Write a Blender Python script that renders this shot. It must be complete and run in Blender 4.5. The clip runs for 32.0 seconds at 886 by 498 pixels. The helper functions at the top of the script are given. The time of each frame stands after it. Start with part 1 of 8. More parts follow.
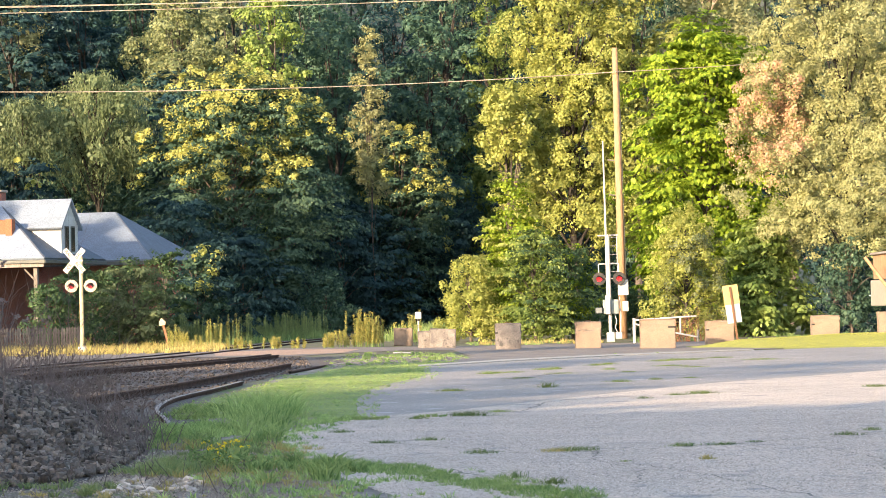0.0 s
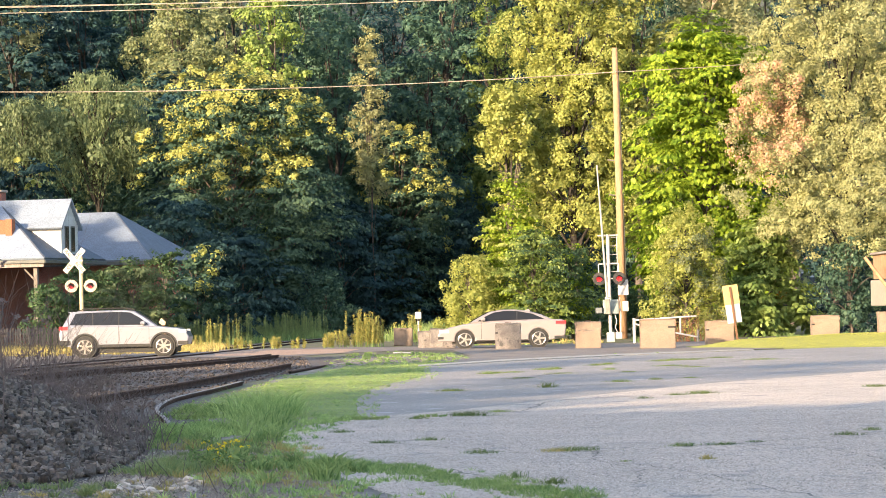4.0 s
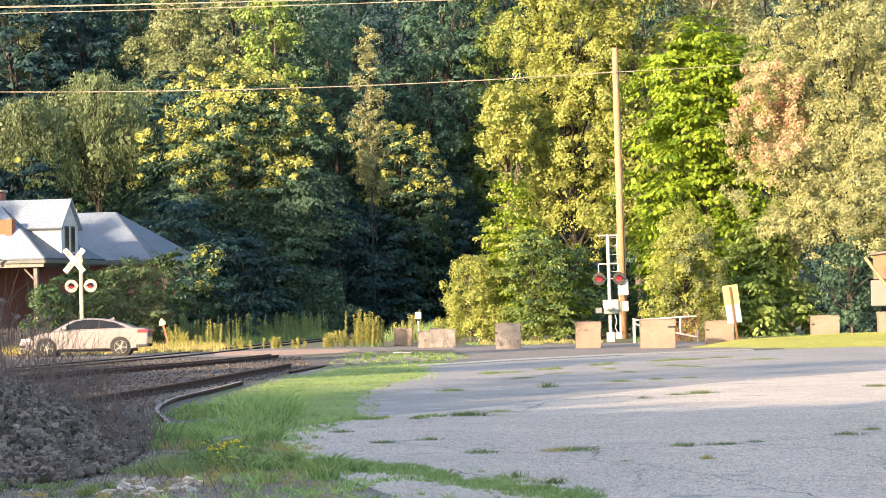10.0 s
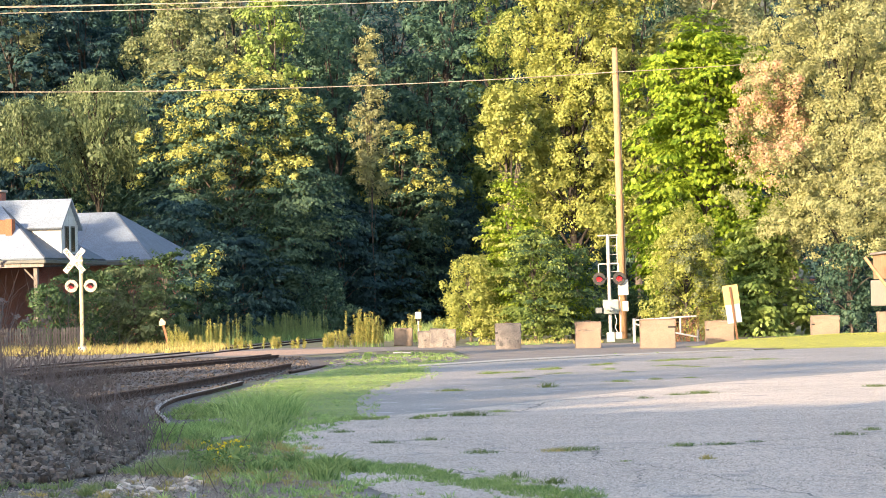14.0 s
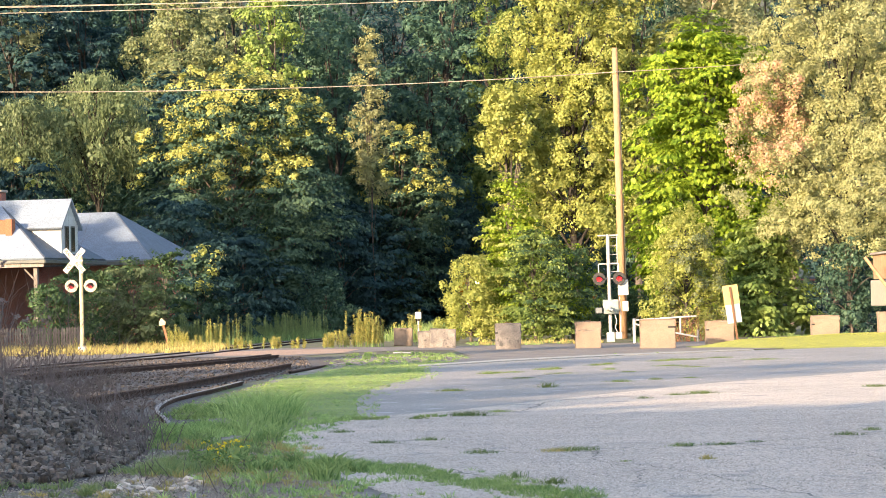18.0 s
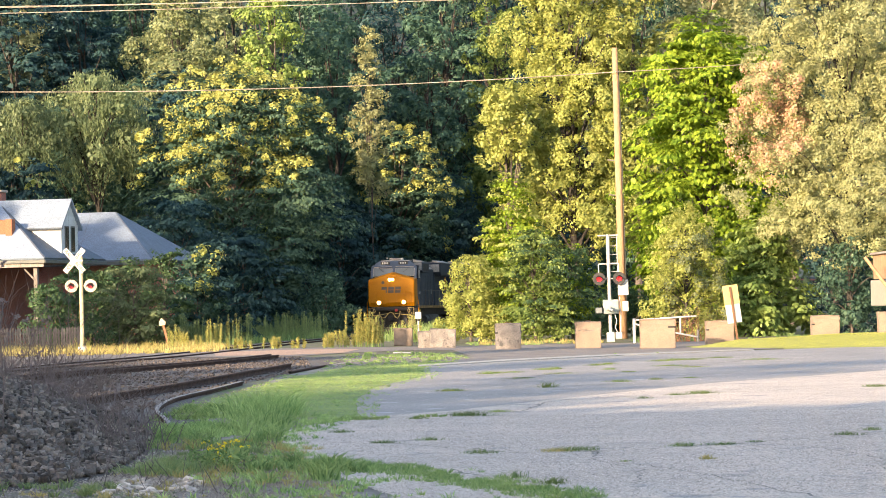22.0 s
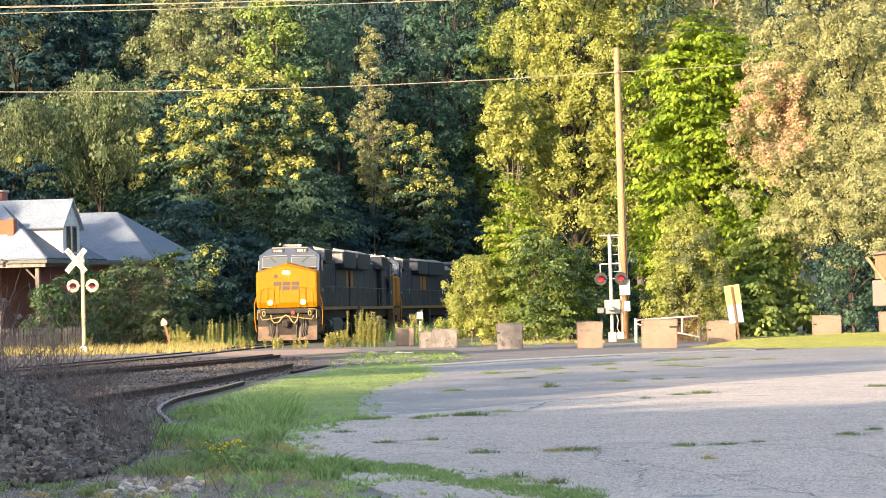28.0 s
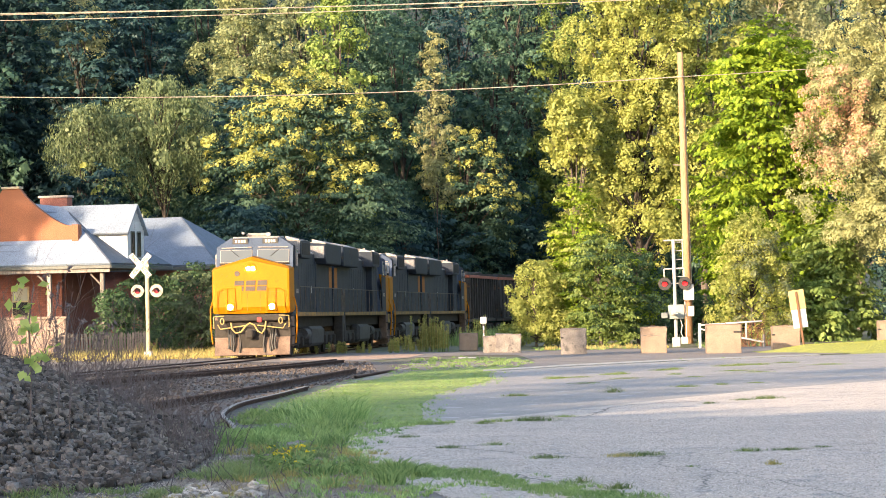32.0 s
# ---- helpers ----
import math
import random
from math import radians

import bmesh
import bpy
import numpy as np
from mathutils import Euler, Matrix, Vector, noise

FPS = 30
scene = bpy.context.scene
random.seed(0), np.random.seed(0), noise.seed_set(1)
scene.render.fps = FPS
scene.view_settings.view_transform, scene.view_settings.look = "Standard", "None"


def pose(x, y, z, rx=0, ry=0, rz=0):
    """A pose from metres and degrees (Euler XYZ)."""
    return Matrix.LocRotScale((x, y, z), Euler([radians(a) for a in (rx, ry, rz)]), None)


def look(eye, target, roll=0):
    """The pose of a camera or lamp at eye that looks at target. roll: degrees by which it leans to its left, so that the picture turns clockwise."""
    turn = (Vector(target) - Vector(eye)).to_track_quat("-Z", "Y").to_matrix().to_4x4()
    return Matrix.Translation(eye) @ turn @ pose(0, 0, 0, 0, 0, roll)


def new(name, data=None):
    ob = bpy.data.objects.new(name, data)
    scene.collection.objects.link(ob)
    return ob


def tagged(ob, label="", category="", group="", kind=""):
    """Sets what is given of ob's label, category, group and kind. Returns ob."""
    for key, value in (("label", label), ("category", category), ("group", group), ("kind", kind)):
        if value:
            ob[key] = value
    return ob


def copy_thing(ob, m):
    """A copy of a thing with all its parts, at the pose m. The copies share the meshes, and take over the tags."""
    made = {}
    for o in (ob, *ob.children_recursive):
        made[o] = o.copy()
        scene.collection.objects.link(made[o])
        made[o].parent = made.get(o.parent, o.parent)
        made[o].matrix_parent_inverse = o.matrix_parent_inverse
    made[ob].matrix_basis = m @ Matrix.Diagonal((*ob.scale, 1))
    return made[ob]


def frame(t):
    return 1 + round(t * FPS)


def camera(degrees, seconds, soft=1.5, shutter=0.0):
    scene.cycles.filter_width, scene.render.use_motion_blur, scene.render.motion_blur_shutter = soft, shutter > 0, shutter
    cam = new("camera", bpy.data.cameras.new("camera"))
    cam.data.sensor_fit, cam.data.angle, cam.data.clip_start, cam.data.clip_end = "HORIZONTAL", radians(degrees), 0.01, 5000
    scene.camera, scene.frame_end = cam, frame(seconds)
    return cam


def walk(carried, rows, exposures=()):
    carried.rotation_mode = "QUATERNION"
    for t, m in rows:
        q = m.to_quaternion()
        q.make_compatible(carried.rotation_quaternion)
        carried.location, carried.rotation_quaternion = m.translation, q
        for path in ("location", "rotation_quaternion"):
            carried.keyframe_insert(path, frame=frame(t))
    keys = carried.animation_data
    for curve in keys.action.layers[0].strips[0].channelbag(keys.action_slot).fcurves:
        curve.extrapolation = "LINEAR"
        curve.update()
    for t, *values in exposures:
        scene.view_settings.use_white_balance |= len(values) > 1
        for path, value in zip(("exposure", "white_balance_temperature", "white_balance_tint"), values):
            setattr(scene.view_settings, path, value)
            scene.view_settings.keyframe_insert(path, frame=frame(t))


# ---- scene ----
cam = camera(16.52, 32.0, soft=0.5, shutter=0.0)
EYE = (0.0, 0.0, 1.55)


def aim(left, up):
    """Camera pose turned left and up by small steps (in 1/5400 radian)."""
    return look(EYE, (-100.0 * left / 5400, 100.0, 1.55 + 100.0 * (105.5 + up) / 5400), roll=-1.2)


PATH = [(0, 0, 0), (19.5, 0, 0), (20, 0, 1), (20.5, 0, 1), (21, 0, 0), (23.5, 0, 0), (24, 0.4, 0.6), (24.5, 1.5, 0.6), (25, 1.6, 1),
        (25.5, 1.8, 1), (27.5, 3, 0), (28, 3, 0), (28.5, 6, 0), (29, 7.6, 0), (29.5, 4.8, 0.4), (30, 3, 1), (30.5, 1.6, 1.2),
        (31, 0.2, 1.4), (31.5, 18.3, 3.6), (32, 115.3, 11.2)]
walk(cam, [(t, aim(a, b)) for t, a, b in PATH], exposures=[(0, 1.79, 6580, 14), (6.5, 1.77, 6580, 14), (10, 1.84, 6580, 14), (22, 1.84, 6580, 14), (27, 1.76, 6580, 14), (30.5, 1.77, 6580, 14), (32, 1.86, 6580, 14)])

# ---- sky and sun: low evening sun from behind and from the left ----
SUN_AZ, SUN_EL = 214.0, 12.5
world = bpy.data.worlds.new("sky")
scene.world = world
world.use_nodes = True
wn = world.node_tree
sky = wn.nodes.new("ShaderNodeTexSky")
sky.sky_type = "NISHITA"
sky.sun_disc = False
sky.sun_elevation, sky.sun_rotation = radians(SUN_EL), radians(SUN_AZ)
sky.air_density, sky.dust_density, sky.ozone_density = 1.0, 1.5, 1.1
wn.nodes["Background"].inputs[1].default_value = 0.17
wn.links.new(sky.outputs[0], wn.nodes["Background"].inputs[0])
sun_data = bpy.data.lights.new("sun", "SUN")
sun_data.energy, sun_data.angle, sun_data.color = 4.2, radians(0.8), (1.0, 0.765, 0.49)
sun = new("sun", sun_data)
toward = Vector((math.sin(radians(SUN_AZ)) * math.cos(radians(SUN_EL)), math.cos(radians(SUN_AZ)) * math.cos(radians(SUN_EL)), math.sin(radians(SUN_EL))))
sun.matrix_world = look(toward * 200, (0, 0, 0))

# ---- materials ----
def surface(name, a, b=None, rough=0.85, scale=8.0, bump=0.3, metal=0.0, fine=60.0, spread=0.25, streak=1.0, spots=None, coat=0.0, island=0.0, obj=0.0, spec=0.35, rug=0.0):
    """A worn surface: two colours mixed by two scales of noise, with fine relief. Optional spots: (colour, scale, threshold)."""
    m = bpy.data.materials.new(name)
    m.use_nodes = True
    t = m.node_tree
    p = t.nodes["Principled BSDF"]
    p.inputs["Roughness"].default_value, p.inputs["Metallic"].default_value = rough, metal
    p.inputs["Coat Weight"].default_value = coat
    p.inputs["Specular IOR Level"].default_value = spec
    b = b or tuple(c * 0.7 for c in a)
    co = t.nodes.new("ShaderNodeTexCoord")
    mp = t.nodes.new("ShaderNodeMapping")
    mp.inputs["Scale"].default_value = (1, 1, streak)
    t.links.new(co.outputs["Object"], mp.inputs[0])
    n1, n2 = t.nodes.new("ShaderNodeTexNoise"), t.nodes.new("ShaderNodeTexNoise")
    n1.inputs["Scale"].default_value, n2.inputs["Scale"].default_value = scale, fine
    n1.inputs["Detail"].default_value, n2.inputs["Detail"].default_value = 5, 3 if not rug else 9
    n2.inputs["Roughness"].default_value = rug or 0.5
    t.links.new(mp.outputs[0], n1.inputs[0])
    t.links.new(mp.outputs[0], n2.inputs[0])
    mix = t.nodes.new("ShaderNodeMix")
    mix.data_type = "RGBA"
    mix.inputs[6].default_value, mix.inputs[7].default_value = (*a, 1), (*b, 1)
    ramp = t.nodes.new("ShaderNodeMapRange")
    ramp.inputs["From Min"].default_value, ramp.inputs["From Max"].default_value = 0.32, 0.68
    t.links.new(n1.outputs[0], ramp.inputs[0])
    t.links.new(ramp.outputs[0], mix.inputs[0])
    out = mix.outputs[2]
    if spots:
        for colour, sc, thr in spots:
            ns = t.nodes.new("ShaderNodeTexNoise")
            ns.inputs["Scale"].default_value, ns.inputs["Detail"].default_value = sc, 4
            t.links.new(mp.outputs[0], ns.inputs[0])
            rg = t.nodes.new("ShaderNodeMapRange")
            rg.inputs["From Min"].default_value, rg.inputs["From Max"].default_value = thr, thr + 0.08
            t.links.new(ns.outputs[0], rg.inputs[0])
            mx = t.nodes.new("ShaderNodeMix")
            mx.data_type = "RGBA"
            mx.inputs[7].default_value = (*colour, 1)
            t.links.new(rg.outputs[0], mx.inputs[0])
            t.links.new(out, mx.inputs[6])
            out = mx.outputs[2]
    hsv = t.nodes.new("ShaderNodeHueSaturation")
    vr = t.nodes.new("ShaderNodeMapRange")
    vr.inputs["From Min"].default_value, vr.inputs["From Max"].default_value = 0.3, 0.7
    vr.inputs["To Min"].default_value, vr.inputs["To Max"].default_value = 1 - spread, 1 + spread
    t.links.new(n2.outputs[0], vr.inputs[0])
    val = vr.outputs[0]
    if island or obj:
        src = t.nodes.new("ShaderNodeNewGeometry").outputs["Random Per Island"] if island else t.nodes.new("ShaderNodeObjectInfo").outputs["Random"]
        k = island or obj
        ir = t.nodes.new("ShaderNodeMapRange")
        ir.inputs["To Min"].default_value, ir.inputs["To Max"].default_value = 1 - k, 1 + k
        t.links.new(src, ir.inputs[0])
        mu = t.nodes.new("ShaderNodeMath")
        mu.operation = "MULTIPLY"
        t.links.new(val, mu.inputs[0])
        t.links.new(ir.outputs[0], mu.inputs[1])
        val = mu.outputs[0]
    t.links.new(val, hsv.inputs["Value"])
    t.links.new(out, hsv.inputs["Color"])
    t.links.new(hsv.outputs[0], p.inputs["Base Color"])
    if bump:
        bp = t.nodes.new("ShaderNodeBump")
        bp.inputs["Strength"].default_value, bp.inputs["Distance"].default_value = bump, 0.02
        t.links.new(n2.outputs[0], bp.inputs["Height"])
        t.links.new(bp.outputs[0], p.inputs["Normal"])
    return m


def leafy(name, a, b, through_light=0.45, gloss=0.5, wide=0.12):
    """Leaf: two colours spread leaf by leaf, partly lit through."""
    m = bpy.data.materials.new(name)
    m.use_nodes = True
    t = m.node_tree
    t.nodes.remove(t.nodes["Principled BSDF"])
    geo = t.nodes.new("ShaderNodeNewGeometry")
    co = t.nodes.new("ShaderNodeTexCoord")
    nz = t.nodes.new("ShaderNodeTexNoise")
    nz.inputs["Scale"].default_value, nz.inputs["Detail"].default_value = wide * 4, 2
    t.links.new(co.outputs["Object"], nz.inputs[0])
    add = t.nodes.new("ShaderNodeMath")
    add.operation = "MULTIPLY_ADD"
    t.links.new(nz.outputs[0], add.inputs[0])
    add.inputs[1].default_value = 1.6
    add.inputs[2].default_value = -0.8
    ad2 = t.nodes.new("ShaderNodeMath")
    ad2.operation = "ADD"
    t.links.new(add.outputs[0], ad2.inputs[0])
    t.links.new(geo.outputs["Random Per Island"], ad2.inputs[1])
    cl = t.nodes.new("ShaderNodeClamp")
    t.links.new(ad2.outputs[0], cl.inputs[0])
    mix = t.nodes.new("ShaderNodeMix")
    mix.data_type = "RGBA"
    mix.inputs[6].default_value, mix.inputs[7].default_value = (*a, 1), (*b, 1)
    t.links.new(cl.outputs[0], mix.inputs[0])
    oi = t.nodes.new("ShaderNodeObjectInfo")
    vr = t.nodes.new("ShaderNodeMapRange")
    vr.inputs["To Min"].default_value, vr.inputs["To Max"].default_value = 0.8, 1.2
    t.links.new(oi.outputs["Random"], vr.inputs[0])
    hsv = t.nodes.new("ShaderNodeHueSaturation")
    t.links.new(vr.outputs[0], hsv.inputs["Value"])
    t.links.new(mix.outputs[2], hsv.inputs["Color"])
    dif, tra, glo = t.nodes.new("ShaderNodeBsdfDiffuse"), t.nodes.new("ShaderNodeBsdfTranslucent"), t.nodes.new("ShaderNodeBsdfGlossy")
    glo.inputs["Roughness"].default_value = gloss
    for s in (dif, tra):
        t.links.new(hsv.outputs[0], s.inputs[0])
    glo.inputs[0].default_value = (0.8, 0.8, 0.8, 1)
    m1, m2 = t.nodes.new("ShaderNodeMixShader"), t.nodes.new("ShaderNodeMixShader")
    m1.inputs[0].default_value = through_light
    t.links.new(dif.outputs[0], m1.inputs[1])
    t.links.new(tra.outputs[0], m1.inputs[2])
    m2.inputs[0].default_value = 0.015
    t.links.new(m1.outputs[0], m2.inputs[1])
    t.links.new(glo.outputs[0], m2.inputs[2])
    t.links.new(m2.outputs[0], t.nodes["Material Output"].inputs[0])
    return m


def glow(name, colour, strength, rough=0.3):
    m = bpy.data.materials.new(name)
    m.use_nodes = True
    p = m.node_tree.nodes["Principled BSDF"]
    p.inputs["Base Color"].default_value = (*colour, 1)
    p.inputs["Roughness"].default_value = rough
    p.inputs["Emission Color"].default_value = (*colour, 1)
    p.inputs["Emission Strength"].default_value = strength
    return m


def clear_dark(name, colour, rough=0.08):
    m = bpy.data.materials.new(name)
    m.use_nodes = True
    p = m.node_tree.nodes["Principled BSDF"]
    p.inputs["Base Color"].default_value = (*colour, 1)
    p.inputs["Roughness"].default_value = rough
    p.inputs["Specular IOR Level"].default_value = 0.4
    return m


M_BARK = surface("bark", (0.11, 0.09, 0.075), (0.065, 0.053, 0.045), scale=6, fine=40, bump=0.6, streak=0.3)
# bark darkened so that trunks sink into the shade of their crowns
M_DARKBARK = surface("shaded_dark_bark", (0.045, 0.038, 0.033), (0.028, 0.024, 0.022), scale=6, fine=40, bump=0.6, streak=0.3)
M_PALEBARK = surface("pale_bark", (0.42, 0.34, 0.26), (0.28, 0.22, 0.17), scale=5, fine=40, bump=0.4, streak=0.3)
# dark, deep and mid leaves carry the blue of shade and haze in their colour
M_LEAF_DARK = leafy("leaf_shade_dark", (0.018, 0.046, 0.052), (0.042, 0.088, 0.084), 0.3)
M_LEAF_DEEP = leafy("leaf_deep_shade_green", (0.034, 0.074, 0.054), (0.092, 0.150, 0.094), 0.35)
M_LEAF_MID = leafy("leaf_mid", (0.042, 0.092, 0.070), (0.095, 0.165, 0.105), 0.4)
M_LEAF_GREEN = leafy("leaf_green", (0.044, 0.09, 0.045), (0.11, 0.175, 0.072), 0.4)
M_LEAF_OLIVE = leafy("leaf_olive", (0.15, 0.19, 0.095), (0.27, 0.30, 0.15), 0.4)
M_LEAF_PALE = leafy("leaf_pale", (0.235, 0.252, 0.122), (0.365, 0.37, 0.182), 0.47)
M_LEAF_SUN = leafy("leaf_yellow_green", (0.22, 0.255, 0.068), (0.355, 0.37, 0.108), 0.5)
M_LEAF_FRESH = leafy("leaf_fresh_green", (0.135, 0.205, 0.055), (0.28, 0.355, 0.10), 0.42)
M_LEAF_LIME = leafy("leaf_lime", (0.115, 0.20, 0.020), (0.31, 0.405, 0.04), 0.42)
M_LEAF_WILLOW = leafy("leaf_willow", (0.105, 0.15, 0.074), (0.205, 0.25, 0.125), 0.4)
M_DEADGRASS = leafy("dead_grass", (0.24, 0.20, 0.175), (0.40, 0.34, 0.29), 0.3)
M_LEAF_RUST = leafy("leaf_rust", (0.36, 0.215, 0.135), (0.46, 0.32, 0.21), 0.3)
M_SEED = leafy("yellow_seed", (0.335, 0.35, 0.09), (0.47, 0.47, 0.15), 0.4)
M_GRASS = leafy("grass_blade", (0.12, 0.21, 0.066), (0.345, 0.455, 0.17), 0.42)
M_TUFT = leafy("tuft_blade", (0.065, 0.11, 0.03), (0.19, 0.25, 0.08), 0.4)
M_LAWN = leafy("lawn_blade", (0.28, 0.38, 0.10), (0.46, 0.52, 0.165), 0.4)
M_BANK = leafy("bank_grass_blade", (0.25, 0.275, 0.06), (0.37, 0.37, 0.095), 0.4)
M_STRAW = leafy("straw", (0.28, 0.26, 0.085), (0.46, 0.37, 0.15), 0.35)
M_GOLDENROD = leafy("goldenrod", (0.30, 0.29, 0.075), (0.47, 0.42, 0.14), 0.4)
M_WEED = leafy("weed_leaf", (0.13, 0.19, 0.075), (0.26, 0.31, 0.14), 0.4)
M_TWIG = surface("dead_twig", (0.15, 0.12, 0.118), (0.08, 0.065, 0.066), scale=20, bump=0.2)
M_FLOWER = leafy("yellow_petal", (0.65, 0.50, 0.02), (0.75, 0.60, 0.05), 0.3)
M_SOIL = surface("soil", (0.15, 0.13, 0.09), (0.09, 0.085, 0.05), scale=0.5, fine=18, bump=0.6, spots=[((0.10, 0.13, 0.035), 1.3, 0.52)])
M_GRAVELBED = surface("gravel_bed", (0.135, 0.11, 0.098), (0.076, 0.063, 0.056), scale=3, fine=45, bump=1.0, spread=0.5)
M_ASPHALT_OLD = surface("weathered_asphalt", (0.50, 0.425, 0.36), (0.385, 0.33, 0.285), scale=0.5, fine=34, bump=0.5, spread=0.8, rug=0.75, spots=[((0.27, 0.25, 0.24), 1.3, 0.60), ((0.30, 0.285, 0.28), 3.4, 0.62)])
M_ASPHALT = surface("asphalt", (0.292, 0.268, 0.253), (0.228, 0.212, 0.201), scale=0.4, fine=24, bump=0.6, spread=0.7, rug=0.8, spots=[((0.40, 0.38, 0.37), 1.6, 0.62)])
M_ROAD = surface("road_asphalt", (0.22, 0.185, 0.16), (0.155, 0.132, 0.115), scale=0.8, fine=40, bump=0.4, spread=0.4, rug=0.7)
M_CROSSING = surface("crossing_planks", (0.44, 0.29, 0.205), (0.32, 0.21, 0.15), scale=1.6, fine=40, bump=0.4, spread=0.35)
M_STRIP = surface("pale_concrete_strip", (0.40, 0.375, 0.35), (0.28, 0.265, 0.24), scale=3, fine=40, bump=0.6, spots=[((0.22, 0.22, 0.15), 4, 0.6)])
M_CONC = surface("concrete", (0.225, 0.17, 0.132), (0.18, 0.136, 0.106), scale=2.2, fine=30, bump=0.4, spread=0.12, spots=[((0.16, 0.125, 0.10), 3.0, 0.62)])
M_CONC_GREY = surface("grey_concrete", (0.20, 0.18, 0.17), (0.11, 0.10, 0.098), scale=3.2, fine=30, bump=0.7, spots=[((0.075, 0.07, 0.07), 5.0, 0.58)])
M_STONE = surface("ballast_stone", (0.17, 0.145, 0.127), (0.052, 0.043, 0.038), scale=3, fine=40, bump=0.7, island=0.75)
# brown stone with the missing shade between the rails put into its colour
M_BALLAST = surface("shade_brown_ballast", (0.11, 0.088, 0.077), (0.046, 0.037, 0.033), scale=3, fine=40, bump=0.7, island=0.6)
M_RUBBLE = surface("rubble", (0.50, 0.45, 0.40), (0.34, 0.29, 0.25), scale=3, fine=30, bump=0.6, obj=0.3)
M_RAIL = surface("rusty_rail", (0.085, 0.052, 0.042), (0.048, 0.032, 0.028), rough=0.95, scale=4, fine=50, spec=0.05)
M_RAILTOP = surface("worn_rail_head", (0.33, 0.30, 0.28), (0.20, 0.18, 0.165), rough=0.8, scale=4, fine=30, metal=0.0, bump=0.1, spec=0.15)
M_RUSTHEAD = surface("rusty_rail_head", (0.13, 0.085, 0.068), (0.08, 0.055, 0.045), rough=0.9, scale=4, fine=30, bump=0.1, spec=0.08)
M_TIE = surface("tie_wood", (0.14, 0.11, 0.09), (0.085, 0.07, 0.06), scale=4, fine=30, bump=0.6)
M_WOODPOLE = surface("weathered_pole", (0.37, 0.225, 0.13), (0.28, 0.17, 0.098), scale=4, fine=30, streak=0.15, bump=0.5)
M_GREYWOOD = surface("grey_wood", (0.25, 0.22, 0.20), (0.15, 0.13, 0.12), scale=5, fine=30, streak=0.2, bump=0.5, obj=0.25)
M_WHITE = surface("white_paint", (0.45, 0.44, 0.43), (0.37, 0.36, 0.35), rough=0.55, scale=5, fine=30, bump=0.1, spread=0.08)
M_CREAM = surface("cream_paint", (0.42, 0.355, 0.23), (0.35, 0.29, 0.19), rough=0.6, scale=5, fine=30, bump=0.1, spread=0.1)
M_GREYSTEEL = surface("grey_steel", (0.14, 0.155, 0.16), (0.10, 0.11, 0.115), rough=0.5, scale=5, fine=30, bump=0.1, metal=0.2, spread=0.1)
M_SILVER = surface("aluminium_paint", (0.42, 0.40, 0.38), (0.34, 0.325, 0.31), rough=0.45, scale=5, fine=30, bump=0.1, metal=0.3, spread=0.1)
M_LAMPDISC = surface("faded_lamp_disc", (0.40, 0.31, 0.26), (0.33, 0.26, 0.22), rough=0.6, scale=5, bump=0.05)
M_BLACK = surface("black_paint", (0.030, 0.028, 0.028), (0.02, 0.02, 0.02), rough=0.5, scale=5, bump=0.1)
M_RED_LIT = glow("lit_red_lens", (0.55, 0.008, 0.016), 0.32)
M_RED_PALE = glow("red_lens", (0.30, 0.015, 0.03), 0.10)
M_WIRE = surface("wire", (0.20, 0.18, 0.16), rough=0.5, bump=0)
M_WIRE_PALE = surface("pale_wire", (0.36, 0.31, 0.26), (0.15, 0.13, 0.11), rough=0.6, bump=0, scale=2.0)

# ---- mesh helpers ----
from mathutils.geometry import tessellate_polygon


def link_mesh(name, me, material, parent=None, label=""):
    ob = new(name, me)
    for m in material if isinstance(material, (list, tuple)) else [material]:
        me.materials.append(m)
    if parent:
        ob.parent = parent
    if label:
        ob["label"] = label
    return ob


def part(name, bm, material, parent=None, label="", smooth=False):
    """Links a bmesh as one mesh object."""
    bmesh.ops.recalc_face_normals(bm, faces=bm.faces)
    me = bpy.data.meshes.new(name)
    bm.to_mesh(me)
    bm.free()
    if smooth:
        me.polygons.foreach_set("use_smooth", [True] * len(me.polygons))
    return link_mesh(name, me, material, parent, label)


def raw(name, verts, faces, material, parent=None, label="", smooth=False):
    """Links arrays as one mesh: verts (n, 3), faces (m, k)."""
    verts, faces = np.asarray(verts, np.float32), np.asarray(faces, np.int32)
    me = bpy.data.meshes.new(name)
    k = faces.shape[1]
    me.vertices.add(len(verts))
    me.vertices.foreach_set("co", verts.ravel())
    me.loops.add(faces.size)
    me.loops.foreach_set("vertex_index", faces.ravel())
    me.polygons.add(len(faces))
    me.polygons.foreach_set("loop_start", np.arange(0, faces.size, k, dtype=np.int32))
    me.polygons.foreach_set("loop_total", np.full(len(faces), k, np.int32))
    me.update(calc_edges=True)
    if smooth:
        me.polygons.foreach_set("use_smooth", [True] * len(faces))
    return link_mesh(name, me, material, parent, label)


def thing(name, m, label, category, group="", kind=""):
    ob = new(name)
    ob.matrix_basis = m
    return tagged(ob, label, category, group, kind)


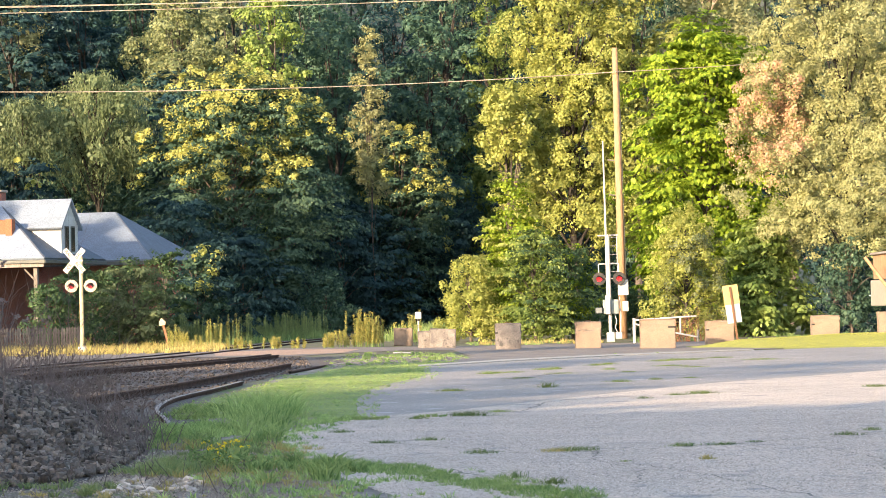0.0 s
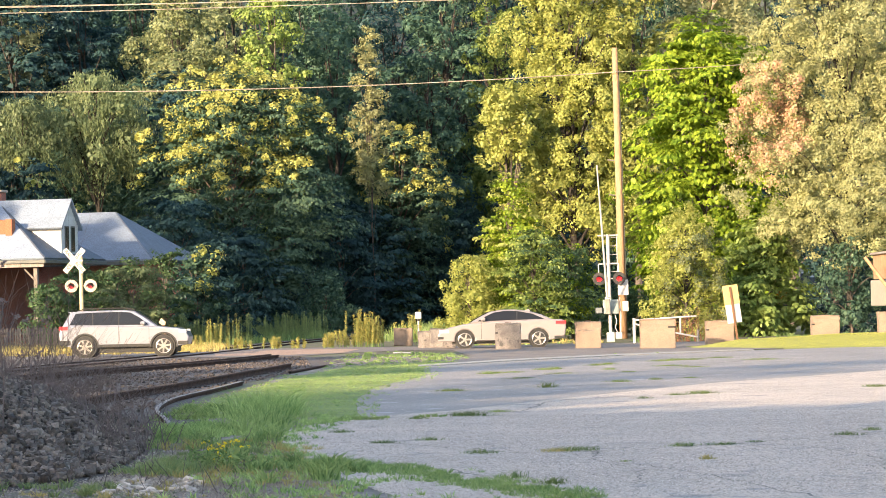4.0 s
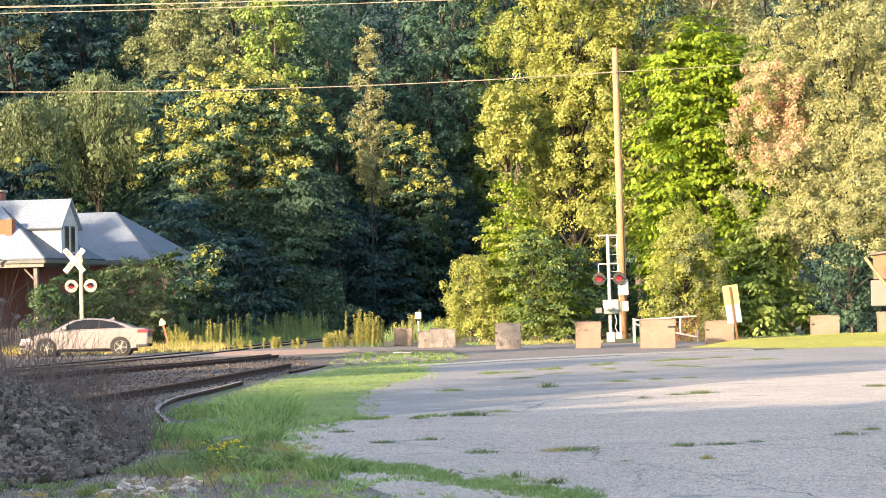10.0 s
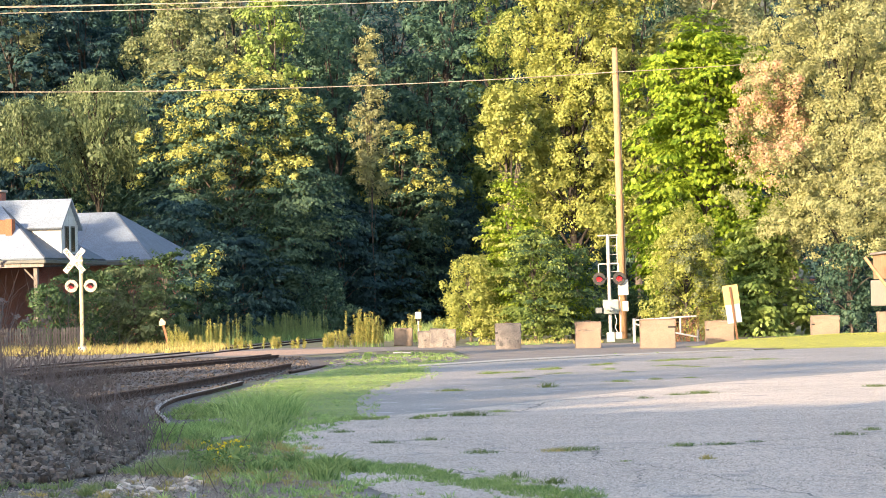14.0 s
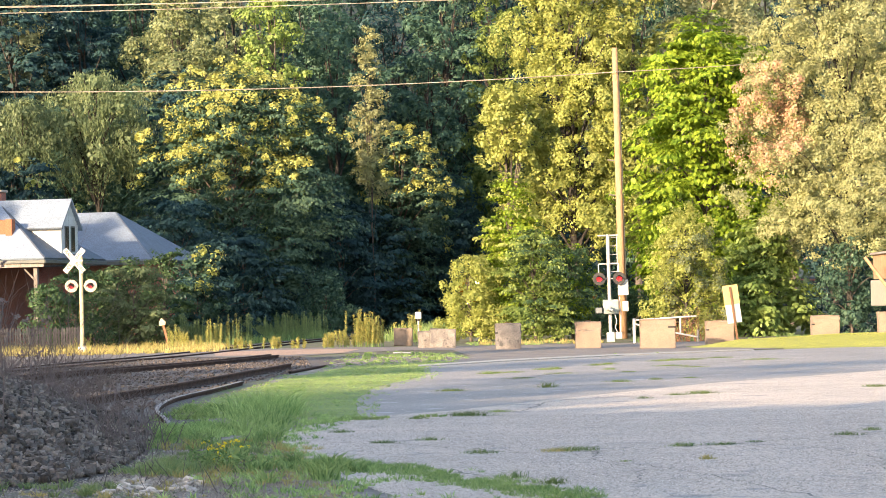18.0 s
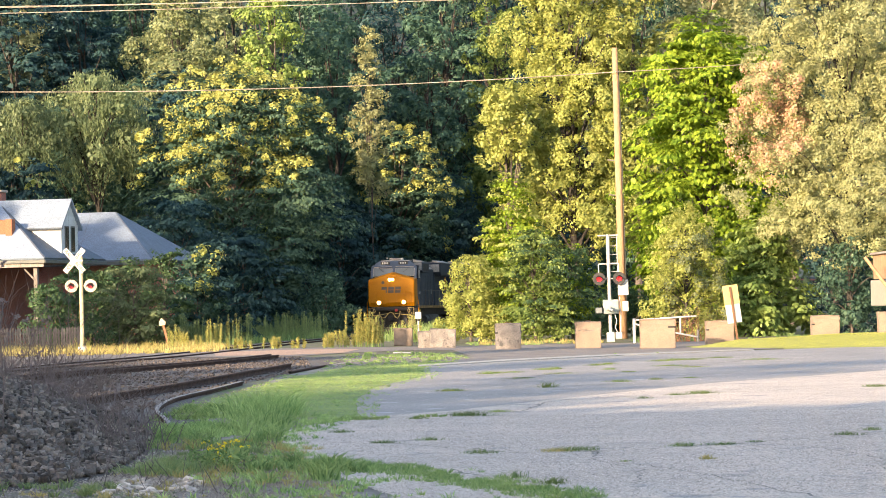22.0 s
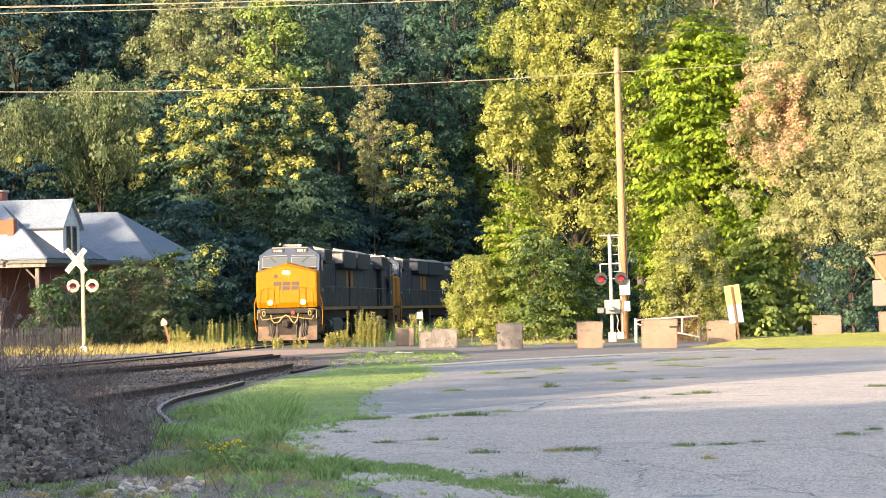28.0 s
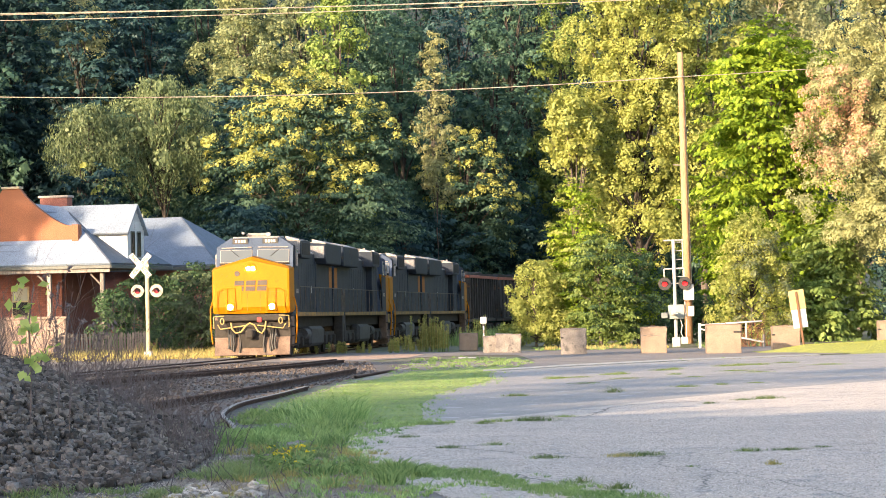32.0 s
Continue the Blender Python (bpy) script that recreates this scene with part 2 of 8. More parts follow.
def box(bm, x0, x1, y0, y1, z0, z1, bevel=0.0, m=None, seg=1):
    r = bmesh.ops.create_cube(bm, size=1.0)
    bmesh.ops.scale(bm, vec=(x1 - x0, y1 - y0, z1 - z0), verts=r["verts"])
    bmesh.ops.translate(bm, vec=((x0 + x1) / 2, (y0 + y1) / 2, (z0 + z1) / 2), verts=r["verts"])
    vs = r["verts"]
    if bevel:
        es = list({e for v in vs for e in v.link_edges})
        vs = bmesh.ops.bevel(bm, geom=es, offset=bevel, segments=seg, affect="EDGES", profile=0.5)["verts"]
        vs = list({v for v in vs})
    if m is not None:
        allv = {v for v in vs}
        bmesh.ops.transform(bm, matrix=m, verts=list(allv))
    return vs


def boxed(x0, x1, y0, y1, z0, z1, bevel=0.0, m=None):
    bm = bmesh.new()
    box(bm, x0, x1, y0, y1, z0, z1, bevel)
    if m is not None:
        bmesh.ops.transform(bm, matrix=m, verts=bm.verts)
    return bm


def tube(bm, a, b, r0, r1=None, n=8, cap=True):
    r1 = r0 if r1 is None else r1
    a, b = Vector(a), Vector(b)
    d = b - a
    if d.length < 1e-6:
        return
    q = d.to_track_quat("Z", "Y").to_matrix().to_4x4()
    bmesh.ops.create_cone(bm, cap_ends=cap, segments=n, radius1=r0, radius2=r1, depth=d.length, matrix=Matrix.Translation((a + b) / 2) @ q)


def rod(points, r, n=8):
    """One tube swept along the points."""
    bm = bmesh.new()
    p = [Vector(q) for q in points]
    rings = []
    for i, q in enumerate(p):
        d = (p[min(i + 1, len(p) - 1)] - p[max(i - 1, 0)]).normalized()
        u = d.cross(Vector((0, 0, 1)) if abs(d.z) < 0.9 else Vector((1, 0, 0))).normalized()
        w = d.cross(u)
        if rings:
            best = max(range(n), key=lambda k: (u * math.cos(k * math.tau / n) + w * math.sin(k * math.tau / n)).dot(first))
            a = best * math.tau / n
            u, w = u * math.cos(a) + w * math.sin(a), w * math.cos(a) - u * math.sin(a)
        first = u
        rings.append([bm.verts.new(q + (u * math.cos(k * math.tau / n) + w * math.sin(k * math.tau / n)) * r) for k in range(n)])
    for a, b in zip(rings, rings[1:]):
        for k in range(n):
            bm.faces.new((a[k], a[(k + 1) % n], b[(k + 1) % n], b[k]))
    bm.faces.new(rings[0][::-1])
    bm.faces.new(rings[-1])
    return bm


def slab(pts, y0, y1, bevel=0.0, seg=2, top_in=0.0, z_from=0.0, z_to=1.0):
    """A side outline in x, z swept across y; above z_from it leans in by top_in."""
    bm = bmesh.new()
    va = [bm.verts.new((x, y0, z)) for x, z in pts]
    vb = [bm.verts.new((x, y1, z)) for x, z in pts]
    n = len(pts)
    bm.faces.new(va)
    bm.faces.new(vb[::-1])
    for i in range(n):
        bm.faces.new((va[i], vb[i], vb[(i + 1) % n], va[(i + 1) % n]))
    bmesh.ops.recalc_face_normals(bm, faces=bm.faces)
    if bevel:
        rim = [e for e in bm.edges if abs(e.verts[0].co.y - e.verts[1].co.y) < 1e-6]
        bmesh.ops.bevel(bm, geom=rim, offset=bevel, segments=seg, affect="EDGES", profile=0.5)
    if top_in:
        yc = (y0 + y1) / 2
        for v in bm.verts:
            k = min(max((v.co.z - z_from) / (z_to - z_from), 0), 1)
            v.co.y = yc + (v.co.y - yc) * (1 - top_in * k)
    return bm


def sheet(pts, z, name, material, label, thick=0.0, category="", kind="structure"):
    """A flat paved or planted area with a given outline."""
    bm = bmesh.new()
    vs = [bm.verts.new((x, y, z)) for x, y in pts]
    for tri in tessellate_polygon([[Vector((x, y, 0)) for x, y in pts]]):
        bm.faces.new([vs[k] for k in tri])
    if thick:
        low = [bm.verts.new((x, y, z - thick)) for x, y in pts]
        for k in range(len(pts)):
            j = (k + 1) % len(pts)
            bm.faces.new((vs[k], vs[j], low[j], low[k]))
    ob = part(name, bm, material)
    if ob.data.polygons[0].normal.z < 0:
        ob.data.flip_normals()
    return tagged(ob, label, category or name.split("_")[0], kind=kind)


# ---- the railway line: a smooth curve out of the woods, past the station ----
TRACK_KNOTS = [(-27, 28.8), (-22, 45), (-17.8, 61.2), (-14.8, 75.6), (-12.6, 90), (-10.95, 104.4), (-9.83, 115.56), (-7.7, 147.6), (-4.1, 186.12), (0.7, 217.8), (17.1, 279),
               (45, 351), (90, 432), (180, 540), (300, 612)]


def smooth_line(knots, n=40):
    k = np.array(knots, float)
    k = np.vstack([2 * k[0] - k[1], k, 2 * k[-1] - k[-2]])
    out = []
    for i in range(1, len(k) - 2):
        p0, p1, p2, p3 = k[i - 1:i + 3]
        u = np.linspace(0, 1, n, endpoint=False)[:, None]
        out.append(0.5 * (2 * p1 + (p2 - p0) * u + (2 * p0 - 5 * p1 + 4 * p2 - p3) * u ** 2 + (3 * p1 - p0 - 3 * p2 + p3) * u ** 3))
    return np.vstack(out + [k[-2:-1]])


LINE = smooth_line(TRACK_KNOTS)
ARC = np.concatenate([[0], np.cumsum(np.linalg.norm(np.diff(LINE, axis=0), axis=1))])


def on_line(s):
    return np.array([np.interp(s, ARC, LINE[:, 0]), np.interp(s, ARC, LINE[:, 1])])


def arc_of(x, y):
    return ARC[np.argmin((LINE[:, 0] - x) ** 2 + (LINE[:, 1] - y) ** 2)]


def step01(a, b, x):
    t = np.clip((x - a) / (b - a), 0, 1)
    return t * t * (3 - 2 * t)


def terrain(x, y):
    """Ground height: level by the road and the line, a wooded hill beyond the line."""
    x, y = np.asarray(x, float), np.asarray(y, float)
    sub = LINE[::6]
    tan = np.gradient(sub, axis=0)
    d2 = (x[..., None] - sub[:, 0]) ** 2 + (y[..., None] - sub[:, 1]) ** 2
    i = d2.argmin(-1)
    side = tan[i, 0] * (y - sub[i, 1]) - tan[i, 1] * (x - sub[i, 0])
    d = np.sqrt(d2.min(-1)) * np.sign(side)
    h = (0.42 * np.clip(d - 14, 0, 105) + 0.38 * np.clip(d - 36, 0, 60)) * step01(160, 215, y)
    return h - 0.004

# ---- ground ----
def ground_sheet():
    xs = np.concatenate([np.linspace(-900, -120, 16)[:-1], np.linspace(-120, 140, 90), np.linspace(140, 900, 16)[1:]])
    ys = np.concatenate([np.linspace(-700, -40, 12)[:-1], np.linspace(-40, 460, 130), np.linspace(460, 1800, 18)[1:]])
    gx, gy = np.meshgrid(xs, ys)
    z = terrain(gx, gy)
    nx, ny = len(xs), len(ys)
    v = np.stack([gx, gy, z], -1).reshape(-1, 3)
    i = np.arange(nx * ny).reshape(ny, nx)
    f = np.stack([i[:-1, :-1], i[:-1, 1:], i[1:, 1:], i[1:, :-1]], -1).reshape(-1, 4)
    ob = raw("ground", v, f, M_SOIL, smooth=True)
    tagged(ob, "brown soil and low weeds rising to a wooded hill", "ground", kind="structure")


ground_sheet()
# near lot: worn coarse asphalt, then a smoother darker stretch, a pale strip, the apron and the road
sheet([(-0.2, 14.4), (-0.43, 25.2), (-1.1, 28.8), (-1.75, 34.2), (-2.2, 38.7), (-1.54, 43.38), (0.09, 46.08), (2.0, 51.12), (4.89, 58.32), (9.68, 66.6), (22, 86.4), (40, 72), (40, 14.4)],
      0.012, "lot_old", M_ASPHALT_OLD, "worn pale asphalt of a car park with exposed aggregate", category="pavement")
sheet([(-1.54, 42.9), (-1.75, 50.4), (-1.62, 59.76), (-1.1, 65.7), (-0.63, 69.66), (-0.70, 75.6), (-0.73, 81.36), (1.81, 87.12), (5.37, 92.7), (9.21, 96.84), (14.78, 102.06), (26, 108), (40, 108), (40, 70),
       (22, 84), (9.68, 65), (4.89, 57), (2.0, 50), (0.09, 45)], 0.008, "lot_patch", M_ASPHALT, "smoother grey asphalt of a car park", category="pavement")
sheet([(-0.73, 81.54), (1.81, 87.3), (5.37, 92.88), (9.9, 97.8), (9.9, 99.4), (9.1, 98.82), (5.2, 94.86), (1.65, 89.46), (-0.75, 83.52)],
      0.03, "kerb_strip", M_STRIP, "pale concrete edging strip with grass in it", thick=0.03, category="kerb")
sheet([(-0.75, 83.7), (1.65, 89.64), (5.2, 95.04), (9.1, 99), (14.7, 104.04), (26, 108.36), (60, 108.36), (60, 123.3), (12, 122.94), (0, 124.2), (-3, 126.9), (-5, 129.6), (-30, 127.8), (-60, 126), (-60, 108), (-30, 110.7), (-14, 110.7),
       (-8.5, 108), (-5.3, 105.48), (-3.6, 111.6), (-1.5, 115.2), (0.3, 112.5), (0.8, 99), (0.2, 90)], 0.010, "road", M_ROAD, "sunlit worn asphalt road over a level crossing")
sheet([(-8.3, 110.5), (-5.6, 109.2), (-3.7, 112), (-3.4, 121), (-6, 124), (-9.2, 121)], 0.016, "crossing_deck", M_CROSSING, "sunlit reddish asphalt between the rails of a crossing", category="pavement")
M_LAWNSOIL = surface("lawn_soil", (0.29, 0.295, 0.065), (0.23, 0.24, 0.055), scale=2, fine=30, bump=0.5)


def lawn_height(x, y):
    """A low grass bank that hides the foot of what stands behind it."""
    crest = np.interp(x, [8.6, 10.35, 12, 13.4, 15, 26], [0.015, 0.25, 0.30, 0.37, 0.40, 0.45])
    front = np.interp(x, [8.6, 9.6, 10.4, 11.2, 14, 26], [106.3, 105.5, 103, 100.5, 99.5, 99])
    z = 0.035 + (crest - 0.035) * step01(front, 106.5, y) - (crest - 0.02) * step01(107, 109.4, y)
    return np.where(y < front, -0.05, z)


gx, gy = np.meshgrid(np.linspace(8.6, 30, 80), np.linspace(93, 109.5, 60))
i = np.arange(80 * 60).reshape(60, 80)
tagged(raw("lawn", np.stack([gx, gy, lawn_height(gx, gy)], -1).reshape(-1, 3), np.stack([i[:-1, :-1], i[:-1, 1:], i[1:, 1:], i[1:, :-1]], -1).reshape(-1, 4), M_LAWNSOIL, smooth=True),
       "sunlit mown grass bank before the road", "lawn", kind="structure")
sheet([(-30, 46.8), (-5.2, 46.8), (-4.1, 43.2), (-3.2, 40.5), (-4.4, 50.4), (-4.6, 59.4), (-4.3, 70.2), (-3.6, 82.8), (-3.0, 93.6), (-3.9, 102.6), (-5.4, 105.12), (-8.6, 107.64), (-14, 110.34), (-30, 110.16)],
      0.006, "ballast_bed", M_GRAVELBED, "dark gravel bed between rails", category="gravel")

# ---- trees ----
def leaf_quads(rng, c, nrm, along, size, aspect, tri=False):
    """Folded leaves at the places c; tri: one triangle each, for far trees."""
    n = len(c)
    nrm = nrm / (np.linalg.norm(nrm, axis=1)[:, None] + 1e-9)
    along = along - nrm * (along * nrm).sum(1)[:, None]
    along = along / (np.linalg.norm(along, axis=1)[:, None] + 1e-9)
    across = np.cross(nrm, along)
    s = size * rng.uniform(0.6, 1.35, (n, 1))
    a, b, fold = along * s * 0.5, across * s * 0.5 * aspect, nrm * s * 0.10
    if tri:
        return np.stack([c - a * 0.7 + b, c + a, c - a * 0.7 - b], 1).reshape(-1, 3), np.arange(3 * n).reshape(-1, 3)
    return np.stack([c - a, c + b + fold, c + a, c - b + fold], 1).reshape(-1, 3), np.arange(4 * n).reshape(-1, 4)


def leaves(rng, centres, outward, per, spread, size, droop=0.3, aspect=0.55, flat=0.5, squash=0.75):
    """Loose leaves scattered round the given centres."""
    n = len(centres) * per
    c = np.repeat(centres, per, 0) + rng.normal(0, 1, (n, 3)) * spread * np.array([1, 1, squash])
    o = np.repeat(outward, per, 0)
    return leaf_quads(rng, c, o + np.array([0, 0, flat * 0.6]) + rng.normal(0, 0.68, (n, 3)), rng.normal(0, 1, (n, 3)) + o * 0.5 - np.array([0, 0, droop]), size, aspect)


def tufts(rng, c, o, per, r, size, style="round", droop=0.3, aspect=0.6, tri=False):
    """Leaf tufts at c that face o. round: domed tufts; spray: flat drooping fronds in layers; hang: strands that hang down."""
    m = len(c)
    n = m * per
    rr = np.repeat(r * rng.uniform(0.6, 1.35, (m, 1)), per, 0)
    C, O = np.repeat(c, per, 0), np.repeat(o, per, 0)
    up = np.array([0, 0, 1.0])
    if style == "spray":
        ax = o * np.array([1, 1, 0.25]) + rng.normal(0, 0.35, (m, 3)) * np.array([1, 1, 0.3])
        ax = np.repeat(ax / (np.linalg.norm(ax, axis=1)[:, None] + 1e-9), per, 0)
        cross = np.cross(ax, up)
        cross /= np.linalg.norm(cross, axis=1)[:, None] + 1e-9
        t, w = rng.uniform(-0.5, 1.0, (n, 1)), rng.normal(0, 0.5, (n, 1))
        pos = C + ax * t * rr * 1.2 + cross * w * rr + up * (rng.normal(0, 0.10, (n, 1)) - 0.4 * droop * np.clip(t, 0, 1) ** 2 - 0.16 * w ** 2) * rr
        nrm = up * 0.75 + O * 0.75 + cross * w * 0.5 + rng.normal(0, 0.33, (n, 3))
        along = cross * np.sign(w) * 0.8 + ax * 0.7 - up * droop + rng.normal(0, 0.35, (n, 3))
    elif style == "hang":
        k = rng.uniform(0, 1, (n, 1))
        pos = C + rng.normal(0, 0.45, (n, 3)) * rr * np.array([1, 1, 0.2]) + O * 0.5 * rr * np.sin(k * 1.5) - up * k ** 1.3 * rr * 2.4
        nrm = O + rng.normal(0, 0.5, (n, 3))
        along = -up * 1.6 + O * 0.4 + rng.normal(0, 0.4, (n, 3))
    else:
        d = rng.normal(0, 1, (n, 3)) + O * 0.9 + up * 0.45
        d /= np.linalg.norm(d, axis=1)[:, None] + 1e-9
        pos = C + d * rr * rng.uniform(0.5, 1.08, (n, 1)) * np.array([1, 1, 0.8])
        nrm = d + up * 0.3 + rng.normal(0, 0.36, (n, 3))
        along = rng.normal(0, 0.8, (n, 3)) + O * 0.4 - up * droop
    return leaf_quads(rng, pos, nrm, along, size, aspect, tri)


DOME = ((0, 0.55), (0.22, 0.92), (0.5, 1.0), (0.8, 0.74), (1, 0.3))
CONE = ((0, 0.9), (0.25, 1.0), (0.55, 0.68), (0.8, 0.4), (1, 0.14))
COLUMN = ((0, 0.8), (0.3, 1.0), (0.7, 0.9), (1, 0.5))
WIDE = ((0, 0.85), (0.3, 1.0), (0.6, 0.95), (0.85, 0.7), (1, 0.3))
BUSH = ((0, 0.95), (0.35, 1.0), (0.7, 0.8), (1, 0.35))


def lobes(rng, rx, ry, z0, z1, k, size, prof):
    """Boughs spread over a crown from z0 to z1, whose half-width follows prof."""
    out = []
    us, ws = [a for a, _ in prof], [b for _, b in prof]
    for i in range(k):
        u = (i + 0.5) / k
        w = np.interp(u, us, ws) * rng.uniform(0.86, 1.12)
        a = i * 2.39996 + rng.uniform(-0.5, 0.5)
        s = size * rx * rng.uniform(0.62, 1.2) * (0.5 + 0.5 * w)
        r = max(w * rx - s * 0.8, 0) / rx
        rz = s * rng.uniform(0.6, 0.85)
        out.append((math.cos(a) * rx * r, math.sin(a) * ry * r, min(max(z0 + u * (z1 - z0), z0 + rz * 0.8), z1 - rz), s, s * ry / rx, rz))
    for i in range(max(2, k // 4)):
        u = (i + 0.5) / max(2, k // 4)
        w = np.interp(u, us, ws)
        s = rx * w * 0.55
        out.append((0, 0, min(max(z0 + u * (z1 - z0), z0 + s * 0.6), z1 - s * 0.8), s, s * ry / rx, max(s, (z1 - z0) * 0.13)))
    return out


def tuft_points(rng, blobs, tuft, dens, open_=0.2):
    """Places of leaf tufts on the boughs' surfaces, with gaps, and the way out at each."""
    cs, os = [], []
    for j, (bx, by, bz, rx, ry, rz) in enumerate(blobs):
        n = max(8, int(dens * 4 * (rx * ry + ry * rz + rx * rz) / 3 / tuft ** 2))
        d = rng.normal(0, 1, (n, 3))
        d /= np.linalg.norm(d, axis=1)[:, None]
        bump = 1 + 0.14 * np.sin(d[:, :1] * 5 + bx * 3) * np.cos(d[:, 1:2] * 4 + bz) + 0.10 * np.sin(d[:, 2:] * 8 + by)
        p = np.array([bx, by, bz]) + d * np.array([rx, ry, rz]) * bump * rng.uniform(0.84, 1.04, (n, 1))
        ok = rng.uniform(0, 1, n) > np.where(d[:, 2] < -0.5, 0.55, 0.0)
        gap = np.sin(p[:, 0] * 2.3 + j) + np.sin(p[:, 1] * 2.1) + np.sin(p[:, 2] * 2.6 + j * 2)
        ok &= gap > -3 + 6 * open_
        for q, (ax, ay, az, sx, sy, sz) in enumerate(blobs):
            if q != j:
                ok &= ((p[:, 0] - ax) / sx) ** 2 + ((p[:, 1] - ay) / sy) ** 2 + ((p[:, 2] - az) / sz) ** 2 > 0.55
        cs.append(p[ok])
        os.append(d[ok])
    return np.vstack(cs), np.vstack(os)


def trunk_mesh(rng, h, r, blobs, lean=0.03, twigs=2):
    bm = bmesh.new()
    pts = [Vector((0, 0, -0.3))]
    for i in range(1, 6):
        z = h * i / 5
        pts.append(Vector((rng.normal(0, lean) * z, rng.normal(0, lean) * z, z)))
    for i in range(5):
        tube(bm, pts[i], pts[i + 1], r * (1 - i / 5.6), r * (1 - (i + 1) / 5.6), n=7, cap=False)
    for bx, by, bz, rx, ry, rz in blobs:
        z = min(max(bz * 0.62, h * 0.15), h * 0.9)
        k = z / h * 5
        i = min(int(k), 4)
        a = pts[i].lerp(pts[i + 1], k - i)
        e = Vector((bx, by, bz))
        m = a.lerp(e, 0.5) + Vector((0, 0, 0.12 * (e - a).length))
        tube(bm, a, m, r * 0.34, r * 0.22, n=5, cap=False)
        tube(bm, m, e, r * 0.22, r * 0.09, n=5, cap=False)
        for q in range(twigs):
            d = Vector(rng.normal(0, 1, 3)).normalized()
            tube(bm, m.lerp(e, 0.5 + 0.15 * q), e + Vector((d.x * rx, d.y * ry, d.z * rz)) * 0.8, r * 0.10, r * 0.03, n=4, cap=False)
    return bm


def tree(x, y, top, hw, leaf_mat, label, name="tree", category="tree", base=None, z0=None, k=12, leaf=0.22, tuft=0.5, per=44, dens=1.3, style="round", seed=1, depth=None,
         lobe=0.42, prof=DOME, trunk=None, droop=0.3, aspect=0.62, seeds=None, patch=None, group="", bark=None, open_=0.2, tri=False, twigs=2):
    """A tree or bush: tapered trunk with limbs, boughs, and tufts of leaves on the boughs."""
    rng = np.random.default_rng(seed)
    b = float(terrain(x, y)) if base is None else base
    h = top - b
    z0 = h * 0.22 if z0 is None else z0
    ob = thing(name, pose(x, y, b), label, category, group)
    blobs = lobes(rng, hw, depth or hw, z0, h, k, lobe, prof)
    part("trunk", trunk_mesh(rng, h * 0.86, trunk or 0.011 * h + 0.04, blobs, twigs=twigs), bark or M_BARK, ob, smooth=True)
    cs, os = tuft_points(rng, blobs, tuft, dens, open_)
    keep = cs[:, 2] > 0.05
    cs, os = cs[keep], os[keep]
    v, f = tufts(rng, cs, os, per, tuft, leaf, style, droop, aspect, tri)
    # shaded inner leaves close the crown
    inner = np.repeat(np.array(blobs), 30 if tri else 50, 0)
    d = rng.normal(0, 1, (len(inner), 3))
    d /= np.linalg.norm(d, axis=1)[:, None]
    v2, f2 = leaf_quads(rng, inner[:, :3] + d * inner[:, 3:] * rng.uniform(0.25, 0.66, (len(inner), 1)), d + rng.normal(0, 0.5, d.shape), rng.normal(0, 1, d.shape), np.clip(inner[:, 3:4] * 0.30, leaf, leaf * 1.5), 0.8, tri)
    raw("crown", np.vstack([v, v2]), np.vstack([f, f2 + len(v)]), leaf_mat, ob)
    if seeds:
        mat, share, low, size = seeds
        wave = np.sin(cs[:, 0] * 1.3 + 0.7) + np.sin(cs[:, 1] * 1.1 + 2.0) + np.sin(cs[:, 2] * 1.7)
        sel = (cs[:, 2] > h * (low + 0.07 * wave)) & (rng.uniform(0, 1, len(cs)) < share) & (os[:, 2] > -0.3)
        v, f = tufts(rng, cs[sel] + os[sel] * tuft * 0.6, os[sel], 52, tuft * 0.66, size, "round", 0.1, 0.7, tri)
        tagged(raw("seed_cluster", v, f, mat, ob, "pale yellow seed clusters on top of the crown"), kind="stuff")
    # tufts in a second leaf material within a round area of the crown
    if patch:
        mat, px, pz, pr, share = patch
        sel = (np.hypot(cs[:, 0] - px, (cs[:, 2] - pz) * 0.6) < pr) & (rng.uniform(0, 1, len(cs)) < share)
        v, f = tufts(rng, cs[sel] + os[sel] * 0.2, os[sel], per, tuft, leaf, style, droop, aspect, tri)
        raw("withered_leaves", v, f, mat, ob, "withered brownish leaves" if mat is M_LEAF_RUST else "yellowing leaves")
    return ob


